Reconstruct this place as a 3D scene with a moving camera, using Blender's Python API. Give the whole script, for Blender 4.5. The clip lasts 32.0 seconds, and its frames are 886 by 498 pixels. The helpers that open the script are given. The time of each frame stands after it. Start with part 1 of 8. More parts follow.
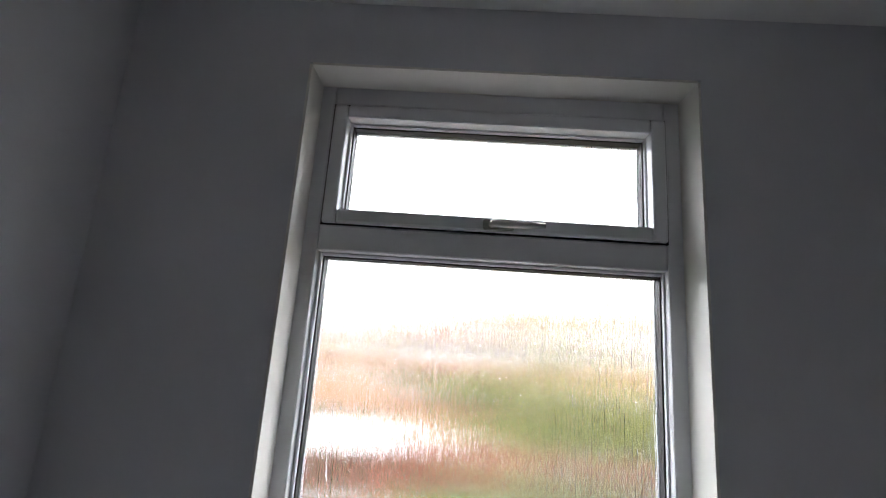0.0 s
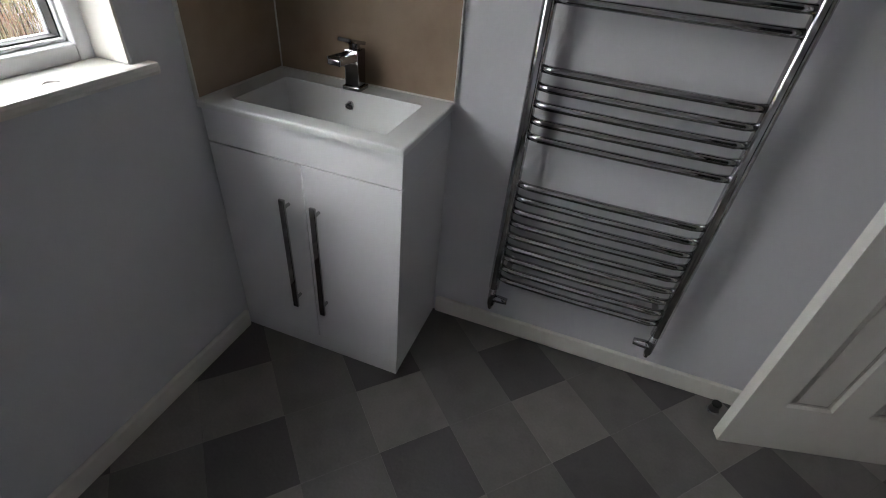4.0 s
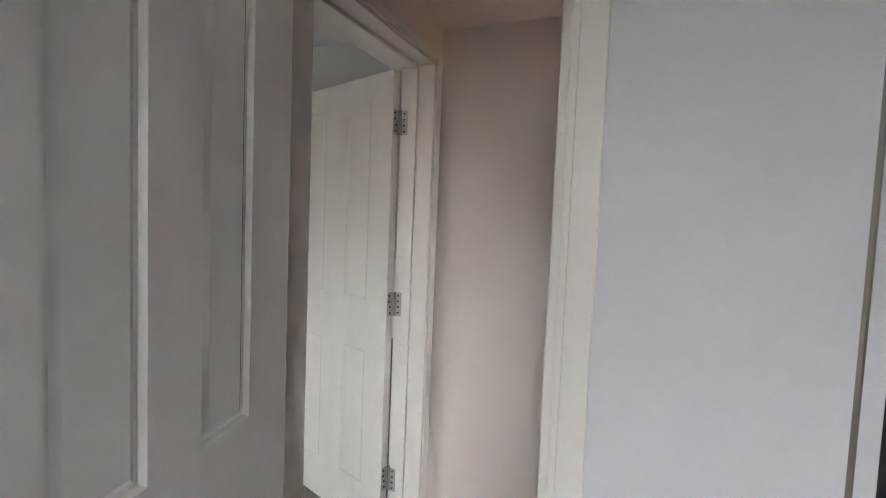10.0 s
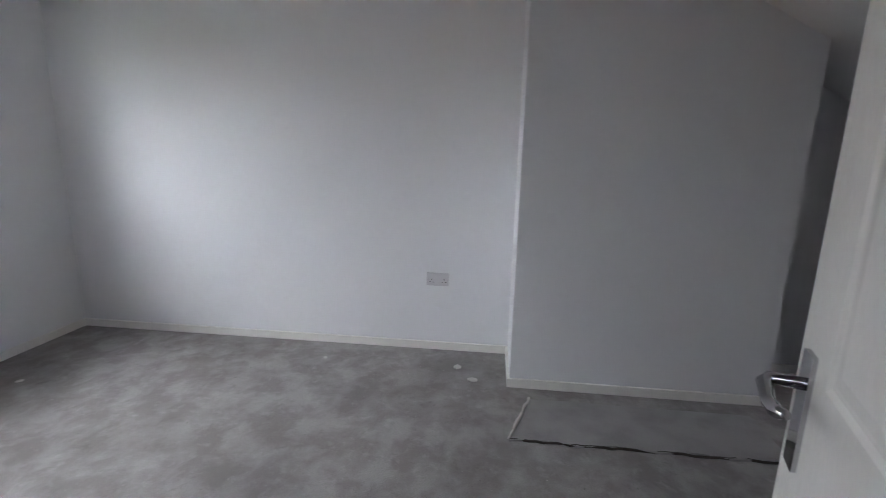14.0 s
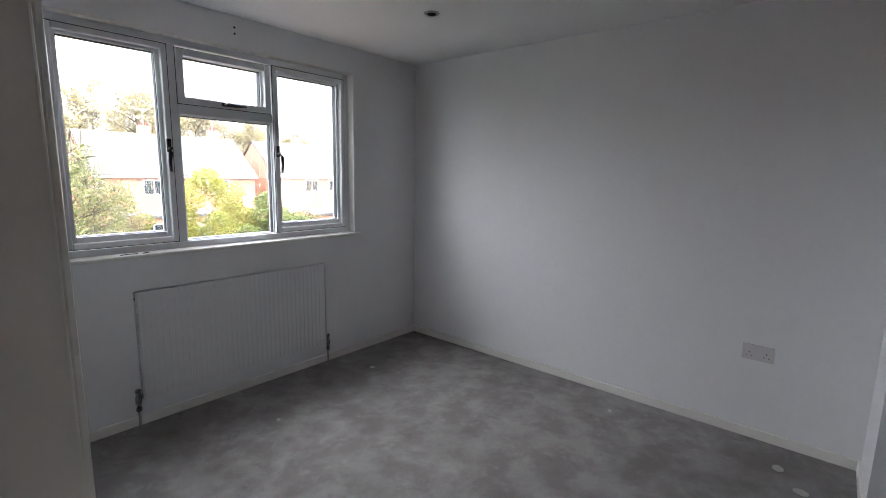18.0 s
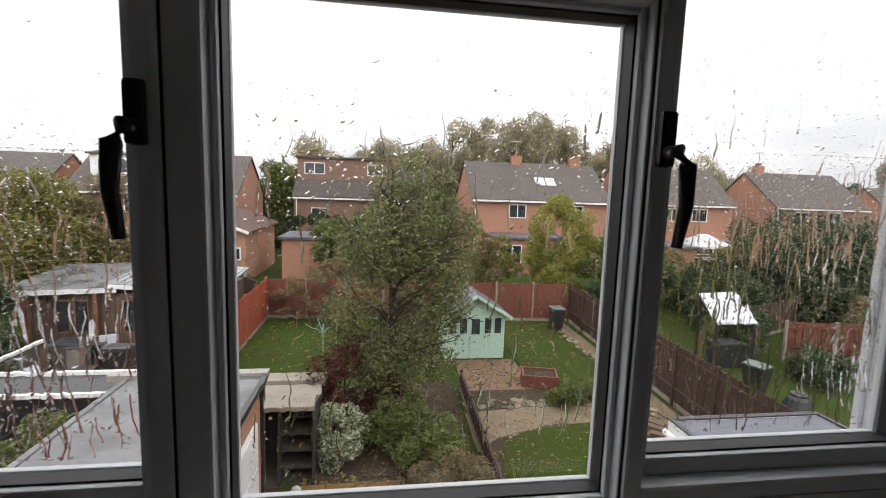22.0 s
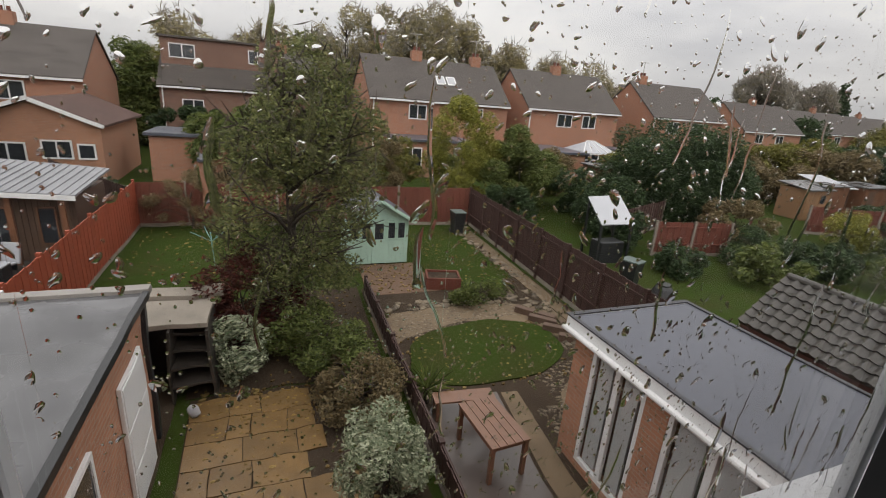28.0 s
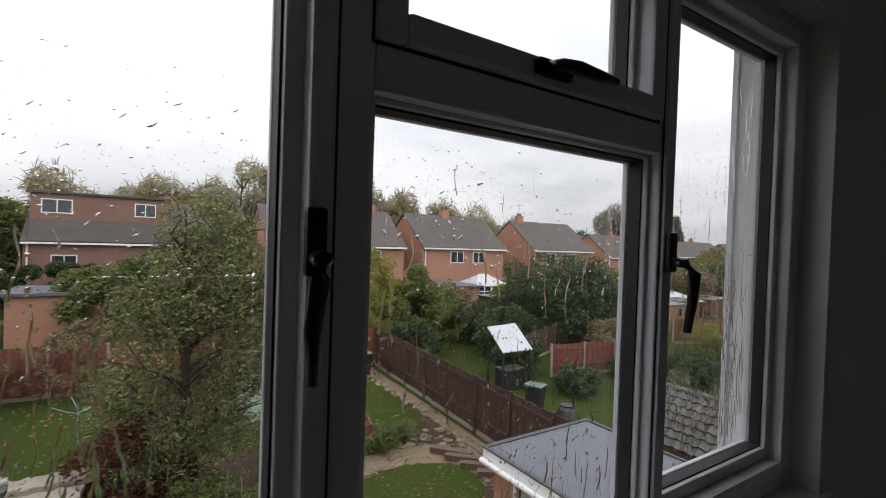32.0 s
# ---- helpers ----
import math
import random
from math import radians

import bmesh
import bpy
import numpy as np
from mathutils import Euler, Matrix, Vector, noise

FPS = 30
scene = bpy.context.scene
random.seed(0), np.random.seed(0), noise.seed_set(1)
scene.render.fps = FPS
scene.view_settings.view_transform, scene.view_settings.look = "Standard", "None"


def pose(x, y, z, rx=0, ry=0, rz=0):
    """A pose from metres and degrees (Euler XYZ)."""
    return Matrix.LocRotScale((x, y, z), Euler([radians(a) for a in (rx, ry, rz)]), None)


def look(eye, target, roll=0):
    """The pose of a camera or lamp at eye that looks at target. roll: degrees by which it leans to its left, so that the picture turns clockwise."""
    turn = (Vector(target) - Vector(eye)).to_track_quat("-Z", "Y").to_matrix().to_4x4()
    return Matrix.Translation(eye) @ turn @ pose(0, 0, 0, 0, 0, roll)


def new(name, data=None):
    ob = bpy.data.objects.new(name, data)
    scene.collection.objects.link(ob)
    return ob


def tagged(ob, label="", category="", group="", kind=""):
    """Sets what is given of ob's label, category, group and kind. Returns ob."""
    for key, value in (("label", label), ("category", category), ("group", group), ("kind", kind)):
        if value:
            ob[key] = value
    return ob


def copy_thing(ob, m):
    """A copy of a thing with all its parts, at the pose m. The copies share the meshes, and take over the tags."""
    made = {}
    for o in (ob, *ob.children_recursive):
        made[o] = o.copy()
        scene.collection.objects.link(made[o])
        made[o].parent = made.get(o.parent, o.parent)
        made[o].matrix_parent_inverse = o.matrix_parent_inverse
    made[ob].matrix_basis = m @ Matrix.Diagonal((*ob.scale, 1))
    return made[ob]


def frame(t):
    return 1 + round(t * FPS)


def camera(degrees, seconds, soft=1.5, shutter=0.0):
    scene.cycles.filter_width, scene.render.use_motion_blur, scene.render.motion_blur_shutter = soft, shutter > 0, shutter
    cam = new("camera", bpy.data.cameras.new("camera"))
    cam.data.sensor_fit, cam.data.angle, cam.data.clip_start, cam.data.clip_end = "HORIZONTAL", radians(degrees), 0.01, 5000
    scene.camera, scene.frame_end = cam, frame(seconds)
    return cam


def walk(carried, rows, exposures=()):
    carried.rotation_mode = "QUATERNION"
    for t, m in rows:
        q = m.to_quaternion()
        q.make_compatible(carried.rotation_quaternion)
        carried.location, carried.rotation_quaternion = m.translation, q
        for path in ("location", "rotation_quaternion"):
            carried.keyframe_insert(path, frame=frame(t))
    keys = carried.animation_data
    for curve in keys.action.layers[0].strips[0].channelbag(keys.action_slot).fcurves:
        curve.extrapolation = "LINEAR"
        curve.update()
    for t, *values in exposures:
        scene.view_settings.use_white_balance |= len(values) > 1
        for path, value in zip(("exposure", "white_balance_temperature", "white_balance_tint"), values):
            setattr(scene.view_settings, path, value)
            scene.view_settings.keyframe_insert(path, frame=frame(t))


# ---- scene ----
cam = camera(87.27, 32.0, soft=0.8, shutter=0.15)
PATH = [
    (0, pose(-1.023, -0.947, 1.505, 101.85, -3.97, 1.37)),
    (0.5, pose(-1.121, -0.813, 1.506, 100.62, -1.97, -11.23)),
    (1, pose(-1.256, -0.733, 1.520, 97.18, 1.23, -27.02)),
    (1.5, pose(-1.343, -0.738, 1.503, 93.60, 0.82, -36.52)),
    (2, pose(-1.348, -0.835, 1.407, 84.94, -1.33, -47.34)),
    (2.5, pose(-1.343, -0.891, 1.363, 73.26, -2.54, -53.01)),
    (3, pose(-1.312, -0.935, 1.348, 64.07, -2.67, -57.63)),
    (3.5, pose(-1.284, -0.966, 1.317, 57.65, -4.78, -64.77)),
    (5.5, pose(-1.281, -1.019, 1.264, 50.68, -2.02, -78.64)),
    (6, pose(-1.258, -0.986, 1.351, 61.25, -1.12, -81.42)),
    (6.5, pose(-1.260, -0.991, 1.397, 69.59, -1.34, -85.93)),
    (7, pose(-1.266, -0.994, 1.445, 79.42, -1.24, -95.53)),
    (7.5, pose(-1.247, -1.010, 1.471, 85.59, -2.85, -107.50)),
    (8, pose(-1.111, -1.065, 1.485, 87.56, -3.96, -119.18)),
    (8.5, pose(-0.956, -1.096, 1.489, 88.92, -3.44, -135.07)),
    (9, pose(-0.838, -1.107, 1.485, 89.12, -2.58, -149.62)),
    (9.5, pose(-0.780, -1.278, 1.423, 88.64, -2.00, -155.07)),
    (10, pose(-0.693, -1.466, 1.385, 86.56, -2.31, -156.57)),
    (10.5, pose(-0.605, -1.580, 1.426, 84.27, -0.10, -160.42)),
    (11, pose(-0.525, -1.788, 1.376, 84.56, -0.42, -160.60)),
    (11.5, pose(-0.392, -2.075, 1.375, 85.71, -0.23, -155.43)),
    (12, pose(-0.209, -2.328, 1.390, 84.79, -0.29, -150.57)),
    (12.5, pose(-0.079, -2.602, 1.363, 81.92, -1.51, -137.54)),
    (13, pose(0.087, -2.783, 1.330, 78.57, -3.27, -120.47)),
    (13.5, pose(0.234, -2.866, 1.325, 77.70, -1.62, -105.16)),
    (14, pose(0.303, -2.916, 1.310, 77.92, -1.30, -83.65)),
    (14.5, pose(0.310, -2.898, 1.415, 78.25, -1.62, -68.84)),
    (15, pose(0.299, -2.850, 1.388, 78.51, -2.06, -59.01)),
    (15.5, pose(0.278, -2.801, 1.406, 78.00, -2.66, -52.78)),
    (17.5, pose(0.242, -2.822, 1.398, 81.61, -0.45, -51.12)),
    (18, pose(0.261, -2.822, 1.404, 80.94, -1.06, -49.56)),
    (18.5, pose(0.353, -2.730, 1.415, 81.59, -1.52, -47.63)),
    (19, pose(0.573, -2.637, 1.415, 84.34, -1.34, -36.72)),
    (19.5, pose(0.795, -2.479, 1.432, 84.52, -2.21, -28.71)),
    (20, pose(0.975, -2.155, 1.450, 86.01, -1.95, -23.42)),
    (20.5, pose(1.220, -1.773, 1.472, 85.59, -1.73, -16.28)),
    (21, pose(1.369, -1.318, 1.548, 79.96, -2.42, -12.33)),
    (21.5, pose(1.476, -0.872, 1.518, 80.96, -2.01, -10.82)),
    (22, pose(1.557, -0.540, 1.458, 82.99, -1.86, -8.01)),
    (22.5, pose(1.579, -0.270, 1.399, 81.39, -1.77, -6.14)),
    (23, pose(1.632, -0.085, 1.362, 81.10, -1.57, 2.40)),
    (23.5, pose(1.650, -0.039, 1.351, 82.03, -1.24, 9.08)),
    (24, pose(1.690, -0.039, 1.383, 82.11, 0.23, 12.60)),
    (24.5, pose(1.710, -0.039, 1.417, 82.30, 0.42, 14.54)),
    (26.6, pose(1.635, -0.039, 1.517, 80.67, -2.97, 6.15)),
    (27, pose(1.565, -0.039, 1.379, 78.88, -2.92, -2.84)),
    (28, pose(1.452, -0.039, 1.348, 71.87, -4.29, -20.39)),
    (28.5, pose(1.438, -0.039, 1.418, 71.01, -3.97, -24.04)),
    (29, pose(1.436, -0.039, 1.412, 72.29, -3.72, -25.21)),
    (29.5, pose(1.442, -0.039, 1.432, 74.89, -3.67, -24.54)),
    (30, pose(1.508, -0.092, 1.507, 80.47, -1.91, -22.40)),
    (30.5, pose(1.550, -0.144, 1.527, 85.17, -2.24, -24.90)),
    (31, pose(1.333, -0.288, 1.544, 89.39, -1.56, -33.94)),
    (31.5, pose(1.203, -0.358, 1.550, 89.61, -2.36, -37.04)),
    (32, pose(1.126, -0.436, 1.542, 89.16, -1.95, -32.96)),
]
EXPOSURES = [
    (0, 2.7, 6400, 10), (0.5, 2.2, 6500, 10), (1, 1.85, 6700, 7), (2, 1.55, 6800, 5), (2.5, 1.5, 7000, 6), (3, 1.6, 7000, 9), (3.5, 2.3, 6900, 8), (5.5, 4.2, 6600, 8),
    (6.5, 4.25, 6500, 8), (8, 4.25, 6600, 9), (9, 4.05, 6800, 10), (10, 4.1, 6700, 10), (11, 4.1, 6500, 10), (12, 4.07, 6050, 10), (13, 4.02, 5950, 10), (14, 3.75, 6150, 10),
    (15, 3.6, 6100, 10), (18, 3.05, 6250, 10), (19, 3.0, 6150, 10), (20, 2.75, 6150, 10), (21, 2.0, 6400, 10), (21.7, 0.8, 6800, 10), (22.3, 0.0, 6800, 10),
    (23.5, -0.35, 6600, 10), (24.5, -0.4, 6600, 10), (26.5, -0.6, 6700, 10), (27, -0.62, 6750, 10), (28, -0.3, 6950, 10), (29, 0.1, 6950, 10), (29.5, 0.1, 6900, 10), (30.3, 0.1, 6800, 10), (31, 0.0, 6700, 10), (32, -0.05, 6600, 10)]
walk(cam, PATH, EXPOSURES)

# ---- light: a rainy overcast day ----
world = bpy.data.worlds.new("overcast")
scene.world = world
world.use_nodes = True
wn, wl = world.node_tree.nodes, world.node_tree.links
wn.clear()
w_out = wn.new("ShaderNodeOutputWorld")
w_bg = wn.new("ShaderNodeBackground")
w_bg.inputs["Strength"].default_value = 0.15
sky = wn.new("ShaderNodeTexSky")
sky.sky_type = "NISHITA"
sky.sun_disc = False
sky.sun_elevation, sky.sun_rotation = radians(28), radians(200)
sky.air_density, sky.dust_density, sky.ozone_density = 1.0, 5.0, 1.0
grey = wn.new("ShaderNodeHueSaturation")
grey.inputs["Saturation"].default_value = 0.12
w_tc = wn.new("ShaderNodeTexCoord")
w_map = wn.new("ShaderNodeMapping")
w_map.inputs["Scale"].default_value = (1.6, 1.6, 5.0)
w_noise = wn.new("ShaderNodeTexNoise")
w_noise.inputs["Scale"].default_value, w_noise.inputs["Detail"].default_value = 1.3, 7
w_ramp = wn.new("ShaderNodeValToRGB")
w_ramp.color_ramp.elements[0].position, w_ramp.color_ramp.elements[0].color = 0.34, (4.2, 4.35, 4.75, 1)
w_ramp.color_ramp.elements[1].position, w_ramp.color_ramp.elements[1].color = 0.62, (6.6, 6.7, 6.9, 1)
w_mix = wn.new("ShaderNodeMix")
w_mix.data_type = "RGBA"
w_mix.inputs["Factor"].default_value = 0.86
wl.new(w_tc.outputs["Generated"], w_map.inputs["Vector"])
wl.new(w_map.outputs["Vector"], w_noise.inputs["Vector"])
wl.new(w_noise.outputs["Fac"], w_ramp.inputs["Fac"])
wl.new(sky.outputs["Color"], grey.inputs["Color"])
wl.new(grey.outputs["Color"], w_mix.inputs["A"])
wl.new(w_ramp.outputs["Color"], w_mix.inputs["B"])
# an overcast sky is about three times as bright overhead as at the horizon
w_sep, w_rng, w_gain = wn.new("ShaderNodeSeparateXYZ"), wn.new("ShaderNodeMapRange"), wn.new("ShaderNodeVectorMath")
w_rng.inputs["To Min"].default_value, w_rng.inputs["To Max"].default_value = 1.0, 3.0
w_gain.operation = "SCALE"
wl.new(w_tc.outputs["Generated"], w_sep.inputs["Vector"])
wl.new(w_sep.outputs["Z"], w_rng.inputs["Value"])
wl.new(w_mix.outputs["Result"], w_gain.inputs[0])
wl.new(w_rng.outputs["Result"], w_gain.inputs["Scale"])
wl.new(w_gain.outputs["Vector"], w_bg.inputs["Color"])
wl.new(w_bg.outputs["Background"], w_out.inputs["Surface"])
sun = new("sun", bpy.data.lights.new("sun", "SUN"))
sun.data.energy, sun.data.angle, sun.data.color = 0.3, radians(40), (1.0, 0.97, 0.93)
sun.matrix_world = look((0, 0, 30), (-6, 14, 12))

# ---- materials ----
def material(name, colour, rough=0.6, metal=0.0, grain=0.0, grain_size=60, stain=0.0, stain_size=2.0, bump=0.0, bump_size=None,
             coat=0.0, streak=(1, 1, 1), per_object=0.0, spec=0.5, colour2=None, edge=(0.42, 0.75)):
    """Principled surface with grain, broad stains and fine relief in object space, in metres."""
    m = bpy.data.materials.new(name)
    m.use_nodes = True
    n, l = m.node_tree.nodes, m.node_tree.links
    b = n["Principled BSDF"]
    b.inputs["Roughness"].default_value, b.inputs["Metallic"].default_value = rough, metal
    b.inputs["Specular IOR Level"].default_value = spec
    if coat:
        b.inputs["Coat Weight"].default_value, b.inputs["Coat Roughness"].default_value = coat, 0.15
    tc = n.new("ShaderNodeTexCoord")
    mp = n.new("ShaderNodeMapping")
    mp.inputs["Scale"].default_value = streak
    l.new(tc.outputs["Object"], mp.inputs["Vector"])

    def tex(size, detail=4):
        t = n.new("ShaderNodeTexNoise")
        t.inputs["Scale"].default_value, t.inputs["Detail"].default_value = size, detail
        l.new(mp.outputs["Vector"], t.inputs["Vector"])
        return t
    dark = tuple(c * 0.45 for c in colour) if colour2 is None else colour2
    mix = n.new("ShaderNodeMix")
    mix.data_type = "RGBA"
    mix.inputs["A"].default_value, mix.inputs["B"].default_value = (*colour, 1), (*dark, 1)
    big, fine = tex(stain_size, 5), tex(grain_size, 3)
    add = n.new("ShaderNodeMath")
    add.operation = "MULTIPLY_ADD"
    rb = n.new("ShaderNodeMapRange")
    rb.inputs["From Min"].default_value, rb.inputs["From Max"].default_value, rb.inputs["To Max"].default_value = *edge, stain
    l.new(big.outputs["Fac"], rb.inputs["Value"])
    l.new(fine.outputs["Fac"], add.inputs[0])
    add.inputs[1].default_value = grain
    l.new(rb.outputs["Result"], add.inputs[2])
    last = add.outputs["Value"]
    if per_object:
        oi = n.new("ShaderNodeObjectInfo")
        a2 = n.new("ShaderNodeMath")
        a2.operation = "MULTIPLY_ADD"
        l.new(oi.outputs["Random"], a2.inputs[0])
        a2.inputs[1].default_value = per_object
        l.new(last, a2.inputs[2])
        last = a2.outputs["Value"]
    l.new(last, mix.inputs["Factor"])
    l.new(mix.outputs["Result"], b.inputs["Base Color"])
    if bump:
        bt = tex(bump_size or grain_size, 3)
        bn = n.new("ShaderNodeBump")
        bn.inputs["Strength"].default_value, bn.inputs["Distance"].default_value = bump, 0.004
        l.new(bt.outputs["Fac"], bn.inputs["Height"])
        l.new(bn.outputs["Normal"], b.inputs["Normal"])
    return m


def brick_material(name, c1, c2, mortar, scale=1.0):
    m = material(name, c1, 0.9)
    n, l = m.node_tree.nodes, m.node_tree.links
    b = n["Principled BSDF"]
    tc = n.new("ShaderNodeTexCoord")
    # walls run along x or y: fold both into one running length
    sep, comb, ad = n.new("ShaderNodeSeparateXYZ"), n.new("ShaderNodeCombineXYZ"), n.new("ShaderNodeMath")
    l.new(tc.outputs["Object"], sep.inputs["Vector"])
    l.new(sep.outputs["X"], ad.inputs[0])
    l.new(sep.outputs["Y"], ad.inputs[1])
    l.new(ad.outputs["Value"], comb.inputs["X"])
    l.new(sep.outputs["Z"], comb.inputs["Y"])
    bt = n.new("ShaderNodeTexBrick")
    bt.inputs["Color1"].default_value, bt.inputs["Color2"].default_value, bt.inputs["Mortar"].default_value = (*c1, 1), (*c2, 1), (*mortar, 1)
    bt.inputs["Scale"].default_value = scale
    bt.inputs["Brick Width"].default_value, bt.inputs["Row Height"].default_value, bt.inputs["Mortar Size"].default_value = 0.225, 0.075, 0.006
    l.new(comb.outputs["Vector"], bt.inputs["Vector"])
    # weathering: broad sooty patches and a finer change from brick to brick
    col = bt.outputs["Color"]
    for size, lo, hi, amount in ((0.45, 0.40, 0.75, 0.30), (3.2, 0.45, 0.75, 0.35)):
        w, r, x = n.new("ShaderNodeTexNoise"), n.new("ShaderNodeMapRange"), n.new("ShaderNodeMix")
        w.inputs["Scale"].default_value, w.inputs["Detail"].default_value = size, 6
        r.inputs["From Min"].default_value, r.inputs["From Max"].default_value, r.inputs["To Max"].default_value = lo, hi, amount
        x.data_type = "RGBA"
        x.inputs["B"].default_value = (c2[0] * 0.55, c2[1] * 0.62, c2[2] * 0.7, 1)
        l.new(tc.outputs["Object"], w.inputs["Vector"])
        l.new(w.outputs["Fac"], r.inputs["Value"])
        l.new(r.outputs["Result"], x.inputs["Factor"])
        l.new(col, x.inputs["A"])
        col = x.outputs["Result"]
    l.new(col, b.inputs["Base Color"])
    return m


def pane_material(name, tint=(1, 1, 1), gloss=0.08):
    m = bpy.data.materials.new(name)
    m.use_nodes = True
    n, l = m.node_tree.nodes, m.node_tree.links
    n.remove(n["Principled BSDF"])
    t, g, x, f = n.new("ShaderNodeBsdfTransparent"), n.new("ShaderNodeBsdfGlossy"), n.new("ShaderNodeMixShader"), n.new("ShaderNodeLayerWeight")
    t.inputs["Color"].default_value = (*tint, 1)
    g.inputs["Roughness"].default_value = 0.02
    p, r = n.new("ShaderNodeMath"), n.new("ShaderNodeMapRange")
    p.operation, p.inputs[1].default_value = "POWER", 4.0
    r.inputs["To Min"].default_value, r.inputs["To Max"].default_value = gloss * 0.4, 0.6
    l.new(f.outputs["Facing"], p.inputs[0])
    l.new(p.outputs["Value"], r.inputs["Value"])
    l.new(r.outputs["Result"], x.inputs["Fac"])
    l.new(t.outputs["BSDF"], x.inputs[1])
    l.new(g.outputs["BSDF"], x.inputs[2])
    l.new(x.outputs["Shader"], n["Material Output"].inputs["Surface"])
    return m


def reeded_glass_material():
    """Obscure bathroom glass: fine uneven vertical streaks."""
    m = bpy.data.materials.new("obscure_glass")
    m.use_nodes = True
    n, l = m.node_tree.nodes, m.node_tree.links
    n.remove(n["Principled BSDF"])
    g = n.new("ShaderNodeBsdfRefraction")
    g.inputs["IOR"].default_value, g.inputs["Roughness"].default_value = 1.22, 0.20
    tc, mp, tx, bp = n.new("ShaderNodeTexCoord"), n.new("ShaderNodeMapping"), n.new("ShaderNodeTexNoise"), n.new("ShaderNodeBump")
    mp.inputs["Scale"].default_value = (210, 1, 7)
    tx.inputs["Scale"].default_value, tx.inputs["Detail"].default_value = 1.0, 3
    bp.inputs["Strength"].default_value, bp.inputs["Distance"].default_value = 1.0, 0.009
    l.new(tc.outputs["Object"], mp.inputs["Vector"])
    l.new(mp.outputs["Vector"], tx.inputs["Vector"])
    l.new(tx.outputs["Fac"], bp.inputs["Height"])
    l.new(bp.outputs["Normal"], g.inputs["Normal"])
    l.new(g.outputs["BSDF"], n["Material Output"].inputs["Surface"])
    return m


def leaf_material(name, c1, c2):
    m = bpy.data.materials.new(name)
    m.use_nodes = True
    n, l = m.node_tree.nodes, m.node_tree.links
    b = n["Principled BSDF"]
    b.inputs["Roughness"].default_value = 0.55
    geo, ramp = n.new("ShaderNodeNewGeometry"), n.new("ShaderNodeValToRGB")
    b.inputs["Specular IOR Level"].default_value = 0.3
    ramp.color_ramp.elements[0].color, ramp.color_ramp.elements[1].color = (*c1, 1), (*c2, 1)
    l.new(geo.outputs["Random Per Island"], ramp.inputs["Fac"])
    l.new(ramp.outputs["Color"], b.inputs["Base Color"])
    t, x = n.new("ShaderNodeBsdfTranslucent"), n.new("ShaderNodeMixShader")
    x.inputs["Fac"].default_value = 0.4
    l.new(ramp.outputs["Color"], t.inputs["Color"])
    l.new(b.outputs["BSDF"], x.inputs[1])
    l.new(t.outputs["BSDF"], x.inputs[2])
    l.new(x.outputs["Shader"], n["Material Output"].inputs["Surface"])
    return m


def carpet_material():
    """Worn grey cut pile: brushed lighter patches with ragged edges, old dark stains, and the grain of the tufts."""
    m = bpy.data.materials.new("worn_grey_carpet")
    m.use_nodes = True
    n, l = m.node_tree.nodes, m.node_tree.links
    b = n["Principled BSDF"]
    b.inputs["Roughness"].default_value, b.inputs["Specular IOR Level"].default_value = 0.95, 0.15
    tc = n.new("ShaderNodeTexCoord")

    def noise_tex(size, detail, rough, warp=0.0):
        t = n.new("ShaderNodeTexNoise")
        t.inputs["Scale"].default_value, t.inputs["Detail"].default_value = size, detail
        t.inputs["Roughness"].default_value, t.inputs["Distortion"].default_value = rough, warp
        l.new(tc.outputs["Object"], t.inputs["Vector"])
        return t.outputs["Fac"]

    def ramp(source, lo, hi, top):
        r = n.new("ShaderNodeMapRange")
        r.inputs["From Min"].default_value, r.inputs["From Max"].default_value, r.inputs["To Max"].default_value = lo, hi, top
        l.new(source, r.inputs["Value"])
        return r.outputs["Result"]

    def over(below, colour, factor):
        x = n.new("ShaderNodeMix")
        x.data_type = "RGBA"
        l.new(factor, x.inputs["Factor"])
        if isinstance(below, tuple):
            x.inputs["A"].default_value = (*below, 1)
        else:
            l.new(below, x.inputs["A"])
        x.inputs["B"].default_value = (*colour, 1)
        return x.outputs["Result"]
    c = over((0.285, 0.265, 0.255), (0.405, 0.387, 0.375), ramp(noise_tex(5.5, 6, 0.6, 0.2), 0.42, 0.60, 0.85))
    c = over(c, (0.46, 0.44, 0.425), ramp(noise_tex(14.0, 6, 0.7, 0.25), 0.54, 0.65, 0.45))
    c = over(c, (0.18, 0.165, 0.157), ramp(noise_tex(1.3, 6, 0.62, 0.1), 0.49, 0.70, 0.6))
    c = over(c, (0.155, 0.143, 0.135), ramp(noise_tex(9.0, 6, 0.75, 0.25), 0.59, 0.70, 0.5))
    c = over(c, (0.60, 0.58, 0.56), ramp(noise_tex(60.0, 4, 0.7), 0.67, 0.71, 0.6))
    c = over(c, (0.07, 0.065, 0.06), ramp(noise_tex(48.0, 4, 0.7), 0.68, 0.73, 0.7))
    c = over(c, (0.16, 0.15, 0.145), ramp(noise_tex(210, 3, 0.6), 0.45, 0.75, 0.5))
    l.new(c, b.inputs["Base Color"])
    bn = n.new("ShaderNodeBump")
    bn.inputs["Strength"].default_value, bn.inputs["Distance"].default_value = 1.0, 0.005
    l.new(noise_tex(160, 4, 0.7), bn.inputs["Height"])
    l.new(bn.outputs["Normal"], b.inputs["Normal"])
    return m


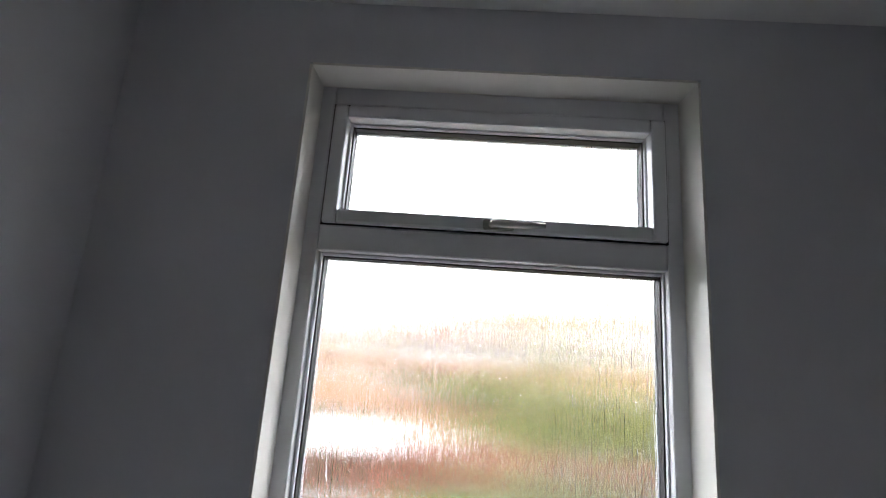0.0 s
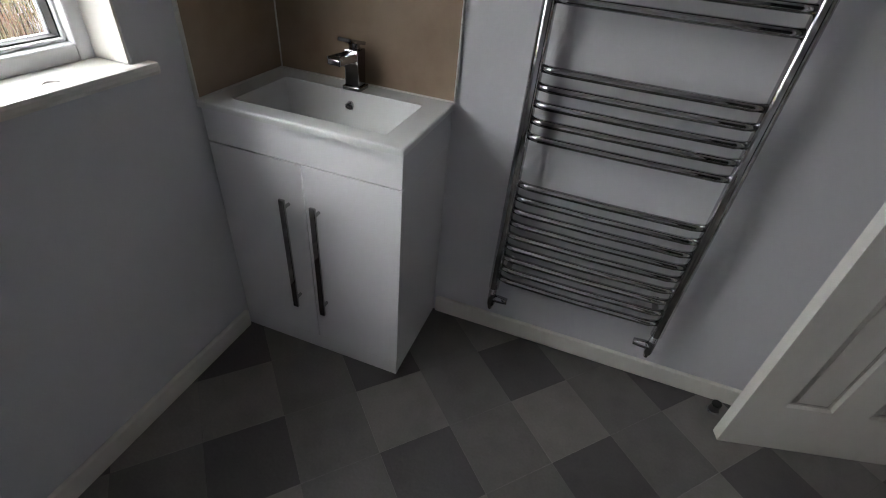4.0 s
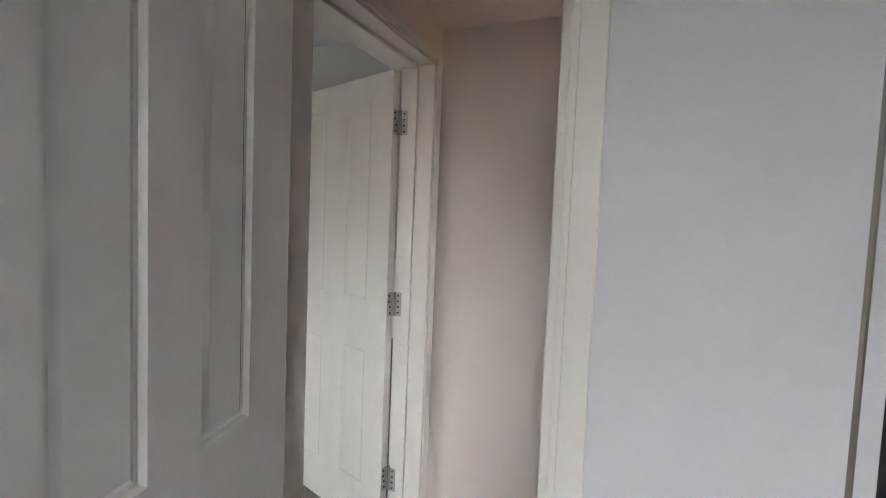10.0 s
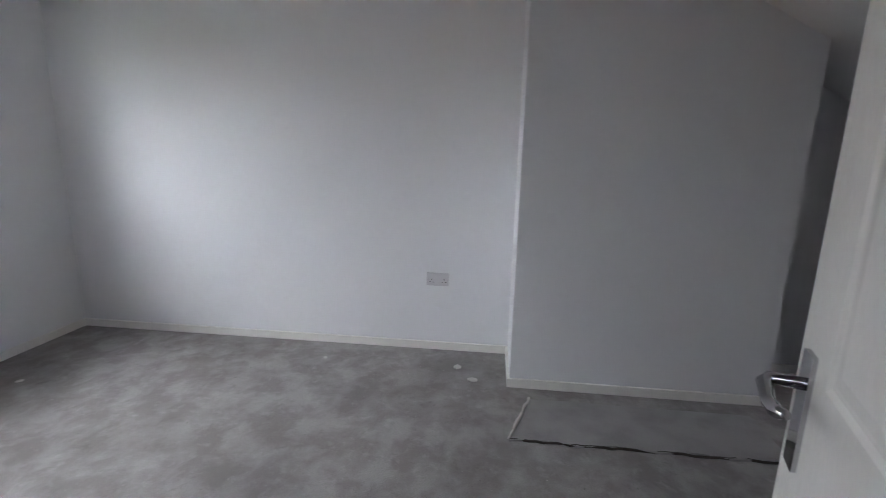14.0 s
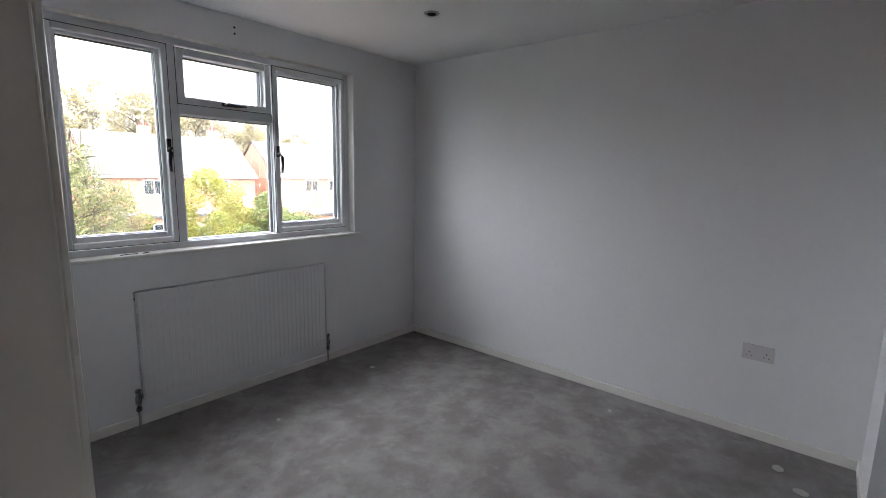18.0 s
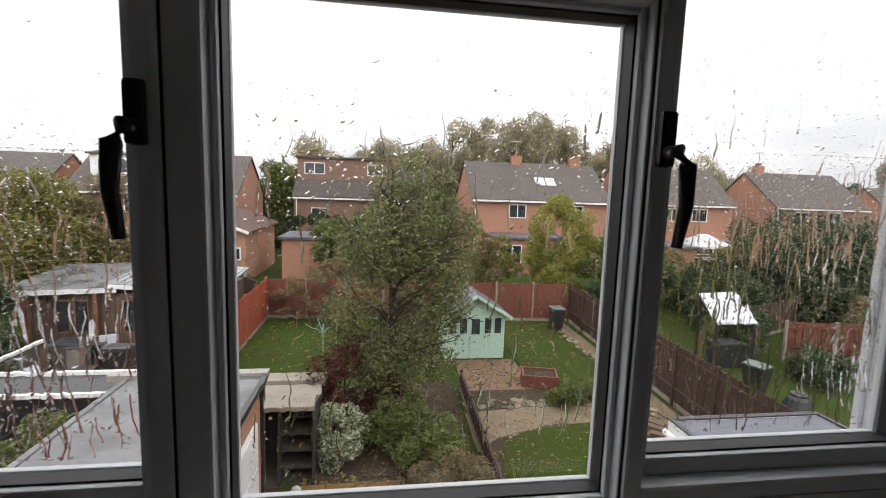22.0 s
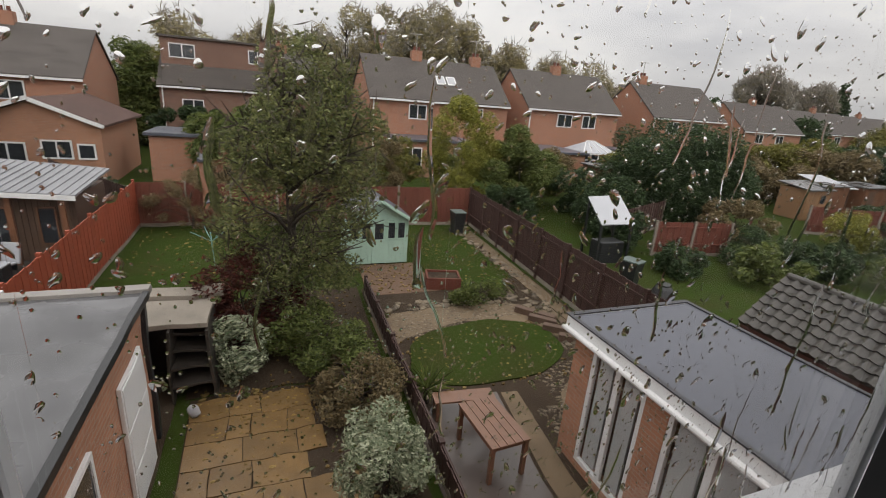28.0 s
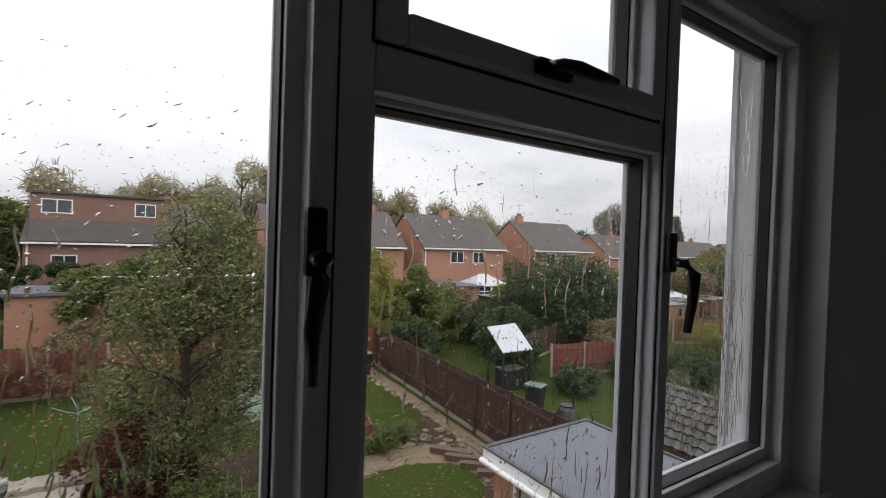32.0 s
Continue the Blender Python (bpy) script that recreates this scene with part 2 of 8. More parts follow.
M_BATHWALL = material("bath_wall_paint", (0.655, 0.66, 0.695), 0.55, grain=0.05, grain_size=25, stain=0.05, stain_size=1.2, bump=0.12, bump_size=140)
M_WHITEWALL = material("bedroom_wall_paint", (0.79, 0.79, 0.80), 0.6, grain=0.05, grain_size=25, stain=0.05, stain_size=0.9, bump=0.12, bump_size=140)
M_CREAM = material("landing_wall_paint", (0.77, 0.71, 0.665), 0.6, grain=0.06, grain_size=20, stain=0.08, stain_size=1.4, bump=0.15, bump_size=120)
M_ORANGE = material("terracotta_paint", (0.40, 0.14, 0.045), 0.55, grain=0.06, grain_size=20, stain=0.1, stain_size=1.2)
M_CEIL = material("ceiling_paint", (0.82, 0.82, 0.82), 0.7, grain=0.04, grain_size=18, stain=0.05, stain_size=0.8, bump=0.1, bump_size=90)
M_GLOSS = material("white_gloss_paint", (0.78, 0.76, 0.72), 0.28, grain=0.05, grain_size=12, stain=0.08, stain_size=2.5, bump=0.08, bump_size=60)
M_DOOR = material("door_gloss_paint", (0.77, 0.755, 0.715), 0.15, grain=0.08, grain_size=9, stain=0.1, stain_size=3.0, bump=0.1, bump_size=55, streak=(3, 3, 1))
M_UPVC = material("white_upvc", (0.74, 0.75, 0.78), 0.3, grain=0.03, grain_size=30, stain=0.08, stain_size=5)
M_GASKET = material("black_gasket", (0.015, 0.015, 0.017), 0.6, grain=0.1)
M_CHROME = material("chrome", (0.43, 0.43, 0.45), 0.05, 1.0, grain=0.05, grain_size=40, stain=0.15, stain_size=9)
M_STEEL = material("brushed_steel", (0.50, 0.49, 0.47), 0.32, 1.0, grain=0.25, grain_size=90, stain=0.3, stain_size=20)
M_BRONZE = material("dark_bronze_handle", (0.035, 0.033, 0.032), 0.3, 0.6, grain=0.1)
M_CERAMIC = material("white_ceramic", (0.64, 0.65, 0.65), 0.3, grain=0.02, stain=0.04)
M_GLOSSUNIT = material("gloss_white_cabinet", (0.76, 0.76, 0.79), 0.2, grain=0.02, stain=0.04, coat=0.3)
M_TILE = material("brown_wall_tile", (0.345, 0.258, 0.188), 0.35, grain=0.15, grain_size=20, stain=0.8, stain_size=5, colour2=(0.23, 0.160, 0.110))
M_GROUT = material("white_grout", (0.72, 0.71, 0.68), 0.8, grain=0.1)
M_MIRROR = material("mirror", (0.86, 0.88, 0.88), 0.015, 1.0, grain=0.01)
M_FROST = material("frosted_edge", (0.55, 0.60, 0.60), 0.35, grain=0.05)
M_DARKHOLE = material("dark_hole", (0.01, 0.01, 0.01), 0.7, grain=0.1)
M_SHOWERTILE = material("grey_shower_tile", (0.15, 0.15, 0.13), 0.35, grain=0.1, grain_size=12, stain=0.4, stain_size=3, per_object=0.15)
M_VINYL = [material("vinyl_%s" % k, c, 0.5, grain=0.35, grain_size=140, stain=0.35, stain_size=9, bump=0.25, bump_size=90, per_object=0.1)
           for k, c in (("dark", (0.095, 0.091, 0.092)), ("mid", (0.165, 0.157, 0.153)), ("light", (0.235, 0.222, 0.210)))]
M_CARPET = carpet_material()
M_FRAY = material("pale_underlay_fibre", (0.60, 0.57, 0.54), 0.95, grain=0.4, grain_size=200, bump=0.6, bump_size=200)
M_OFFCUT = material("carpet_offcut", (0.43, 0.41, 0.405), 0.95, grain=0.5, grain_size=300, stain=0.4, stain_size=5, bump=1.0, bump_size=260)
M_HESSIAN = material("cut_carpet_edge", (0.06, 0.05, 0.045), 0.95, grain=0.3)
M_SOCKET = material("white_plastic", (0.60, 0.58, 0.60), 0.35, grain=0.03, stain=0.05)
M_RAD = material("radiator_enamel", (0.74, 0.74, 0.75), 0.35, grain=0.03, stain=0.06, stain_size=3)
M_GLASS = pane_material("window_glass")
M_SHGLASS = pane_material("shower_glass", (0.90, 0.95, 0.95), 0.1)
M_OBSCURE = reeded_glass_material()
M_PROFILE = material("brown_grey_profile", (0.22, 0.20, 0.18), 0.35, 0.5, grain=0.15, grain_size=50, stain=0.2, stain_size=6)
M_CREAMGLOSS = material("cream_gloss_paint", (0.62, 0.54, 0.47), 0.3, grain=0.08, grain_size=15, stain=0.1, stain_size=3)

# ---- mesh helpers ----
def add_box(bm, a, b, bevel=0.0, m=None):
    """A box from corner a to corner b, with rounded edges if bevel is given."""
    r = bmesh.ops.create_cube(bm, size=1.0)
    vs = r["verts"]
    ctr, size = [(p + q) / 2 for p, q in zip(a, b)], [abs(q - p) for p, q in zip(a, b)]
    for v in vs:
        v.co = Vector([c + s * k for c, s, k in zip(ctr, size, v.co)])
    if bevel:
        es = list({e for v in vs for e in v.link_edges})
        out = bmesh.ops.bevel(bm, geom=es, offset=min(bevel, min(size) * 0.45), segments=2, affect="EDGES", profile=0.6)
        vs = list({v for f in out["faces"] for v in f.verts} | {v for v in vs if v.is_valid})
    if m is not None:
        bmesh.ops.transform(bm, matrix=m, verts=[v for v in vs if v.is_valid])
    return vs


def box(a, b, bevel=0.0):
    bm = bmesh.new()
    add_box(bm, a, b, bevel)
    return bm


def boxes(*pairs, bevel=0.0):
    bm = bmesh.new()
    for a, b in pairs:
        add_box(bm, a, b, bevel)
    return bm


def add_tube(bm, pts, r, seg=12, flat=1.0, caps=True):
    """A round bar swept along points."""
    pts = [Vector(p) for p in pts]
    rings = []
    for i, p in enumerate(pts):
        d = (pts[min(i + 1, len(pts) - 1)] - pts[max(i - 1, 0)]).normalized()
        up = Vector((0, 0, 1)) if abs(d.z) < 0.9 else Vector((0, 1, 0))
        s = d.cross(up).normalized()
        u = s.cross(d)
        rr = r[i] if isinstance(r, (list, tuple)) else r
        rings.append([bm.verts.new(p + rr * (math.cos(a) * s + flat * math.sin(a) * u)) for a in (2 * math.pi * k / seg for k in range(seg))])
    for q, w in zip(rings, rings[1:]):
        for k in range(seg):
            bm.faces.new((q[k], q[(k + 1) % seg], w[(k + 1) % seg], w[k]))
    if caps:
        bm.faces.new(rings[0][::-1])
        bm.faces.new(rings[-1])


def tube(pts, r, seg=12, flat=1.0):
    bm = bmesh.new()
    add_tube(bm, pts, r, seg, flat)
    return bm


def mesh_of(name, bm, mat, smooth=False):
    me = bpy.data.meshes.new(name)
    bmesh.ops.recalc_face_normals(bm, faces=bm.faces)
    bm.to_mesh(me)
    bm.free()
    me.materials.append(mat)
    if smooth:
        for p in me.polygons:
            p.use_smooth = True
    return me


def part(name, bm, mat, parent, label="", smooth=False):
    ob = new(name, mesh_of(name, bm, mat, smooth))
    if parent is not None:
        ob.parent = parent
    return tagged(ob, label) if label else ob


def setting(name, bm, mat, label, category):
    return tagged(new(name, mesh_of(name, bm, mat)), label, category, kind="structure")


def thing(name, at, label, category, group="", kind=""):
    ob = new(name)
    ob.empty_display_size = 0.05
    ob.matrix_world = at if isinstance(at, Matrix) else Matrix.Translation(at)
    return tagged(ob, label, category, group, kind)


# ---- the shell of the top floor: z = 0 is its floor ----
CEIL, LAND_CEIL, CORNER = 2.30, 2.17, -0.67
# rear walls with the window openings
setting("wall_bath_rear", boxes(((-1.97, 0, -0.3), (-1.394, 0.225, 2.5)), ((-0.514, 0, -0.3), (0.16, 0.225, 2.5)),
                                ((-1.394, 0, -0.3), (-0.514, 0.225, 0.93)), ((-1.394, 0, 2.122), (-0.514, 0.225, 2.5))),
        M_BATHWALL, "pale grey-lilac painted plaster wall with window recess", "wall")
setting("wall_bed_rear", boxes(((0.16, 0, -0.3), (0.735, 0.225, 2.5)), ((2.54, 0, -0.3), (3.4, 0.225, 2.5)),
                               ((0.735, 0, -0.3), (2.54, 0.225, 0.935)), ((0.735, 0, 2.125), (2.54, 0.225, 2.5))),
        M_WHITEWALL, "white painted plaster wall with wide window recess", "wall")
setting("wall_bath_side", box((-1.97, -2.15, -0.3), (-1.82, 0, 2.5)), M_BATHWALL, "pale grey-lilac painted side wall of the bathroom", "wall")
setting("wall_bath_basin", box((0, -2.15, -0.3), (0.16, 0, 2.5)), M_BATHWALL, "pale grey-lilac wall behind the basin and towel rail", "wall")
setting("wall_bath_door", boxes(((-0.93, -2.28, -0.3), (-0.615, -2.15, 2.5)), ((0.02, -2.28, -0.3), (0.12, -2.15, 2.5)),
                                ((-0.615, -2.28, 1.985), (0.02, -2.15, 2.5)), ((-1.97, -2.28, 2.05), (-0.93, -2.15, 2.5))),
        M_BATHWALL, "pale grey-lilac wall with the bathroom doorway", "wall")
setting("wall_bed_side", boxes(((0.16, -2.36, -0.3), (0.33, 0, 2.5)), ((0.16, -6.3, -0.3), (0.245, -3.195, 2.5)), ((0.16, -3.195, 2.03), (0.30, -2.36, 2.5))),
        M_WHITEWALL, "white painted wall with the bedroom doorway", "wall")
setting("wall_landing_side", boxes(((0.12, -2.36, -0.3), (0.16, -2.15, 2.5)), ((0.12, -3.27, -0.3), (0.16, -3.195, 2.5)), ((0.12, -3.195, 2.03), (0.16, -2.36, 2.5))),
        M_CREAM, "cream painted landing wall round the bedroom doorway", "wall")
setting("wall_landing_bath", boxes(((-0.93, -2.30, -0.3), (-0.615, -2.28, 2.5)), ((0.02, -2.30, -0.3), (0.12, -2.28, 2.5)), ((-0.615, -2.30, 1.985), (0.02, -2.28, 2.5))),
        M_CREAM, "cream painted landing side of the bathroom wall", "wall")
setting("wall_landing_end", box((CORNER, -3.42, -0.3), (0.12, -3.27, 2.5)), M_CREAM, "cream painted plaster wall at the end of the landing", "wall")
# end wall left open, with an added unseen window, to let daylight onto the stairs
setting("wall_stair", boxes(((-2.1, -3.52, -2.4), (-0.62, -3.42, 2.5)), ((-2.1, -3.42, -2.4), (-1.97, -3.35, 2.5)), ((-2.1, -2.55, -2.4), (-1.97, -2.28, 2.5)), ((-2.1, -3.35, -2.4), (-1.97, -2.55, 0.9)), ((-2.1, -3.35, 2.0), (-1.97, -2.55, 2.5))), M_ORANGE, "terracotta orange painted stairwell wall", "wall")
setting("window_stair", boxes(((-2.06, -3.35, 0.9), (-2.0, -3.30, 2.0)), ((-2.06, -2.60, 0.9), (-2.0, -2.55, 2.0)), ((-2.06, -3.30, 0.9), (-2.0, -2.60, 0.95)), ((-2.06, -3.30, 1.95), (-2.0, -2.60, 2.0)), bevel=0.005), M_UPVC, "white frame of an unseen window added to light the stairwell", "window")
setting("wall_bed_gable", box((3.2, -6.3, -0.3), (3.4, 0, 2.5)), M_WHITEWALL, "white painted long bedroom wall", "wall")
setting("wall_bed_eaves", box((0.33, -6.3, -0.3), (3.2, -6.15, 2.5)), M_WHITEWALL, "low white wall under the sloping ceiling", "wall")
setting("chimney_breast", box((2.757, -4.415, 0), (3.2, -3.05, 2.34)), M_WHITEWALL, "white plastered chimney breast standing out from the wall", "chimney breast")
# ceilings
setting("ceiling_bath", box((-1.97, -2.28, CEIL - 0.02), (0.16, 0.3, 2.5)), M_CEIL, "flat white bathroom ceiling", "ceiling")
setting("wall_shower", boxes(((-1.97, -3.10, -0.3), (-0.80, -3.0, 2.3)), ((-0.90, -3.0, -0.3), (-0.80, -2.28, 2.3)), ((-1.97, -3.0, -0.3), (-1.84, -2.15, 2.3)), ((-1.97, -3.0, 2.05), (-0.80, -2.28, 2.3))),
        M_GROUT, "tiled recess behind the shower screen", "wall")
setting("ceiling_landing", box((-2.1, -4.3, LAND_CEIL), (0.16, -2.28, 2.52)), M_CREAM, "cream painted landing ceiling", "ceiling")
bm = bmesh.new()
add_box(bm, (0.16, -3.55, CEIL), (3.4, 0.3, 2.5))
quad = [bm.verts.new(p) for p in ((0.16, -3.55, CEIL), (3.4, -3.55, CEIL), (3.4, -6.4, 0.79), (0.16, -6.4, 0.79))]
quad2 = [bm.verts.new(v.co + Vector((0, 0, 0.25))) for v in quad]
bm.faces.new(quad)
bm.faces.new(quad2[::-1])
for k in range(4):
    bm.faces.new((quad[k], quad[(k + 1) % 4], quad2[(k + 1) % 4], quad2[k]))
setting("ceiling_bed", bm, M_CEIL, "white bedroom ceiling that slopes down under the roof", "ceiling")
# floors
setting("floor_bath", box((-1.97, -2.21, -0.3), (0.16, 0.0, -0.004)), M_VINYL[0], "vinyl floor of grey stone-look squares laid as diamonds", "floor")
setting("floor_landing", boxes(((-0.7, -3.3, -0.3), (0.245, -2.21, -0.002))), M_CARPET, "grey carpet on the landing", "floor")
setting("floor_bed", box((0.245, -6.3, -0.3), (3.4, 0.0, 0.0)), M_CARPET, "worn and stained grey bedroom carpet", "floor")

# skirting boards
def skirting(name, a, b, h, label="white painted skirting board", bevel=0.006):
    setting(name, box((a[0], a[1], 0), (b[0], b[1], h), bevel), M_GLOSS, label, "skirting")


skirting("baseboard_bath_rear", (-1.82, -0.016), (-0.366, 0.002), 0.07)
skirting("baseboard_bath_basin", (-0.016, -2.15), (0.002, -0.596), 0.07)
skirting("baseboard_bath_side", (-1.822, -1.34), (-1.804, -0.016), 0.07)
skirting("baseboard_bed_rear", (0.33, -0.014), (3.186, 0.002), 0.055)
skirting("baseboard_bed_gable", (3.186, -3.05), (3.202, -0.0), 0.055)
skirting("baseboard_chimney", (2.743, -4.429), (2.759, -3.036), 0.055)
skirting("baseboard_chimney_end", (2.759, -4.429), (3.186, -4.413), 0.055)
skirting("baseboard_chimney_side", (2.759, -3.052), (3.186, -3.036), 0.055)
skirting("baseboard_alcove", (3.186, -6.15), (3.202, -4.429), 0.055)
skirting("baseboard_bed_side", (0.328, -2.30), (0.344, -0.014), 0.055)
skirting("baseboard_bed_side_far", (0.243, -6.15), (0.259, -3.26), 0.055)
skirting("baseboard_landing", (-0.66, -3.272), (0.106, -3.254), 0.09)


# ---- doors ----
def leaf_mesh(w, h, t, cols=(0.175, 0.39, 0.61, 0.845), relief=1.0):
    """A moulded four-panel leaf: x along its width from the hinge, y across its thickness, z up."""
    bm = bmesh.new()
    soft = 2.0 - relief
    xs = [0] + [w * c for c in cols] + [w]
    zs = [0, 0.20, 0.80, 1.02, 1.87, h]
    for side in (0, 1):
        y = t * side
        grid = [[bm.verts.new((x, y, z)) for x in xs] for z in zs]
        panels = []
        for i in range(5):
            for k in range(5):
                q = (grid[i][k], grid[i][k + 1], grid[i + 1][k + 1], grid[i + 1][k])
                f = bm.faces.new(q if side == 0 else q[::-1])
                if k in (1, 3) and i in (1, 3):
                    panels.append(f)
        bmesh.ops.inset_individual(bm, faces=panels, thickness=0.006 * soft, depth=0.002 * relief)
        bmesh.ops.inset_individual(bm, faces=panels, thickness=0.008 * soft, depth=-0.009 * relief)
        bmesh.ops.inset_individual(bm, faces=panels, thickness=0.010, depth=0.0)
        bmesh.ops.inset_individual(bm, faces=panels, thickness=0.014 * soft, depth=0.005 * relief)
    edges = [e for e in bm.edges if e.is_boundary]
    bmesh.ops.bridge_loops(bm, edges=edges)
    return bm


def lever_handle(leaf, x, z, y0, out, toward, mat):
    """A lever on a long backplate. out: +1 or -1, the way it stands off; toward: the way the lever points along x."""
    plate = bmesh.new()
    add_tube(plate, [(x, y0, z - 0.125), (x, y0, z - 0.122), (x, y0, z + 0.042), (x, y0, z + 0.045)], [0.018, 0.021, 0.021, 0.018], 16, flat=1.0)
    for v in plate.verts:
        v.co.y = y0 + out * (0.006 if (v.co.y - y0) * out > 0 else -0.002)
    h = part("door_handle", plate, mat, leaf, "polished metal lever handle on a long backplate")
    lev = [(x, y0 + out * 0.004, z), (x, y0 + out * 0.045, z), (x + toward * 0.012, y0 + out * 0.052, z - 0.002), (x + toward * 0.05, y0 + out * 0.052, z - 0.012),
           (x + toward * 0.085, y0 + out * 0.05, z - 0.008), (x + toward * 0.115, y0 + out * 0.048, z + 0.004)]
    part("lever", tube(lev, [0.009, 0.009, 0.010, 0.009, 0.0095, 0.006], 12), mat, h, smooth=True)


def hinge_part(leaf, z, thick):
    h = part("hinge", boxes(((-0.002, 0.004, z - 0.05), (0.0015, thick - 0.004, z + 0.05))), M_STEEL, leaf, "steel butt hinge with screws")
    part("knuckle", tube([(-0.004, -0.004, z - 0.05), (-0.004, -0.004, z + 0.05)], 0.0065, 10), M_STEEL, h)
    for dz in (-0.036, -0.012, 0.012, 0.036):
        part("screw", tube([(-0.0035, 0.018 + 0.006 * (dz > 0), z + dz), (0.0, 0.018 + 0.006 * (dz > 0), z + dz)], 0.0045, 8), M_DARKHOLE, h)


# bathroom door: hinged near the basin wall, standing open into the room
door = thing("door_1", pose(-0.010, -2.185, 0.008, 0, 0, 103.7), "white four-panel moulded bathroom door standing open", "door", kind="structure")
leaf = part("leaf", leaf_mesh(0.593, 1.975, 0.035, (0.215, 0.425, 0.595, 0.815)), M_DOOR, door)
lever_handle(leaf, 0.54, 1.0, 0.0355, 1, -1, M_CHROME)
lever_handle(leaf, 0.54, 1.0, -0.0005, -1, -1, M_CHROME)
part("latch_plate", box((0.592, 0.008, 0.965), (0.5945, 0.028, 1.025), 0.001), M_STEEL, leaf, "steel latch plate in the door edge")
part("latch_bolt", box((0.592, 0.013, 0.985), (0.599, 0.023, 1.0), 0.002), M_DARKHOLE, leaf)
for z in (0.27, 1.78):
    hinge_part(leaf, z, 0.035)

# bathroom door lining and architrave
lining = thing("door_frame_1", (0, 0, 0), "white gloss lining and architrave round the bathroom doorway", "door frame", kind="structure")
part("jamb", boxes(((-0.615, -2.303, 0), (-0.573, -2.147, 1.958))), M_GLOSS, lining)
part("jamb", boxes(((0.012, -2.303, 0), (0.03, -2.196, 1.958))), M_GLOSS, lining)
part("head", box((-0.615, -2.303, 1.958), (0.02, -2.147, 1.985)), M_GLOSS, lining)
part("door_stop", boxes(((-0.573, -2.303, 0), (-0.561, -2.19, 1.928)), ((-0.573, -2.303, 1.928), (0.012, -2.19, 1.958)), ((0.003, -2.303, 0), (0.012, -2.22, 1.928)), bevel=0.002), M_GLOSS, lining)
part("architrave", box((-0.634, -2.15, 0), (-0.582, -2.142, 2.012), 0.003), M_GLOSS, lining)
part("architrave", box((-0.582, -2.15, 1.960), (-0.045, -2.142, 2.012), 0.003), M_GLOSS, lining)
part("bead", boxes(((-0.596, -2.143, 0), (-0.584, -2.136, 1.98)), ((-0.584, -2.143, 1.970), (-0.045, -2.136, 1.982)), bevel=0.003), M_GLOSS, lining)
part("architrave", boxes(((-0.660, -2.318, 0), (-0.602, -2.303, 2.02)), ((-0.602, -2.318, 1.96), (0.06, -2.303, 2.02)), ((0.006, -2.318, 0), (0.06, -2.303, 1.96)), bevel=0.005), M_GLOSS, lining)
part("strike_plate", box((-0.5735, -2.182, 0.95), (-0.5715, -2.158, 1.03), 0.001), M_STEEL, lining, "steel strike plate in the jamb")
setting("threshold_strip", box((-0.588, -2.225, -0.004), (-0.008, -2.195, 0.004), 0.003), M_STEEL, "metal strip between vinyl and carpet", "threshold")

# bedroom door: opens into the bedroom, past square
bdoor = thing("door_2", pose(0.257, -3.162, 0.01, 0, 0, -18.5), "white gloss four-panel bedroom door standing wide open", "door", kind="structure")
bleaf = part("leaf", leaf_mesh(0.755, 1.975, 0.035, relief=0.3), M_DOOR, bdoor)
lever_handle(bleaf, 0.70, 1.0, 0.0355, 1, -1, M_CHROME)
lever_handle(bleaf, 0.70, 1.0, -0.0005, -1, -1, M_CHROME)
for z in (0.27, 1.02, 1.77):
    hinge_part(bleaf, z, 0.035)
blining = thing("door_frame_2", (0, 0, 0), "white gloss lining and architrave round the bedroom doorway", "door frame", kind="structure")
part("jamb", boxes(((0.105, -3.195, 0), (0.254, -3.168, 2.003)), bevel=0.002), M_GLOSS, blining)
part("jamb", boxes(((0.105, -2.392, 0), (0.335, -2.36, 2.003)), bevel=0.002), M_GLOSS, blining)
part("head", box((0.105, -3.195, 2.003), (0.30, -2.36, 2.03)), M_GLOSS, blining)
part("door_stop", boxes(((0.175, -3.168, 0), (0.213, -3.154, 1.989)), ((0.175, -2.406, 0), (0.213, -2.392, 1.989)), ((0.175, -3.168, 1.989), (0.213, -2.392, 2.003)), bevel=0.003), M_GLOSS, blining)
part("architrave", boxes(((0.105, -3.245, 0), (0.12, -3.183, 2.06)), ((0.105, -2.372, 0), (0.12, -2.318, 2.06)), ((0.105, -3.183, 2.015), (0.12, -2.372, 2.06)), bevel=0.005), M_GLOSS, blining)
part("bead", boxes(((0.099, -3.197, 0), (0.106, -3.184, 2.03)), ((0.099, -3.183, 2.016), (0.106, -2.372, 2.03)), bevel=0.003), M_GLOSS, blining)
part("architrave", boxes(((0.245, -3.26, 0), (0.252, -3.197, 2.06)), ((0.33, -2.372, 0), (0.345, -2.31, 2.06)), ((0.30, -3.183, 2.015), (0.315, -2.392, 2.06)), bevel=0.005), M_GLOSS, blining)
for z in (0.27, 1.03, 1.78):
    hg = part("hinge", box((0.217, -3.1685, z - 0.05), (0.252, -3.1665, z + 0.05)), M_STEEL, blining, "steel hinge leaf on the jamb")
    for dz in (-0.036, -0.012, 0.012, 0.036):
        part("screw", tube([(0.234, -3.168, z + dz), (0.234, -3.1655, z + dz)], 0.0045, 8), M_DARKHOLE, hg)

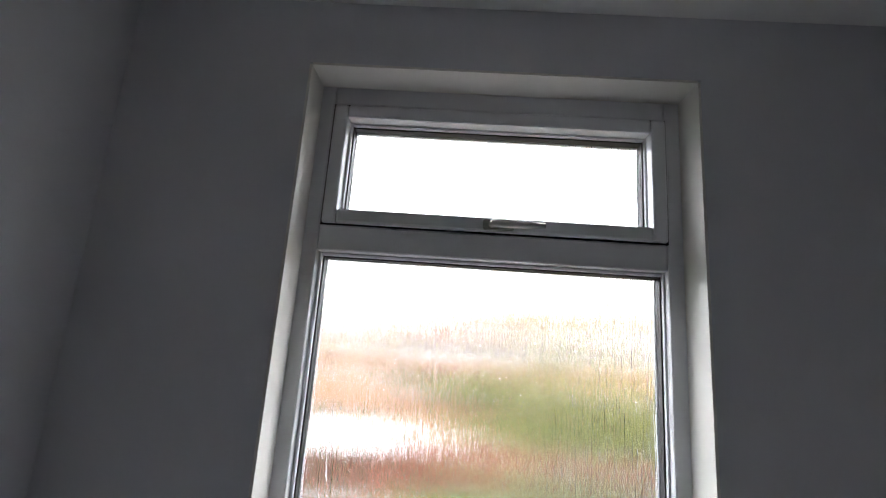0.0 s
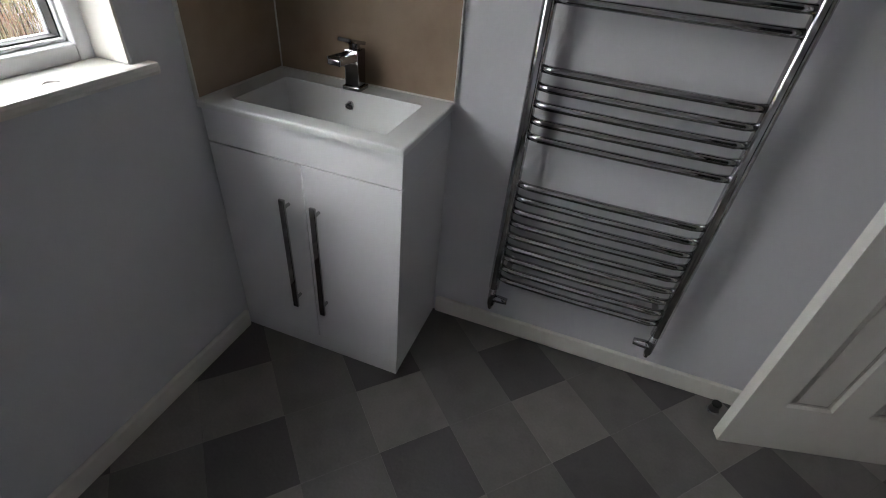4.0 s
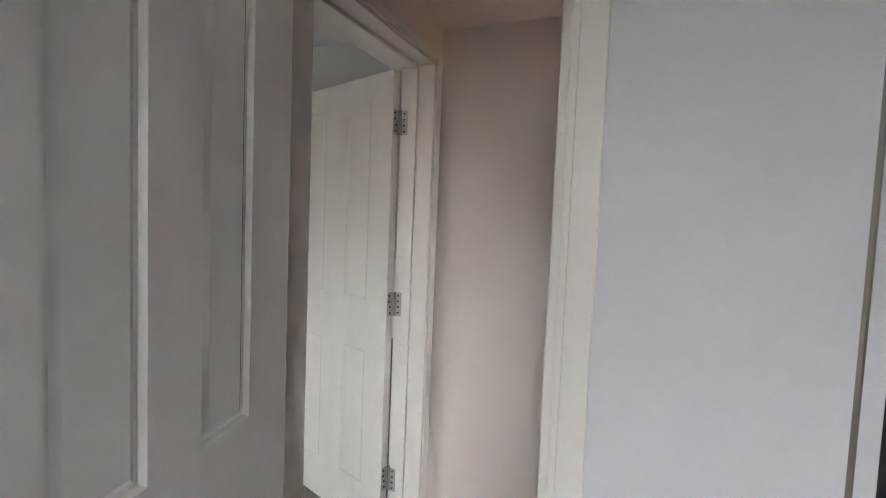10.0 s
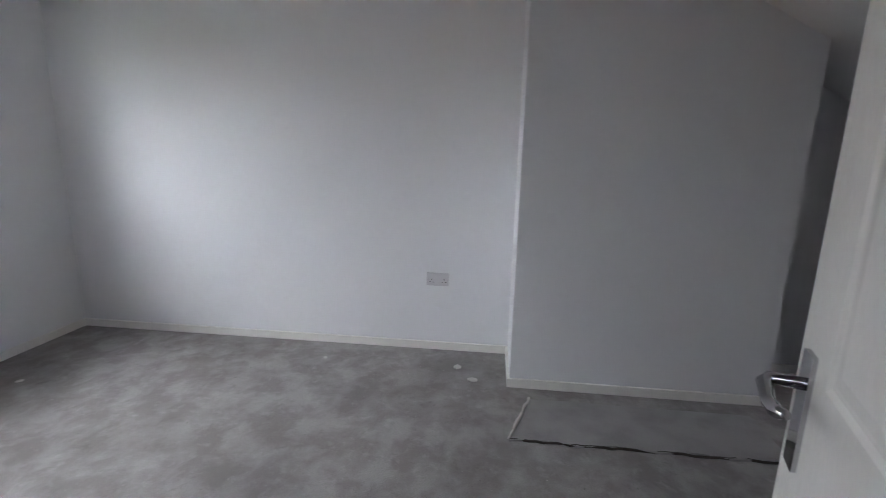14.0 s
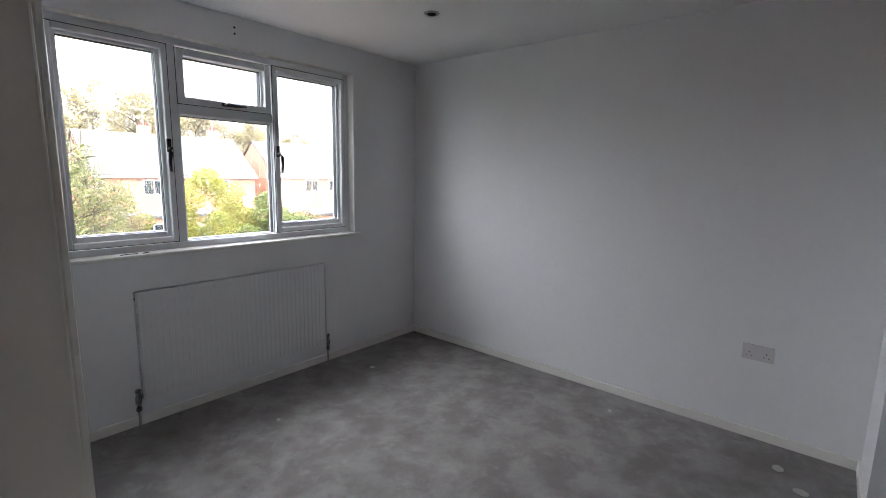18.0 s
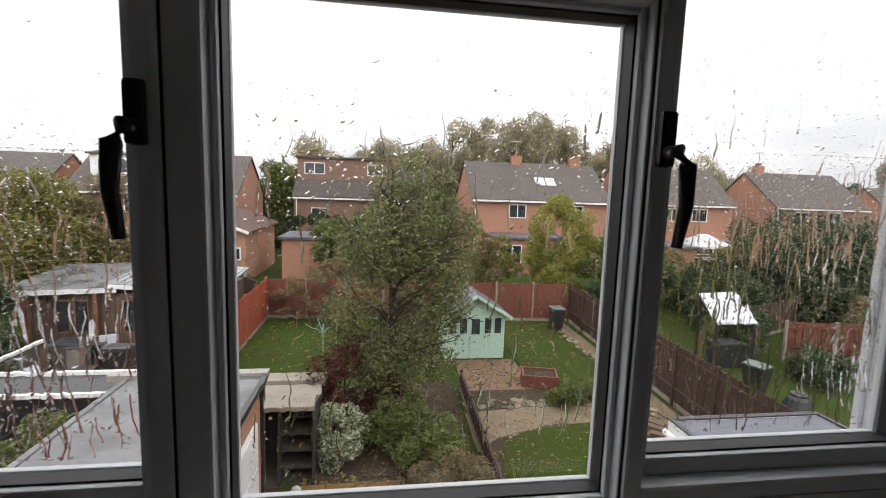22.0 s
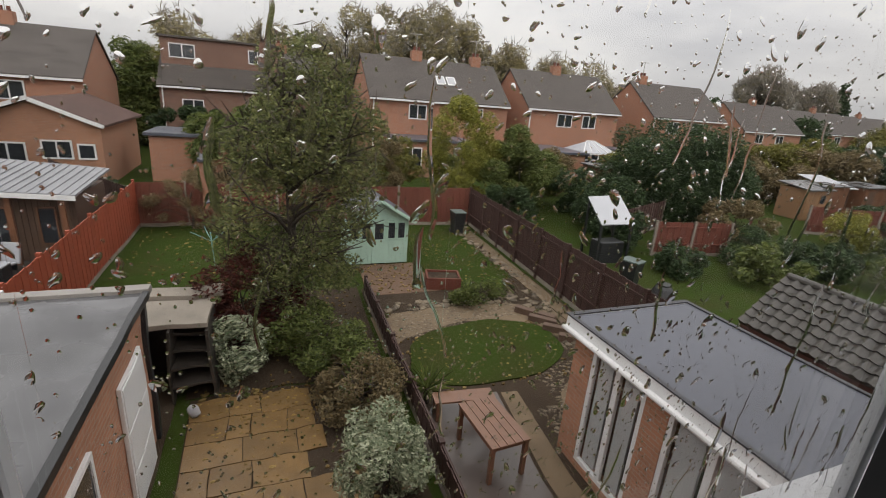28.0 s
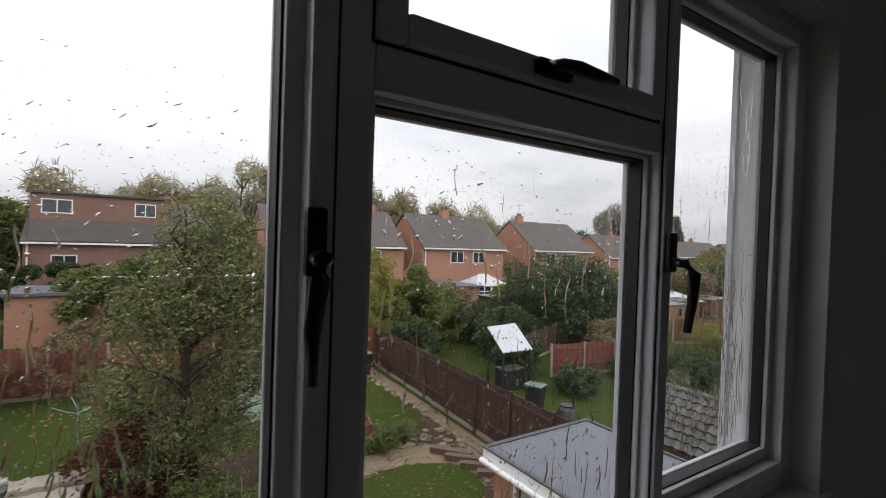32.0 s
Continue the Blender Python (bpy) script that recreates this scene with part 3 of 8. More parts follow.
# newel post and rail at the stairhead
newel = thing("newel_post", (-0.555, -3.06, 0), "cream painted newel post with square cap at the stairhead", "newel post")
part("post", box((-0.045, -0.045, -0.3), (0.045, 0.045, 0.905), 0.004), M_CREAMGLOSS, newel)
part("cap", box((-0.062, -0.062, 0.905), (0.062, 0.062, 0.93), 0.006), M_CREAMGLOSS, newel)
bm = bmesh.new()
r = bmesh.ops.create_cone(bm, segments=4, radius1=0.075, radius2=0.02, depth=0.04, cap_ends=True)
bmesh.ops.transform(bm, matrix=pose(0, 0, 0.95, 0, 0, 45), verts=bm.verts)
part("cap_top", bm, M_CREAMGLOSS, newel)
hr = part("handrail", box((0.0, -0.032, -0.03), (1.25, 0.032, 0.03), 0.012), M_CREAMGLOSS, newel, "cream painted handrail going down the stairs")
hr.matrix_local = pose(-0.04, 0, 0.925, 0, 36, 180)


# ---- windows ----
def window_handle(parent, x, y, z, lying, mat, flip=1):
    """Espagnolette handle: an oval base on the sash and a curved grip."""
    base = bmesh.new()
    if lying:
        add_box(base, (x - 0.016, y - 0.012, z - 0.012), (x + 0.055, y + 0.002, z + 0.012), 0.006)
        grip = [(x + 0.005, y - 0.010, z), (x + 0.008, y - 0.034, z - 0.004), (x + 0.03, y - 0.042, z - 0.006), (x + 0.075, y - 0.040, z - 0.006), (x + 0.12, y - 0.036, z - 0.004)]
        rad = [0.009, 0.009, 0.010, 0.0085, 0.006]
    else:
        add_box(base, (x - 0.012, y - 0.012, z - 0.02), (x + 0.012, y + 0.002, z + 0.055), 0.006)
        grip = [(x, y - 0.010, z), (x, y - 0.034, z), (x + flip * 0.006, y - 0.046, z - 0.02), (x + flip * 0.012, y - 0.042, z - 0.07), (x + flip * 0.008, y - 0.036, z - 0.125)]
        rad = [0.009, 0.010, 0.011, 0.009, 0.007]
    h = part("window_handle", base, mat, parent, "curved lockable window handle")
    part("grip", tube(grip, rad, 12), mat, h, smooth=True)


def rect_frame(x0, x1, z0, z1, w, y0, y1, bevel=0.006):
    """Four bars round an opening: outer size given, bars w wide inwards."""
    return boxes(((x0, y0, z0), (x0 + w, y1, z1)), ((x1 - w, y0, z0), (x1, y1, z1)),
                 ((x0 + w, y0, z0), (x1 - w, y1, z0 + w)), ((x0 + w, y0, z1 - w), (x1 - w, y1, z1)), bevel=bevel)


def sash_seal(win, x0, x1, z0, z1, y):
    """The dark line of the seal between a sash and its frame."""
    part("seal", rect_frame(x0 - 0.0035, x1 + 0.0035, z0 - 0.0035, z1 + 0.0035, 0.0034, y - 0.0015, y + 0.01, 0), M_GASKET, win)


def glazing(win, x0, x1, z0, z1, y, mat, bead=0.012):
    """A pane with its bevelled bead and black gasket; x0..z1 is the glass in sight."""
    part("glazing_bead", rect_frame(x0 - bead, x1 + bead, z0 - bead, z1 + bead, bead - 0.003, y - 0.010, y + 0.004, 0.004), M_UPVC, win)
    part("gasket", rect_frame(x0 - 0.008, x1 + 0.008, z0 - 0.008, z1 + 0.008, 0.008, y + 0.001, y + 0.026, 0), M_GASKET, win)
    part("outer_bead", rect_frame(x0 - 0.014, x1 + 0.014, z0 - 0.014, z1 + 0.014, 0.015, y + 0.0305, y + 0.042, 0.003), M_UPVC, win, "wet outer glazing rebate")
    p = part("pane", box((x0 - 0.010, y + 0.0262, z0 - 0.010), (x1 + 0.010, y + 0.0302, z1 + 0.010)), mat, win)
    p.visible_shadow = False
    return p


# bathroom window
FY = 0.095
bw = thing("window_1", (0, 0, 0), "white plastic window with a top fanlight and obscure glass", "window", kind="structure")
part("frame", boxes(((-1.394, FY, 0.945), (-1.354, FY + 0.058, 2.122)), ((-0.554, FY, 0.945), (-0.514, FY + 0.058, 2.122)), ((-1.354, FY, 0.945), (-0.554, FY + 0.058, 0.985)),
                    ((-1.354, FY, 2.070), (-0.554, FY + 0.058, 2.122)), ((-1.354, FY, 1.703), (-0.554, FY + 0.058, 1.765)), bevel=0.005), M_UPVC, bw)
sash = part("fanlight_sash", rect_frame(-1.350, -0.556, 1.768, 2.066, 0.034, FY - 0.012, FY + 0.046), M_UPVC, bw)
sash_seal(bw, -1.350, -0.556, 1.768, 2.066, FY)
glazing(sash, -1.306, -0.597, 1.810, 2.023, FY + 0.03, M_OBSCURE)
glazing(bw, -1.342, -0.562, 0.997, 1.692, FY + 0.03, M_OBSCURE)
window_handle(sash, -0.96, FY - 0.012, 1.783, True, M_STEEL)
setting("window_sill_1", boxes(((-1.394, -0.001, 0.930), (-0.514, FY + 0.03, 0.949)), ((-1.44, -0.032, 0.922), (-0.468, 0.0005, 0.950)), bevel=0.009), M_GLOSS, "white rounded window board in the bathroom", "window sill")
setting("window_reveal_1", boxes(((-1.395, 0.001, 0.95), (-1.388, FY, 2.118)), ((-0.520, 0.001, 0.95), (-0.513, FY, 2.118)), ((-1.388, 0.001, 2.116), (-0.520, FY, 2.123))), M_GLOSS, "white lining of the window recess", "window reveal")
leafbit = thing("fallen_leaf", (-0.69, 0.0, 0.9505), "small curled brown leaf lying on the sill", "leaf")
bm = bmesh.new()
for k in range(7):
    u = k / 6
    for s in (-1, 1):
        bm.verts.new((0.035 * (u - 0.5), s * 0.007 * math.sin(math.pi * min(max(u, 0.06), 0.94)), 0.004 * abs(s) + 0.002 * math.sin(u * 5)))
bm.verts.ensure_lookup_table()
for k in range(6):
    bm.faces.new([bm.verts[i] for i in (2 * k, 2 * k + 1, 2 * k + 3, 2 * k + 2)])
bmesh.ops.solidify(bm, geom=bm.faces[:], thickness=0.0008)
part("blade", bm, material("dry_leaf", (0.10, 0.09, 0.08), 0.7, grain=0.3), leafbit)

# ---- bathroom things ----
van = thing("vanity_unit", (0, 0, 0), "gloss white two-door vanity cabinet on the vinyl floor", "vanity unit")
part("carcass", box((-0.340, -0.588, 0.0), (-0.003, -0.006, 0.700), 0.002), M_GLOSSUNIT, van)
part("plinth", box((-0.357, -0.588, 0.0), (-0.340, -0.006, 0.0585), 0.0006), M_GLOSSUNIT, van)
part("fascia", box((-0.340, -0.588, 0.700), (-0.332, -0.006, 0.810)), M_GLOSSUNIT, van)
for y in (-0.588, -0.022):
    part("side_panel", box((-0.332, y, 0.700), (-0.003, y + 0.016, 0.810)), M_GLOSSUNIT, van)
part("fascia", box((-0.359, -0.590, 0.712), (-0.340, -0.005, 0.810), 0.002), M_GLOSSUNIT, van)
for y0, y1, hy in ((-0.590, -0.3, -0.342), (-0.297, -0.005, -0.245)):
    d = part("door", box((-0.359, y0, 0.0595), (-0.340, y1, 0.709), 0.002), M_GLOSSUNIT, van)
    h = part("handle", box((-0.392, hy - 0.009, 0.205), (-0.384, hy + 0.009, 0.605), 0.002), M_CHROME, d, "flat chrome bar handle")
    for z in (0.235, 0.575):
        part("stud", tube([(-0.386, hy, z), (-0.358, hy, z)], 0.005, 10), M_CHROME, h)
basin = thing("wash_basin", (0, 0, 0), "white ceramic rectangular basin set on the vanity cabinet", "wash basin")
bm = bmesh.new()
X, Y = [-0.372, -0.318, -0.20, -0.085, -0.004], [-0.597, -0.525, -0.3, -0.078, -0.003]
g = [[bm.verts.new((x, y, 0.829)) for k, y in enumerate(Y)] for i, x in enumerate(X)]
top = []
for i in range(4):
    for k in range(4):
        f = bm.faces.new((g[i][k], g[i + 1][k], g[i + 1][k + 1], g[i][k + 1]))
        if i in (1, 2) and k in (1, 2):
            top.append(f)
bmesh.ops.inset_region(bm, faces=top, thickness=0.006, depth=-0.012)
bmesh.ops.inset_region(bm, faces=top, thickness=0.022, depth=-0.06)
bmesh.ops.inset_region(bm, faces=top, thickness=0.020, depth=-0.034)
bmesh.ops.inset_region(bm, faces=top, thickness=0.024, depth=-0.014)
bmesh.ops.inset_region(bm, faces=top, thickness=0.020, depth=-0.003)
for f in bm.faces:
    f.smooth = f.calc_center_median().z < 0.82
edges = [e for e in bm.edges if e.is_boundary]
ext = bmesh.ops.extrude_edge_only(bm, edges=edges)
for v in ext["geom"]:
    if isinstance(v, bmesh.types.BMVert):
        v.co.z -= 0.018
bowl = part("bowl", bm, M_CERAMIC, basin)
bv = bowl.modifiers.new("soft", "BEVEL")
bv.width, bv.segments, bv.limit_method, bv.angle_limit = 0.006, 3, "ANGLE", radians(32)
ov = part("overflow", tube([(-0.090, -0.302, 0.790), (-0.1045, -0.302, 0.786)], 0.013, 18), M_CHROME, basin, "chrome overflow ring")
part("hole", tube([(-0.095, -0.302, 0.7885), (-0.1055, -0.302, 0.7855)], 0.009, 16), M_DARKHOLE, ov)
part("waste", tube([(-0.2, -0.3, 0.700), (-0.2, -0.3, 0.711)], 0.022, 24), M_CHROME, basin, "chrome round waste")
tap = thing("basin_tap", (-0.062, -0.302, 0.829), "square chrome waterfall mixer tap on the basin", "tap")
part("foot", box((-0.028, -0.028, 0), (0.028, 0.028, 0.012), 0.003), M_CHROME, tap)
part("body", box((-0.022, -0.022, 0.012), (0.022, 0.022, 0.112), 0.003), M_CHROME, tap)
bm = bmesh.new()
add_box(bm, (-0.098, -0.021, -0.010), (0.01, 0.021, 0.006), 0.003, pose(-0.005, 0.0, 0.092, 0, 3, -4))
for s in (-0.0205, 0.0175):
    add_box(bm, (-0.098, s, 0.005), (-0.02, s + 0.003, 0.012), 0.001, pose(-0.005, 0.0, 0.092, 0, 3, -4))
part("spout", bm, M_CHROME, tap)
bm = bmesh.new()
add_box(bm, (-0.048, -0.021, -0.005), (0.028, 0.021, 0.005), 0.002, pose(-0.002, 0, 0.131, 0, 14, -6))
part("lever", bm, M_CHROME, tap)
part("neck", tube([(0, 0, 0.110), (0, 0, 0.130)], 0.015, 12), M_CHROME, tap)
for nm, a, b in (("splash_tile", (-0.012, -0.592, 0.832), (-0.001, -0.014, 1.124)), ("splash_tile", (-0.364, -0.012, 0.832), (-0.013, -0.001, 1.124))):
    t = thing(nm, ((a[0] + b[0]) / 2, (a[1] + b[1]) / 2, a[2]), "plain brown ceramic splashback tile with white sealant", "wall tile", "splashback tiles")
    o = Vector(((a[0] + b[0]) / 2, (a[1] + b[1]) / 2, a[2]))
    part("tile", box(Vector(a) - o, Vector(b) - o, 0.0015), M_TILE, t)
setting("tile_trim", boxes(((-0.0135, -0.595, 0.829), (-0.0005, -0.592, 1.1255)), ((-0.0105, -0.592, 1.124), (-0.0005, -0.012, 1.1262)), ((-0.368, -0.013, 0.829), (-0.364, -0.0005, 1.1255)), ((-0.364, -0.0105, 1.124), (-0.012, -0.0005, 1.1262)),
                           ((-0.0155, -0.0155, 0.829), (-0.011, -0.011, 1.127)), ((-0.016, -0.592, 0.827), (-0.001, -0.012, 0.833)), ((-0.364, -0.016, 0.827), (-0.012, -0.001, 0.833))), M_GROUT, "white trim and sealant round the tiles", "trim")
mir = thing("bathroom_mirror", (-0.016, -0.30, 1.183), "tall frameless mirror with two columns of small lights", "mirror")
part("backing", box((-0.012, -0.225, 0.015), (0.016, 0.225, 0.68)), M_FROST, mir)
part("glass", box((-0.018, -0.242, 0), (-0.012, 0.242, 0.695), 0.0015), M_MIRROR, mir)
for y in (-0.19, 0.19):
    for k in range(26):
        part("light_dot", tube([(-0.0186, y, 0.06 + k * 0.0225), (-0.0178, y, 0.06 + k * 0.0225)], 0.0032, 8), M_DARKHOLE, mir)

rail = thing("towel_radiator", (-0.055, 0, 0), "chrome ladder towel radiator on the wall with grouped bars", "towel radiator")
for y in (-0.815, -1.355):
    part("post", tube([(0, y, 0.235), (0, y, 0.24), (0, y, 1.418), (0, y, 1.423)], [0.012, 0.0175, 0.0175, 0.012], 18, 1.0), M_CHROME, rail, smooth=True)
for z in (1.395, 1.345, 1.225, 1.18, 1.135, 0.978, 0.933, 0.888, 0.843, 0.798, 0.65, 0.605, 0.56, 0.515, 0.47, 0.425, 0.38, 0.335, 0.29):
    part("bar", tube([(0.004, -0.815, z), (-0.012, -0.86, z), (-0.016, -1.085, z), (-0.012, -1.31, z), (0.004, -1.355, z)], 0.0108, 12), M_CHROME, rail, smooth=True)
for y in (-0.850, -1.320):
    for z in (1.37, 0.335):
        part("bracket", tube([(-0.014, y, z), (-0.006, y, z), (0.053, y, z), (0.055, y, z)], [0.008, 0.011, 0.009, 0.014], 14), M_CHROME, rail, "round chrome wall bracket")
part("bleed_valve", tube([(0, -0.815, 1.42), (0, -0.815, 1.445)], 0.007, 10), M_DARKHOLE, rail)
for y, s in ((-0.815, -1), (-1.355, 1)):
    v = part("valve", tube([(0, y, 0.236), (0, y, 0.2), (0, y, 0.165), (0, y, 0.14)], [0.012, 0.014, 0.014, 0.008], 12), M_CHROME, rail, "chrome radiator valve", smooth=True)
    part("valve_head", tube([(0, y, 0.19), (0, y + s * 0.02, 0.19), (0, y + s * 0.055, 0.19)], [0.012, 0.015, 0.012], 12), M_CHROME, v, smooth=True)

stopper = thing("door_stop", (-0.06, -1.62, 0.0), "small chrome door stop on the floor", "door stop")
part("stem", tube([(0, 0, 0), (0, 0, 0.004), (0, 0, 0.03)], [0.02, 0.016, 0.014], 14), M_CHROME, stopper)
part("buffer", tube([(0, 0, 0.03), (0, 0, 0.037)], 0.015, 14), M_DARKHOLE, stopper)

# shower: a framed glass door across a tiled recess beside the doorway
sh = thing("shower_screen", (0, -2.19, 0), "framed glass shower door with chrome profiles across a tiled recess", "shower")
part("wall_profile", box((-0.944, -0.02, 0.09), (-0.931, 0.025, 2.0), 0.004), M_PROFILE, sh)
part("fixed_panel", box((-0.970, -0.006, 0.09), (-0.944, 0.012, 2.0), 0.002), M_BATHWALL, sh, "pale grey-blue fixed panel")
part("seal", box((-0.990, -0.008, 0.10), (-0.970, 0.010, 1.97), 0.003), M_DARKHOLE, sh, "black magnetic door seal")
part("door_profile", box((-1.020, -0.012, 0.10), (-0.990, 0.014, 1.97), 0.004), M_PROFILE, sh)
part("door_pane", box((-1.80, -0.003, 0.10), (-1.020, 0.003, 1.97)), M_SHGLASS, sh).visible_shadow = False
part("wall_profile", box((-1.838, -0.02, 0.09), (-1.80, 0.025, 2.0), 0.004), M_CHROME, sh)
part("tray", box((-1.838, -0.808, 0.0), (-0.902, 0.03, 0.09), 0.01), M_CERAMIC, sh)
part("top_rail", box((-1.80, -0.02, 1.97), (-0.957, 0.025, 2.0), 0.003), M_CHROME, sh)
part("pull_handle", tube([(-1.10, 0.0, 1.12), (-1.10, 0.035, 1.12), (-1.10, 0.045, 1.11), (-1.10, 0.045, 0.96), (-1.10, 0.035, 0.95), (-1.10, 0.0, 0.95)], 0.007, 10), M_CHROME, sh)

# ---- bedroom window ----
FYB = 0.065
bed = thing("window_2", (0, 0, 0), "white plastic window with two casements and a centre fanlight", "window", kind="structure")
part("frame", boxes(((0.735, FYB, 0.955), (0.785, FYB + 0.058, 2.125)), ((2.490, FYB, 0.955), (2.54, FYB + 0.058, 2.125)), ((0.785, FYB, 0.955), (2.490, FYB + 0.058, 0.992)),
                    ((0.785, FYB, 2.083), (2.490, FYB + 0.058, 2.125)), ((1.300, FYB, 0.992), (1.350, FYB + 0.058, 2.083)), ((1.920, FYB, 0.992), (1.944, FYB + 0.058, 2.083)),
                    ((1.350, FYB, 1.716), (1.920, FYB + 0.058, 1.772)), bevel=0.005), M_UPVC, bed)
for x0, x1, gx0, gx1, hx, fl in ((0.782, 1.303, 0.835, 1.249, 1.281, -1), (1.926, 2.493, 1.980, 2.438, 1.942, 1)):
    s = part("casement", rect_frame(x0, x1, 0.998, 2.078, 0.030, FYB - 0.008, FYB + 0.046), M_UPVC, bed)
    sash_seal(bed, x0, x1, 0.998, 2.078, FYB)
    glazing(s, gx0, gx1, 1.060, 2.028, FYB + 0.03, M_GLASS, 0.034)
    window_handle(s, hx, FYB - 0.008, 1.52, False, M_BRONZE, fl)
s = part("fanlight_sash", rect_frame(1.347, 1.905, 1.774, 2.070, 0.038, FYB - 0.014, FYB + 0.046), M_UPVC, bed)
sash_seal(bed, 1.347, 1.905, 1.774, 2.070, FYB)
glazing(s, 1.399, 1.852, 1.818, 2.026, FYB + 0.03, M_GLASS)
window_handle(s, 1.60, FYB - 0.014, 1.795, True, M_BRONZE)
glazing(bed, 1.364, 1.908, 1.001, 1.706, FYB + 0.03, M_GLASS)
setting("window_sill_2", boxes(((0.735, -0.001, 0.936), (2.54, FYB + 0.03, 0.953)), ((0.715, -0.016, 0.934), (2.572, 0.0005, 0.954)), bevel=0.005), M_GLOSS, "white window board in the bedroom", "window sill")
setting("window_reveal_2", boxes(((0.734, 0.001, 0.954), (0.741, FYB, 2.121)), ((2.534, 0.001, 0.954), (2.541, FYB, 2.121)), ((0.741, 0.001, 2.119), (2.534, FYB, 2.126))), M_GLOSS, "white lining of the window recess", "window reveal")
setting("outer_reveal_2", boxes(((0.70, 0.226, 0.93), (0.745, 0.24, 2.15)), ((2.530, 0.226, 0.93), (2.575, 0.24, 2.15))), M_UPVC, "white outer trim of the window", "window trim")
setting("outer_sill_1", box((-1.42, 0.175, 0.84), (-0.49, 0.22, 0.865)), M_UPVC, "white outer window sill", "window sill")
for k, (x, a) in enumerate(((1.02, 20), (1.06, -15), (1.12, 35))):
    f = thing("paint_flake", pose(x, 0.03, 0.9535, 0, 0, a), "dark peeling flake lying on the window board", "debris", "flakes on the sill")
    part("flake", box((-0.022, -0.006, 0), (0.022, 0.006, 0.003), 0.001), M_HESSIAN, f)

# radiator under the window
radi = thing("panel_radiator", (1.035, -0.008, 0.15), "white ribbed steel panel radiator under the window", "radiator")
bm = bmesh.new()
W, H, N = 1.195, 0.605, 36
prof = []
for k in range(N):
    x0 = 0.02 + (W - 0.04) * k / N
    p = (W - 0.04) / N
    prof += [(x0, -0.040), (x0 + p * 0.28, -0.040), (x0 + p * 0.42, -0.036), (x0 + p * 0.86, -0.036)]
prof = [(0.0, -0.03), (0.006, -0.040)] + prof + [(W - 0.006, -0.040), (W, -0.03)]
cols = [[bm.verts.new((x, y if 0 < j < 3 else -0.040, z)) for j, z in enumerate((0.0, 0.03, H - 0.03, H))] for x, y in prof]
for a, b in zip(cols, cols[1:]):
    for j in range(3):
        bm.faces.new((a[j], b[j], b[j + 1], a[j + 1]))
part("front_panel", bm, M_RAD, radi)
part("back_panel", box((0.004, -0.038, 0.004), (W - 0.004, -0.006, H - 0.012)), M_RAD, radi)
part("side_panel", box((-0.004, -0.042, 0.0), (0.001, 0.012, H), 0.002), M_RAD, radi)
part("side_panel", box((W - 0.001, -0.042, 0.0), (W + 0.004, 0.012, H), 0.002), M_RAD, radi)
gr = part("top_grille", box((0.004, -0.03, H - 0.012), (W - 0.004, 0.006, H - 0.004)), M_DARKHOLE, radi, "slotted top grille")
for k in range(90):
    x = 0.01 + (W - 0.02) * k / 89
    part("slat", box((x - 0.003, -0.03, H - 0.004), (x + 0.003, 0.006, H), 0), M_RAD, gr)
for x, s in ((-0.025, -1), (W + 0.025, 1)):
    v = part("valve", tube([(x, -0.015, -0.045), (x, -0.015, -0.02), (x, -0.015, -0.018), (x, -0.015, 0.018), (x, -0.015, 0.02), (x, -0.015, 0.045)], [0.012, 0.013, 0.017, 0.017, 0.014, 0.012], 12), M_CHROME, radi, "chrome angled radiator valve", smooth=True)
    part("cap", tube([(x, -0.015, 0.042), (x, -0.015, 0.045), (x, -0.015, 0.062), (x, -0.015, 0.066)], [0.010, 0.015, 0.014, 0.009], 12), M_CHROME, v, "chrome lockshield cap", smooth=True)
    part("union", tube([(x, -0.015, 0.02), (x - s * 0.02, -0.015, 0.02), (x - s * 0.021, -0.015, 0.02), (x - s * 0.034, -0.015, 0.02)], [0.010, 0.010, 0.015, 0.015], 8), M_CHROME, v)
    part("nut", tube([(x, -0.015, -0.062), (x, -0.015, -0.043)], 0.015, 6), M_CHROME, v)
    part("pipe", tube([(x, -0.015, -0.05), (x, -0.015, -0.15)], 0.0075, 10), M_STEEL, radi)
radi.scale = (1, 0.68, 1)  # a shallow single panel
part("bleed_plug", tube([(-0.006, -0.02, H - 0.035), (0.0, -0.02, H - 0.035)], 0.008, 10), M_DARKHOLE, radi)


def double_socket(at):
    s = thing("double_socket", at, "white plastic double power socket on the wall", "socket", "power sockets")
    p = part("faceplate", box((-0.073, -0.009, -0.043), (0.073, 0.0, 0.043), 0.003), M_SOCKET, s)
    for x in (-0.04, 0.04):
        for dx, dz, w, h in ((0, 0.002, 0.0022, 0.004), (-0.011, -0.016, 0.0035, 0.002), (0.011, -0.016, 0.0035, 0.002)):
            part("pin_hole", box((x + dx - w, -0.0096, dz - h - 0.002), (x + dx + w, -0.0085, dz + h - 0.002)), M_DARKHOLE, p)
        part("rocker", box((x * 0.38 - 0.006, -0.012, 0.012), (x * 0.38 + 0.006, -0.008, 0.032), 0.002), M_SOCKET, p)
    for x in (-0.03, 0.03):
        part("screw", tube([(x * 2, -0.0098, 0.0), (x * 2, -0.0085, 0.0)], 0.003, 8), M_STEEL, p)
    return s


sock = double_socket(pose(3.1995, -2.58, 0.485, 0, 0, -90))
copy_thing(sock, pose(0.3305, -0.62, 0.45, 0, 0, 90))

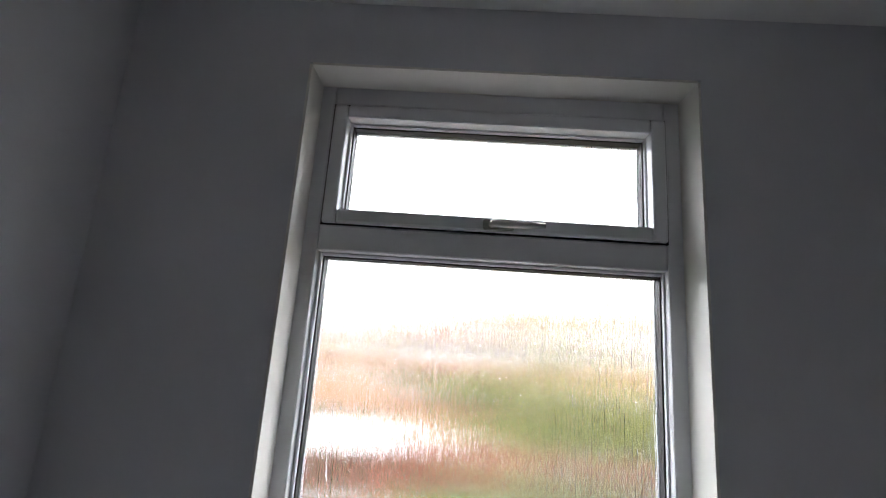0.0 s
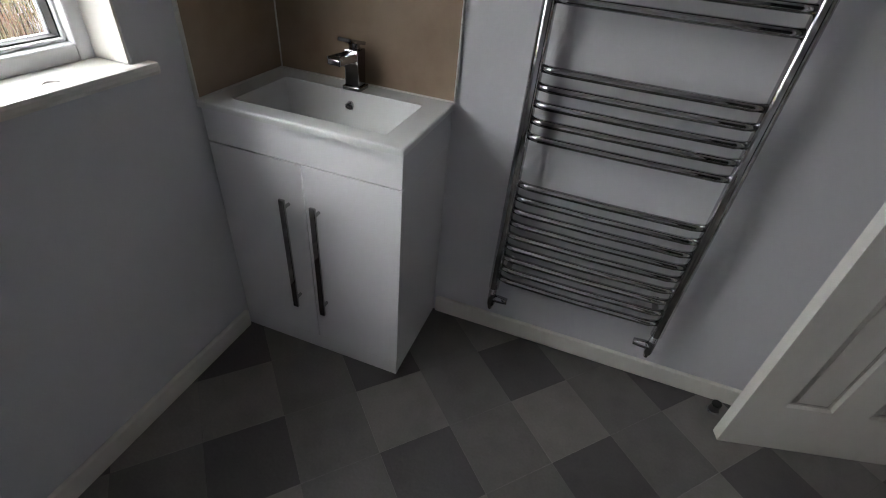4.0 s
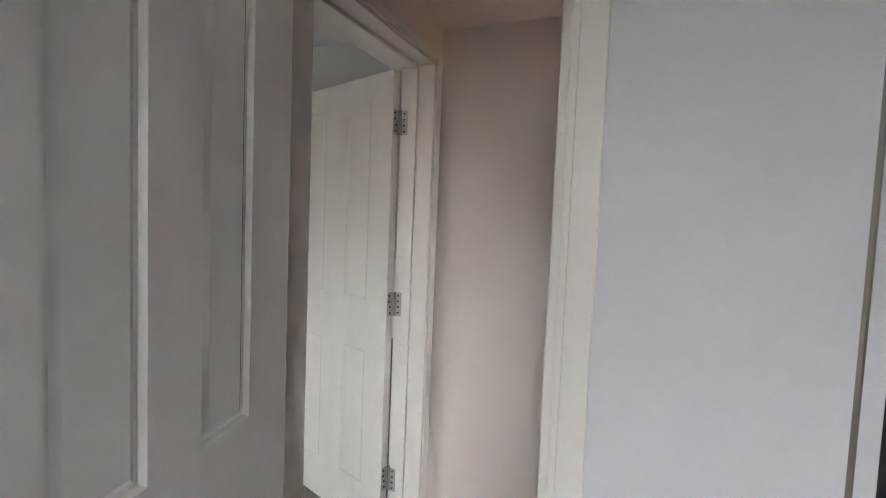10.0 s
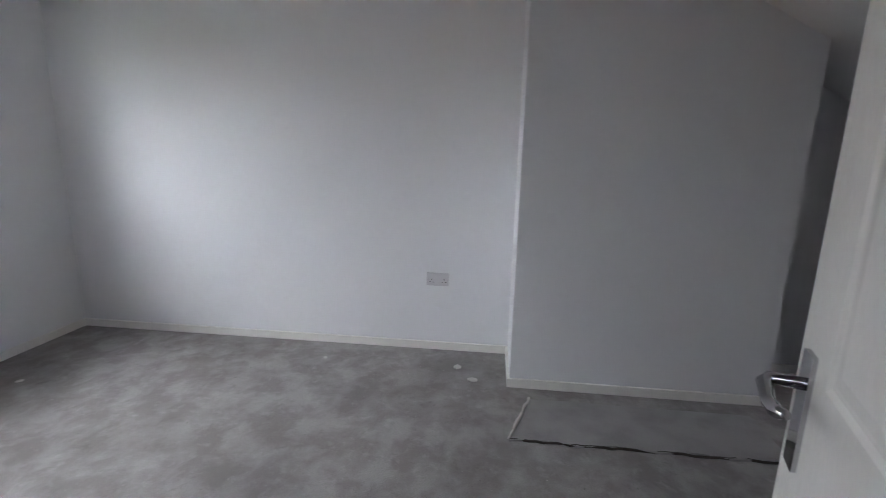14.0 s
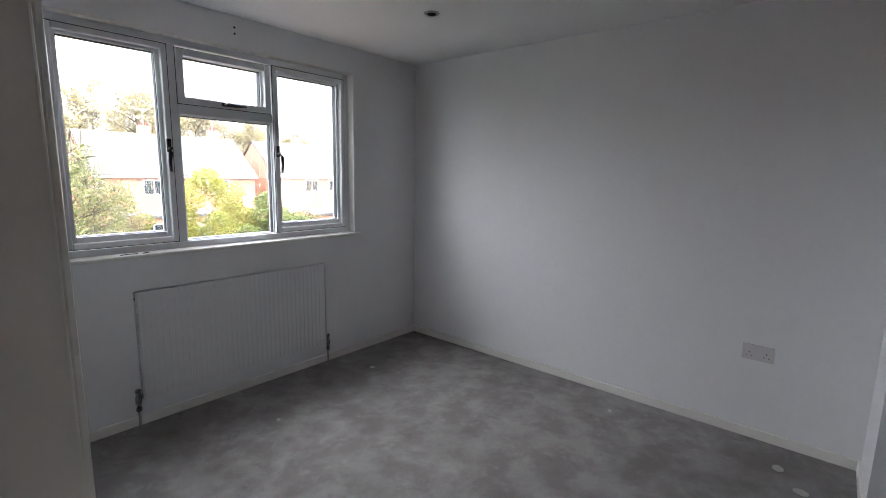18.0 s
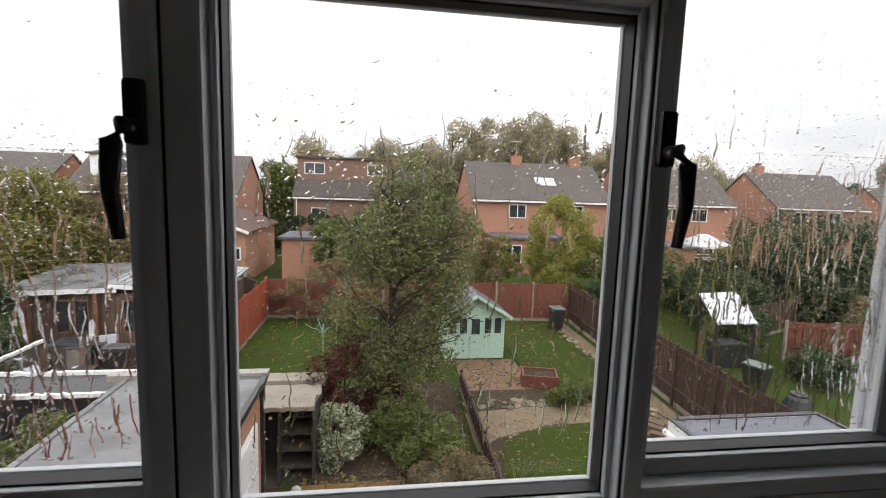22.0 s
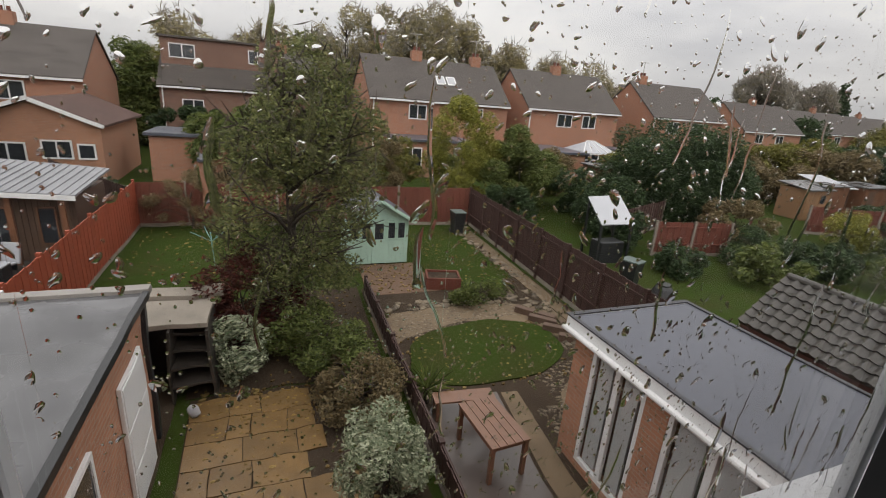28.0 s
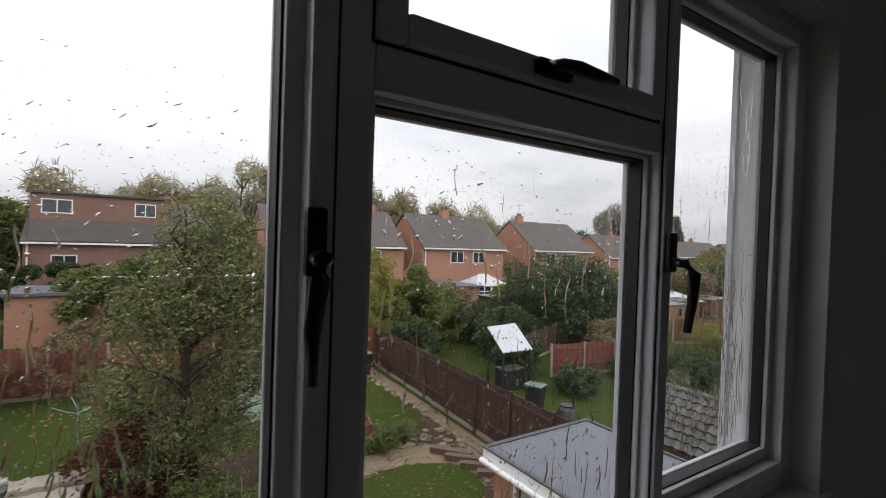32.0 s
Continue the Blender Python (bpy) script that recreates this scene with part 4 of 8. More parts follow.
def downlight(x, y):
    d = thing("downlight", (x, y, CEIL), "round recessed steel ceiling downlight, switched off", "downlight", "ceiling downlights")
    ring = bmesh.new()
    add_tube(ring, [(0, 0, 0.004), (0, 0, -0.003), (0, 0, -0.006)], [0.044, 0.044, 0.038], 24)
    part("bezel", ring, M_STEEL, d)
    part("lens", tube([(0, 0, -0.004), (0, 0, -0.0075)], 0.026, 20), M_DARKHOLE, d)
    return d


dl = downlight(2.33, -0.955)
copy_thing(dl, Matrix.Translation((2.33, -3.2, CEIL)))
for x in (0.52, 1.66):
    for z in (2.20, 2.235):
        h = thing("screw_hole", (x, -0.001, z), "small dark screw hole in the plaster", "screw hole", "old curtain rail holes")
        part("hole", tube([(0, 0.004, 0), (0, -0.0015, 0)], 0.006, 8), M_DARKHOLE, h)

# carpet offcut in front of the chimney breast
off = thing("carpet_offcut", (2.49, -3.645, 0.0), "loose strip of grey carpet lying along the chimney breast", "carpet strip")
bm = bmesh.new()
nx, ny = 6, 26
gv = [[bm.verts.new((-0.245 + 0.37 * i / nx + 0.012 * math.sin(k * 0.9) * (i == 0), -0.625 + (1.235 - 0.12 * i / nx) * k / ny,
                     0.012 + 0.004 * noise.noise((i * 0.8, k * 0.5, 3.0)))) for k in range(ny + 1)] for i in range(nx + 1)]
for i in range(nx):
    for k in range(ny):
        bm.faces.new((gv[i][k], gv[i + 1][k], gv[i + 1][k + 1], gv[i][k + 1]))
ext = bmesh.ops.extrude_edge_only(bm, edges=[e for e in bm.edges if e.is_boundary])
for v in ext["geom"]:
    if isinstance(v, bmesh.types.BMVert):
        v.co.z = 0.0
part("strip", bm, M_OFFCUT, off)
bm = bmesh.new()
random.seed(4)
add_tube(bm, [(-0.247 + random.uniform(-0.006, 0.006), -0.625 + 1.235 * k / 40, 0.007) for k in range(41)], 0.006, 6)
part("cut_edge", bm, M_HESSIAN, off, "dark frayed cut edge")
part("frayed_end", tube([(-0.25 + 0.38 * k / 14, 0.612 - 0.12 * k / 14 + random.uniform(-0.006, 0.006), 0.013 + random.uniform(-0.002, 0.005)) for k in range(15)], [0.004 + 0.006 * random.random() for k in range(15)], 6), M_FRAY, off, "pale curled end of the strip", smooth=True)
random.seed(11)
for x, y, big in ((2.80, -2.84, 1), (2.95, -2.74, 1), (1.55, -0.52, 0.5), (2.4, -0.35, 0.7), (2.95, -1.9, 0.5), (1.2, -1.35, 0.4)):
    c = thing("carpet_scrap", pose(x, y, 0.0, 0, 0, random.uniform(0, 180)), "pale crumb of underlay on the carpet", "debris", "scraps on the carpet")
    bm = bmesh.new()
    ring = [bm.verts.new((0.036 * big * math.cos(a) * random.uniform(0.7, 1), 0.026 * big * math.sin(a) * random.uniform(0.7, 1), 0.004)) for a in (k * math.pi / 5 for k in range(10))]
    f = bm.faces.new(ring)
    e = bmesh.ops.extrude_face_region(bm, geom=[f])
    for v in e["geom"]:
        if isinstance(v, bmesh.types.BMVert):
            v.co.z = 0.0
    part("crumb", bm, material("underlay_crumb", (0.58, 0.55, 0.52), 0.9, grain=0.4), c)

# ---- outside: gardens, roofs and houses below the window ----
G = -4.5
M_GRASS = material("wet_grass", (0.027, 0.050, 0.007), 0.95, spec=0.08, grain=0.4, grain_size=50, stain=0.6, stain_size=1.0, bump=1.0, bump_size=80, colour2=(0.040, 0.040, 0.012))
M_SOIL = material("wet_soil", (0.060, 0.042, 0.028), 0.9, spec=0.15, grain=0.5, grain_size=25, stain=0.5, stain_size=1.5, bump=1.0, bump_size=30)
M_GRAVEL = material("pale_gravel", (0.205, 0.145, 0.087), 0.85, grain=0.7, grain_size=35, stain=0.5, stain_size=2, bump=1.0, bump_size=40)
M_SLAB = material("sandstone_slab", (0.235, 0.140, 0.055), 0.35, grain=0.3, grain_size=14, stain=0.6, stain_size=2.5, per_object=0.35, bump=0.3, bump_size=30)
M_DECK = material("wet_grey_paving", (0.12, 0.095, 0.085), 0.3, grain=0.2, grain_size=20, stain=0.4, stain_size=2.0, per_object=0.2)
M_FENCE_RED = material("red_stained_timber", (0.36, 0.07, 0.03), 0.7, grain=0.3, grain_size=20, stain=0.4, stain_size=2, streak=(6, 6, 0.6), per_object=0.3)
M_FENCE_DARK = material("dark_brown_timber", (0.062, 0.028, 0.022), 0.7, grain=0.3, grain_size=20, stain=0.4, stain_size=2, streak=(6, 6, 0.6), per_object=0.3)
M_FENCE_MID = material("rust_brown_timber", (0.17, 0.048, 0.03), 0.7, grain=0.3, grain_size=20, stain=0.4, stain_size=2, streak=(6, 6, 0.6), per_object=0.3)
M_CONCRETE = material("concrete", (0.27, 0.235, 0.195), 0.85, grain=0.3, grain_size=20, stain=0.4, stain_size=2)
M_BRICK = brick_material("red_brick", (0.42, 0.19, 0.115), (0.33, 0.145, 0.09), (0.30, 0.245, 0.20))
M_BRICK3 = brick_material("brown_brick", (0.235, 0.125, 0.09), (0.18, 0.095, 0.07), (0.22, 0.18, 0.15))
M_BRICK2 = brick_material("orange_brick", (0.42, 0.195, 0.115), (0.34, 0.155, 0.09), (0.36, 0.28, 0.22))
M_SLATE = material("dark_roof_tiles", (0.098, 0.085, 0.078), 0.72, spec=0.25, grain=0.3, grain_size=6, stain=0.5, stain_size=0.6, streak=(1, 1, 4))
M_REDTILE = material("brown_roof_tiles", (0.11, 0.065, 0.055), 0.75, spec=0.2, grain=0.3, grain_size=6, stain=0.5, stain_size=0.8)
M_FELT = material("wet_grey_roof_felt", (0.11, 0.11, 0.115), 0.2, grain=0.2, grain_size=12, stain=0.8, stain_size=0.9, bump=0.1, bump_size=8)
M_FELT2 = material("smooth_grey_roof", (0.085, 0.09, 0.112), 0.36, grain=0.1, grain_size=12, stain=0.3, stain_size=0.8)
fn, fl = M_FELT.node_tree.nodes, M_FELT.node_tree.links
f_tc, f_no, f_mr = fn.new("ShaderNodeTexCoord"), fn.new("ShaderNodeTexNoise"), fn.new("ShaderNodeMapRange")
f_no.inputs["Scale"].default_value, f_no.inputs["Detail"].default_value = 1.1, 5
f_mr.inputs["From Min"].default_value, f_mr.inputs["From Max"].default_value = 0.40, 0.56
f_mr.inputs["To Min"].default_value, f_mr.inputs["To Max"].default_value = 0.05, 0.5
fl.new(f_tc.outputs["Object"], f_no.inputs["Vector"])
fl.new(f_no.outputs["Fac"], f_mr.inputs["Value"])
fl.new(f_mr.outputs["Result"], fn["Principled BSDF"].inputs["Roughness"])
M_WHITE = material("white_joinery", (0.72, 0.72, 0.72), 0.4, grain=0.05, stain=0.1)
M_DARKPANE = material("dark_pane", (0.03, 0.034, 0.04), 0.06, grain=0.05, spec=0.8)
M_MINT = material("mint_painted_timber", (0.43, 0.61, 0.51), 0.5, grain=0.15, grain_size=12, stain=0.2, stain_size=3, streak=(6, 6, 0.6))
M_BARK = material("bark", (0.055, 0.042, 0.032), 0.9, grain=0.4, grain_size=15, bump=1.0, bump_size=15)
M_TEAK = material("wet_hardwood", (0.20, 0.095, 0.055), 0.3, grain=0.3, grain_size=12, stain=0.3, streak=(1, 8, 1))
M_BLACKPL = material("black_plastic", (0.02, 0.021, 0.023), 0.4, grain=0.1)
M_TARP = material("white_tarpaulin", (0.42, 0.43, 0.46), 0.4, grain=0.1, stain=0.2)
M_PALETIMBER = material("orange_brown_timber", (0.30, 0.165, 0.085), 0.6, grain=0.25, grain_size=12, stain=0.3, streak=(6, 6, 0.6), per_object=0.25)
M_SHED = material("weathered_shed_timber", (0.13, 0.08, 0.055), 0.7, grain=0.3, grain_size=12, stain=0.4, streak=(6, 6, 0.6), per_object=0.3)
L_TREE = leaf_material("apple_leaves", (0.044, 0.066, 0.016), (0.185, 0.215, 0.064))
L_APPLE = leaf_material("fruit_tree_leaves", (0.070, 0.090, 0.030), (0.28, 0.295, 0.12))
L_DARK = leaf_material("evergreen_leaves", (0.021, 0.041, 0.018), (0.08, 0.12, 0.05))
L_YELLOW = leaf_material("yellowing_leaves", (0.125, 0.145, 0.03), (0.36, 0.335, 0.07))
L_AUTUMN = leaf_material("autumn_leaves", (0.12, 0.095, 0.05), (0.25, 0.19, 0.10))
L_WILLOW = leaf_material("willow_leaves", (0.09, 0.095, 0.022), (0.26, 0.24, 0.065))
# poplar leaf colour is lightened to include the distance haze
L_POPLAR = leaf_material("haze_tinted_poplar_leaves", (0.22, 0.19, 0.10), (0.44, 0.38, 0.22))
L_RED = leaf_material("dark_red_leaves", (0.035, 0.012, 0.010), (0.13, 0.035, 0.025))
L_SILVER = leaf_material("variegated_leaves", (0.10, 0.14, 0.07), (0.55, 0.58, 0.42))
setting("ground", box((-900, -900, G - 0.5), (900, 900, G)), M_GRASS, "wet green ground and lawns", "ground")
own = brick_material("own_brick", (0.36, 0.13, 0.07), (0.28, 0.10, 0.06), (0.34, 0.26, 0.2))
setting("house_wall_below", box((-9, -8, G), (12, 0.29, -0.31)), own, "brick rear wall of the house below the windows", "wall")

setting("house_wall_rear", boxes(((-2.0, 0.226, -0.31), (-1.44, 0.25, 2.5)), ((-0.47, 0.226, -0.31), (0.68, 0.25, 2.5)), ((2.60, 0.226, -0.31), (3.45, 0.25, 2.5)), ((-1.44, 0.226, -0.31), (-0.47, 0.25, 0.80)),
                                 ((0.68, 0.226, -0.31), (2.60, 0.25, 0.80)), ((-1.44, 0.226, 2.16), (-0.47, 0.25, 2.5)), ((0.68, 0.226, 2.18), (2.60, 0.25, 2.5))), own, "brick outer skin of the top floor", "wall")
# left side has a hole for the daylight of the added stairwell opening
setting("house_wall_sides", boxes(((-2.2, -6.5, -0.31), (-2.1, -3.35, 2.5)), ((-2.2, -2.55, -0.31), (-2.1, 0.22, 2.5)), ((-2.2, -3.35, -0.31), (-2.1, -2.55, 0.9)), ((-2.2, -3.35, 2.0), (-2.1, -2.55, 2.5)), ((3.4, -6.5, -0.31), (3.5, 0.22, 2.5)), ((-2.1, -6.5, -0.31), (3.4, -6.42, 1.0))), own, "brick side walls of the house", "wall")
bm = bmesh.new()
for p, q in (((0.62, 2.54), (-3.2, 4.1)), ((-3.2, 4.1), (-7.0, 0.95))):
    v = [bm.verts.new(c) for c in ((-2.4, p[0], p[1]), (3.7, p[0], p[1]), (3.7, q[0], q[1]), (-2.4, q[0], q[1]))]
    u = [bm.verts.new(c.co + Vector((0, 0, 0.12))) for c in v]
    bm.faces.new(v)
    bm.faces.new(u[::-1])
    for k in range(4):
        bm.faces.new((v[k], v[(k + 1) % 4], u[(k + 1) % 4], u[k]))
setting("house_roof", bm, M_SLATE, "dark tiled pitched roof of the house", "roof")


def sheet(pts, z):
    """A flat patch of ground with a low edge."""
    bm = bmesh.new()
    top = [bm.verts.new((x, y, z)) for x, y in pts]
    low = [bm.verts.new((x, y, G - 0.05)) for x, y in pts]
    bm.faces.new(top)
    for k in range(len(pts)):
        bm.faces.new((top[k], top[(k + 1) % len(pts)], low[(k + 1) % len(pts)], low[k]))
    return bm


def blob(cx, cy, rx, ry, turn=0.0, n=28, rough=0.12, seed=1):
    out = []
    for k in range(n):
        a = 2 * math.pi * k / n
        r = 1 + rough * noise.noise((math.cos(a) * 1.7 + seed, math.sin(a) * 1.7, seed * 3.1))
        x, y = rx * r * math.cos(a), ry * r * math.sin(a)
        out.append((cx + x * math.cos(turn) - y * math.sin(turn), cy + x * math.sin(turn) + y * math.cos(turn)))
    return out


setting("garden_bed", sheet([(3.9, 4.5), (9.8, 4.5), (10.1, 13.2), (4.1, 13.2)], G + 0.012), M_SOIL, "wet brown soil of the garden beds", "ground")
setting("gravel_path", sheet([(3.95, 9.3), (4.6, 9.9), (6.4, 10.5), (8.4, 9.9), (8.8, 8.2), (7.2, 6.9), (6.3, 5.2), (6.9, 4.6), (8.0, 6.5), (9.5, 8.4), (9.6, 10.6), (8.2, 11.3), (6.2, 11.5), (4.0, 11.2)], G + 0.020), M_GRAVEL, "pale gravel path curving round the lawn", "path")
setting("lawn_near", sheet(blob(6.45, 8.95, 2.2, 1.38, 0.2, seed=2), G + 0.045), M_GRASS, "small rounded wet lawn", "lawn")
setting("lawn_far", sheet([(6.6, 12.6), (8.9, 12.4), (9.4, 15), (9.7, 19.6), (6.6, 19.9)], G + 0.03), M_GRASS, "far lawn beside the playhouse", "lawn")
setting("soil_patch", sheet([(4.2, 12.6), (6.5, 12.6), (6.5, 15.2), (4.4, 15.2)], G + 0.02), material("bare_soil", (0.16, 0.095, 0.06), 0.85, grain=0.4, grain_size=20, stain=0.4), "bare brown soil in front of the playhouse", "ground")
setting("tree_bed", sheet([(-0.1, 8.6), (3.8, 8.6), (4.0, 13.4), (-0.1, 13.4)], G + 0.012), M_SOIL, "soil and fallen leaves under the tree", "ground")
setting("neighbour_yard", sheet([(-9, 0.3), (-0.3, 0.3), (-0.3, 13.4), (-9, 15)], G + 0.01), M_SOIL, "overgrown dark yard next door", "ground")
patio = setting("patio", sheet([(0.0, 0.3), (3.6, 0.3), (3.7, 8.55), (0.0, 8.55)], G + 0.006), M_SOIL, "yellow sandstone patio under the tree", "patio")
setting("gravel_strip", sheet([(5.42, 0.3), (5.92, 0.3), (6.02, 4.9), (6.30, 7.2), (5.93, 7.25), (5.57, 4.9)], G + 0.022), M_GRAVEL, "pale gravel strip between the terrace and the sunroom", "path")
terrace = setting("terrace", sheet([(3.75, 0.3), (5.35, 0.3), (5.50, 4.9), (5.86, 7.3), (4.5, 7.35), (3.85, 6.5)], G + 0.02), M_DECK, "wet grey-brown terrace beside the sunroom", "terrace")


# fences: concrete posts, boards between them
def fence(name, p0, p1, h, mat, label, board=0.145, post_mat=None, rail=True):
    p0, p1 = Vector((*p0, 0)), Vector((*p1, 0))
    d = p1 - p0
    L, ang = d.length, math.degrees(math.atan2(d.y, d.x))
    f = thing(name, pose(p0.x, p0.y, G, 0, 0, ang), label, "fence")
    bme = mesh_of("board", box((0.003, -0.012, 0.14), (board - 0.003, 0.012, h), 0.003), mat)
    pme = mesh_of("post", box((-0.05, -0.05, 0), (0.05, 0.05, h + 0.06), 0.008), post_mat or M_CONCRETE)
    n = int(L / board)
    for k in range(n):
        o = new("board", bme)
        o.parent = f
        o.matrix_local = pose(k * L / n, 0.012 * (k % 2), random.uniform(-0.015, 0.015), 0, 0, 0)
    m = max(2, round(L / 1.85))
    for k in range(m + 1):
        o = new("post", pme)
        o.parent = f
        o.matrix_local = pose(k * L / m, -0.03, 0)
    part("gravel_board", box((0, -0.02, 0), (L, 0.02, 0.15)), M_CONCRETE, f)
    if rail:
        for z in (0.5, h - 0.25):
            part("rail", box((0, -0.05, z), (L, -0.013, z + 0.07)), mat, f)
    return f


random.seed(21)
fence("garden_fence", (10.7, 20.0), (9.85, 6.0), 1.8, M_FENCE_DARK, "dark brown close-board fence between the gardens", post_mat=M_FENCE_DARK)
fence("garden_fence", (10.7, 20.05), (-3.35, 21.0), 1.8, M_FENCE_MID, "rust-brown panel fence with concrete posts at the garden end")
fence("garden_fence", (-3.3, 20.95), (-3.25, 8.6), 1.85, M_FENCE_RED, "red-stained close-board fence beside the shed", post_mat=M_FENCE_RED)
fence("low_fence", (3.8, 2.0), (4.15, 12.8), 0.55, M_FENCE_DARK, "low dark fence dividing the two gardens", post_mat=M_FENCE_DARK)
fence("garden_fence", (21.5, 18.6), (17.0, 16.6), 1.5, M_FENCE_DARK, "dark timber fence of the next garden")
fence("garden_fence", (-3.45, 20.5), (-8.0, 27.0), 1.7, M_FENCE_DARK, "dark fence beside the far bungalow")
fence("garden_fence", (17.0, 14.6), (20.6, 13.9), 1.5, M_FENCE_MID, "rust-brown panel fence across the neighbour's garden")
fence("garden_fence", (30.0, 16.5), (46.0, 9.5), 1.6, M_FENCE_MID, "brown panel fence behind the far gardens")
setting("lawn_neighbour", sheet([(-3.2, 12.2), (0.9, 12.0), (1.6, 18.0), (1.4, 20.6), (-3.2, 20.9)], G + 0.02), M_GRASS, "bright wet lawn next door", "lawn")
setting("lawn_right", sheet([(10.7, 18.5), (10.0, 7.0), (13.2, 7.6), (14.6, 12.0), (14.0, 18.0)], G + 0.02), M_GRASS, "bright green lawn of the neighbouring garden", "lawn")
setting("path_right", sheet([(9.75, 19.6), (10.3, 19.6), (10.15, 15.5), (9.95, 12), (9.75, 8.0), (9.35, 8.0), (9.45, 12), (9.6, 15.5)], G + 0.05), M_GRAVEL, "pale stone edging path along the fence", "path")


def roof_sheet(c, th=0.07):
    """A tilted slab from its four top corners."""
    bm = bmesh.new()
    hi = [bm.verts.new(p) for p in c]
    lo = [bm.verts.new(Vector(p) - Vector((0, 0, th))) for p in c]
    bm.faces.new(hi)
    bm.faces.new(lo[::-1])
    for k in range(4):
        bm.faces.new((hi[k], hi[(k + 1) % 4], lo[(k + 1) % 4], lo[k]))
    return bm


# ---- flat-roofed extensions ----
ext = thing("garage_extension", (0, 0, G - 0.12), "brick flat-roofed extension with wet grey felt roof", "extension")
part("wall", boxes(((-2.55, 0.3, 0), (-0.42, 7.85, 2.62))), M_BRICK2, ext)
part("roof", box((-2.62, 0.3, 2.62), (-0.36, 7.92, 2.70), 0.02), M_FELT, ext, "wet grey roofing felt")
part("coping", boxes(((-3.0, 7.80, 2.64), (-0.34, 8.02, 2.76)), bevel=0.01), material("grey_coping", (0.28, 0.26, 0.24), 0.7, grain=0.2, stain=0.3), ext)
part("edge_trim", boxes(((-0.42, 0.3, 2.62), (-0.33, 7.80, 2.73)), bevel=0.01), M_BLACKPL, ext, "dark lead edge trim")
part("edge_trim", boxes(((-2.70, 0.3, 2.62), (-2.60, 7.80, 2.72)), bevel=0.01), M_FELT, ext)
door_w = part("white_door", box((-0.415, 6.0, 0.05), (-0.36, 7.15, 2.15), 0.01), M_WHITE, ext, "white boarded side door in three broad panels")
for k in range(3):
    part("board", box((-0.362, 6.04, 0.1 + k * 0.68), (-0.345, 7.11, 0.75 + k * 0.68), 0.008), M_WHITE, door_w)
part("post", box((-0.42, 7.55, 0), (-0.36, 7.66, 2.6), 0.006), M_BLACKPL, ext, "dark downpipe at the corner")
wn3 = part("window", rect_frame(0, 1.3, 0, 1.2, 0.06, -0.03, 0.03, 0.005), M_WHITE, ext, "white framed side window")
wn3.matrix_local = pose(-0.40, 3.6, 0.95, 0, 0, 90)
part("pane", box((0.06, -0.01, 0.06), (1.24, 0.01, 1.14)), M_DARKPANE, wn3)
part("mullion", box((0.63, -0.03, 0.06), (0.67, 0.03, 1.14)), M_WHITE, wn3)

# grey store roof and dark staging between the extension and the tree
M_STAGING = material("rotten_dark_timber", (0.035, 0.028, 0.022), 0.7, grain=0.3, stain=0.4)
sto = thing("garden_store", (-0.33, 8.45, G), "low dark store with a grey slab roof and open shelves", "garden store")
part("slab_roof", box((-0.75, 0.1, 1.52), (0.72, 1.2, 1.62), 0.015), M_CONCRETE, sto, "pale grey slab roof")
part("slab_roof", box((-0.6, 1.24, 1.58), (0.82, 1.7, 1.70), 0.015), M_CONCRETE, sto, "pale grey slab roof")
part("back_panel", box((-0.7, 1.25, 0), (0.72, 1.3, 1.58)), M_BLACKPL, sto)
for x in (-0.7, 0.0, 0.67):
    part("side_panel", box((x, 0.0, 0), (x + 0.05, 1.25, 1.5), 0.004), M_STAGING, sto)
for k, (yy, z) in enumerate(((0.30, 1.28), (0.18, 0.98), (0.08, 0.68), (0.0, 0.36))):
    part("shelf", box((0.05, yy, z), (0.67, yy + 0.55, z + 0.05), 0.006), M_STAGING, sto)
sbag = thing("plastic_sack", (0.12, 7.95, G + 0.03), "pale plastic sack leaning by the store", "sack")
bm = bmesh.new()
bmesh.ops.create_icosphere(bm, subdivisions=3, radius=0.11)
for v in bm.verts:
    v.co = Vector((v.co.x * (1.0 + 0.3 * noise.noise(v.co * 9)), v.co.y * 0.75 * (1.0 + 0.3 * noise.noise(v.co * 7)), max(0.0, (v.co.z + 0.13) * 1.25)))
part("bag", bm, M_TARP, sbag, smooth=True)

sunr = thing("sunroom", (0.06, 0, G - 0.11), "brick and white-framed sunroom with smooth grey flat roof", "extension")
part("roof", box((6.12, 1.95, 2.57), (8.68, 5.70, 2.66), 0.02), M_FELT2, sunr, "smooth grey roof deck")
part("fascia", boxes(((6.05, 1.90, 2.44), (6.12, 5.76, 2.655)), ((6.12, 1.90, 2.44), (8.70, 1.95, 2.655)), ((6.12, 5.70, 2.44), (8.70, 5.76, 2.655)), bevel=0.01), M_WHITE, sunr, "white fascia board")
part("drip_edge", boxes(((6.04, 1.88, 2.66), (6.12, 5.80, 2.685)), ((6.12, 1.88, 2.66), (8.64, 1.96, 2.685)), ((6.12, 5.70, 2.66), (8.72, 5.80, 2.685)), ((8.64, 1.88, 2.66), (8.72, 5.70, 2.685)), bevel=0.008), material("lead_edge", (0.03, 0.03, 0.035), 0.4, grain=0.2), sunr)
part("gutter", tube([(6.0, 1.9, 2.47), (6.0, 5.75, 2.47)], 0.05, 10), M_WHITE, sunr, "white gutter")
part("gutter", tube([(6.05, 1.80, 2.56), (8.70, 1.80, 2.56)], 0.05, 10), M_WHITE, sunr, "white gutter")
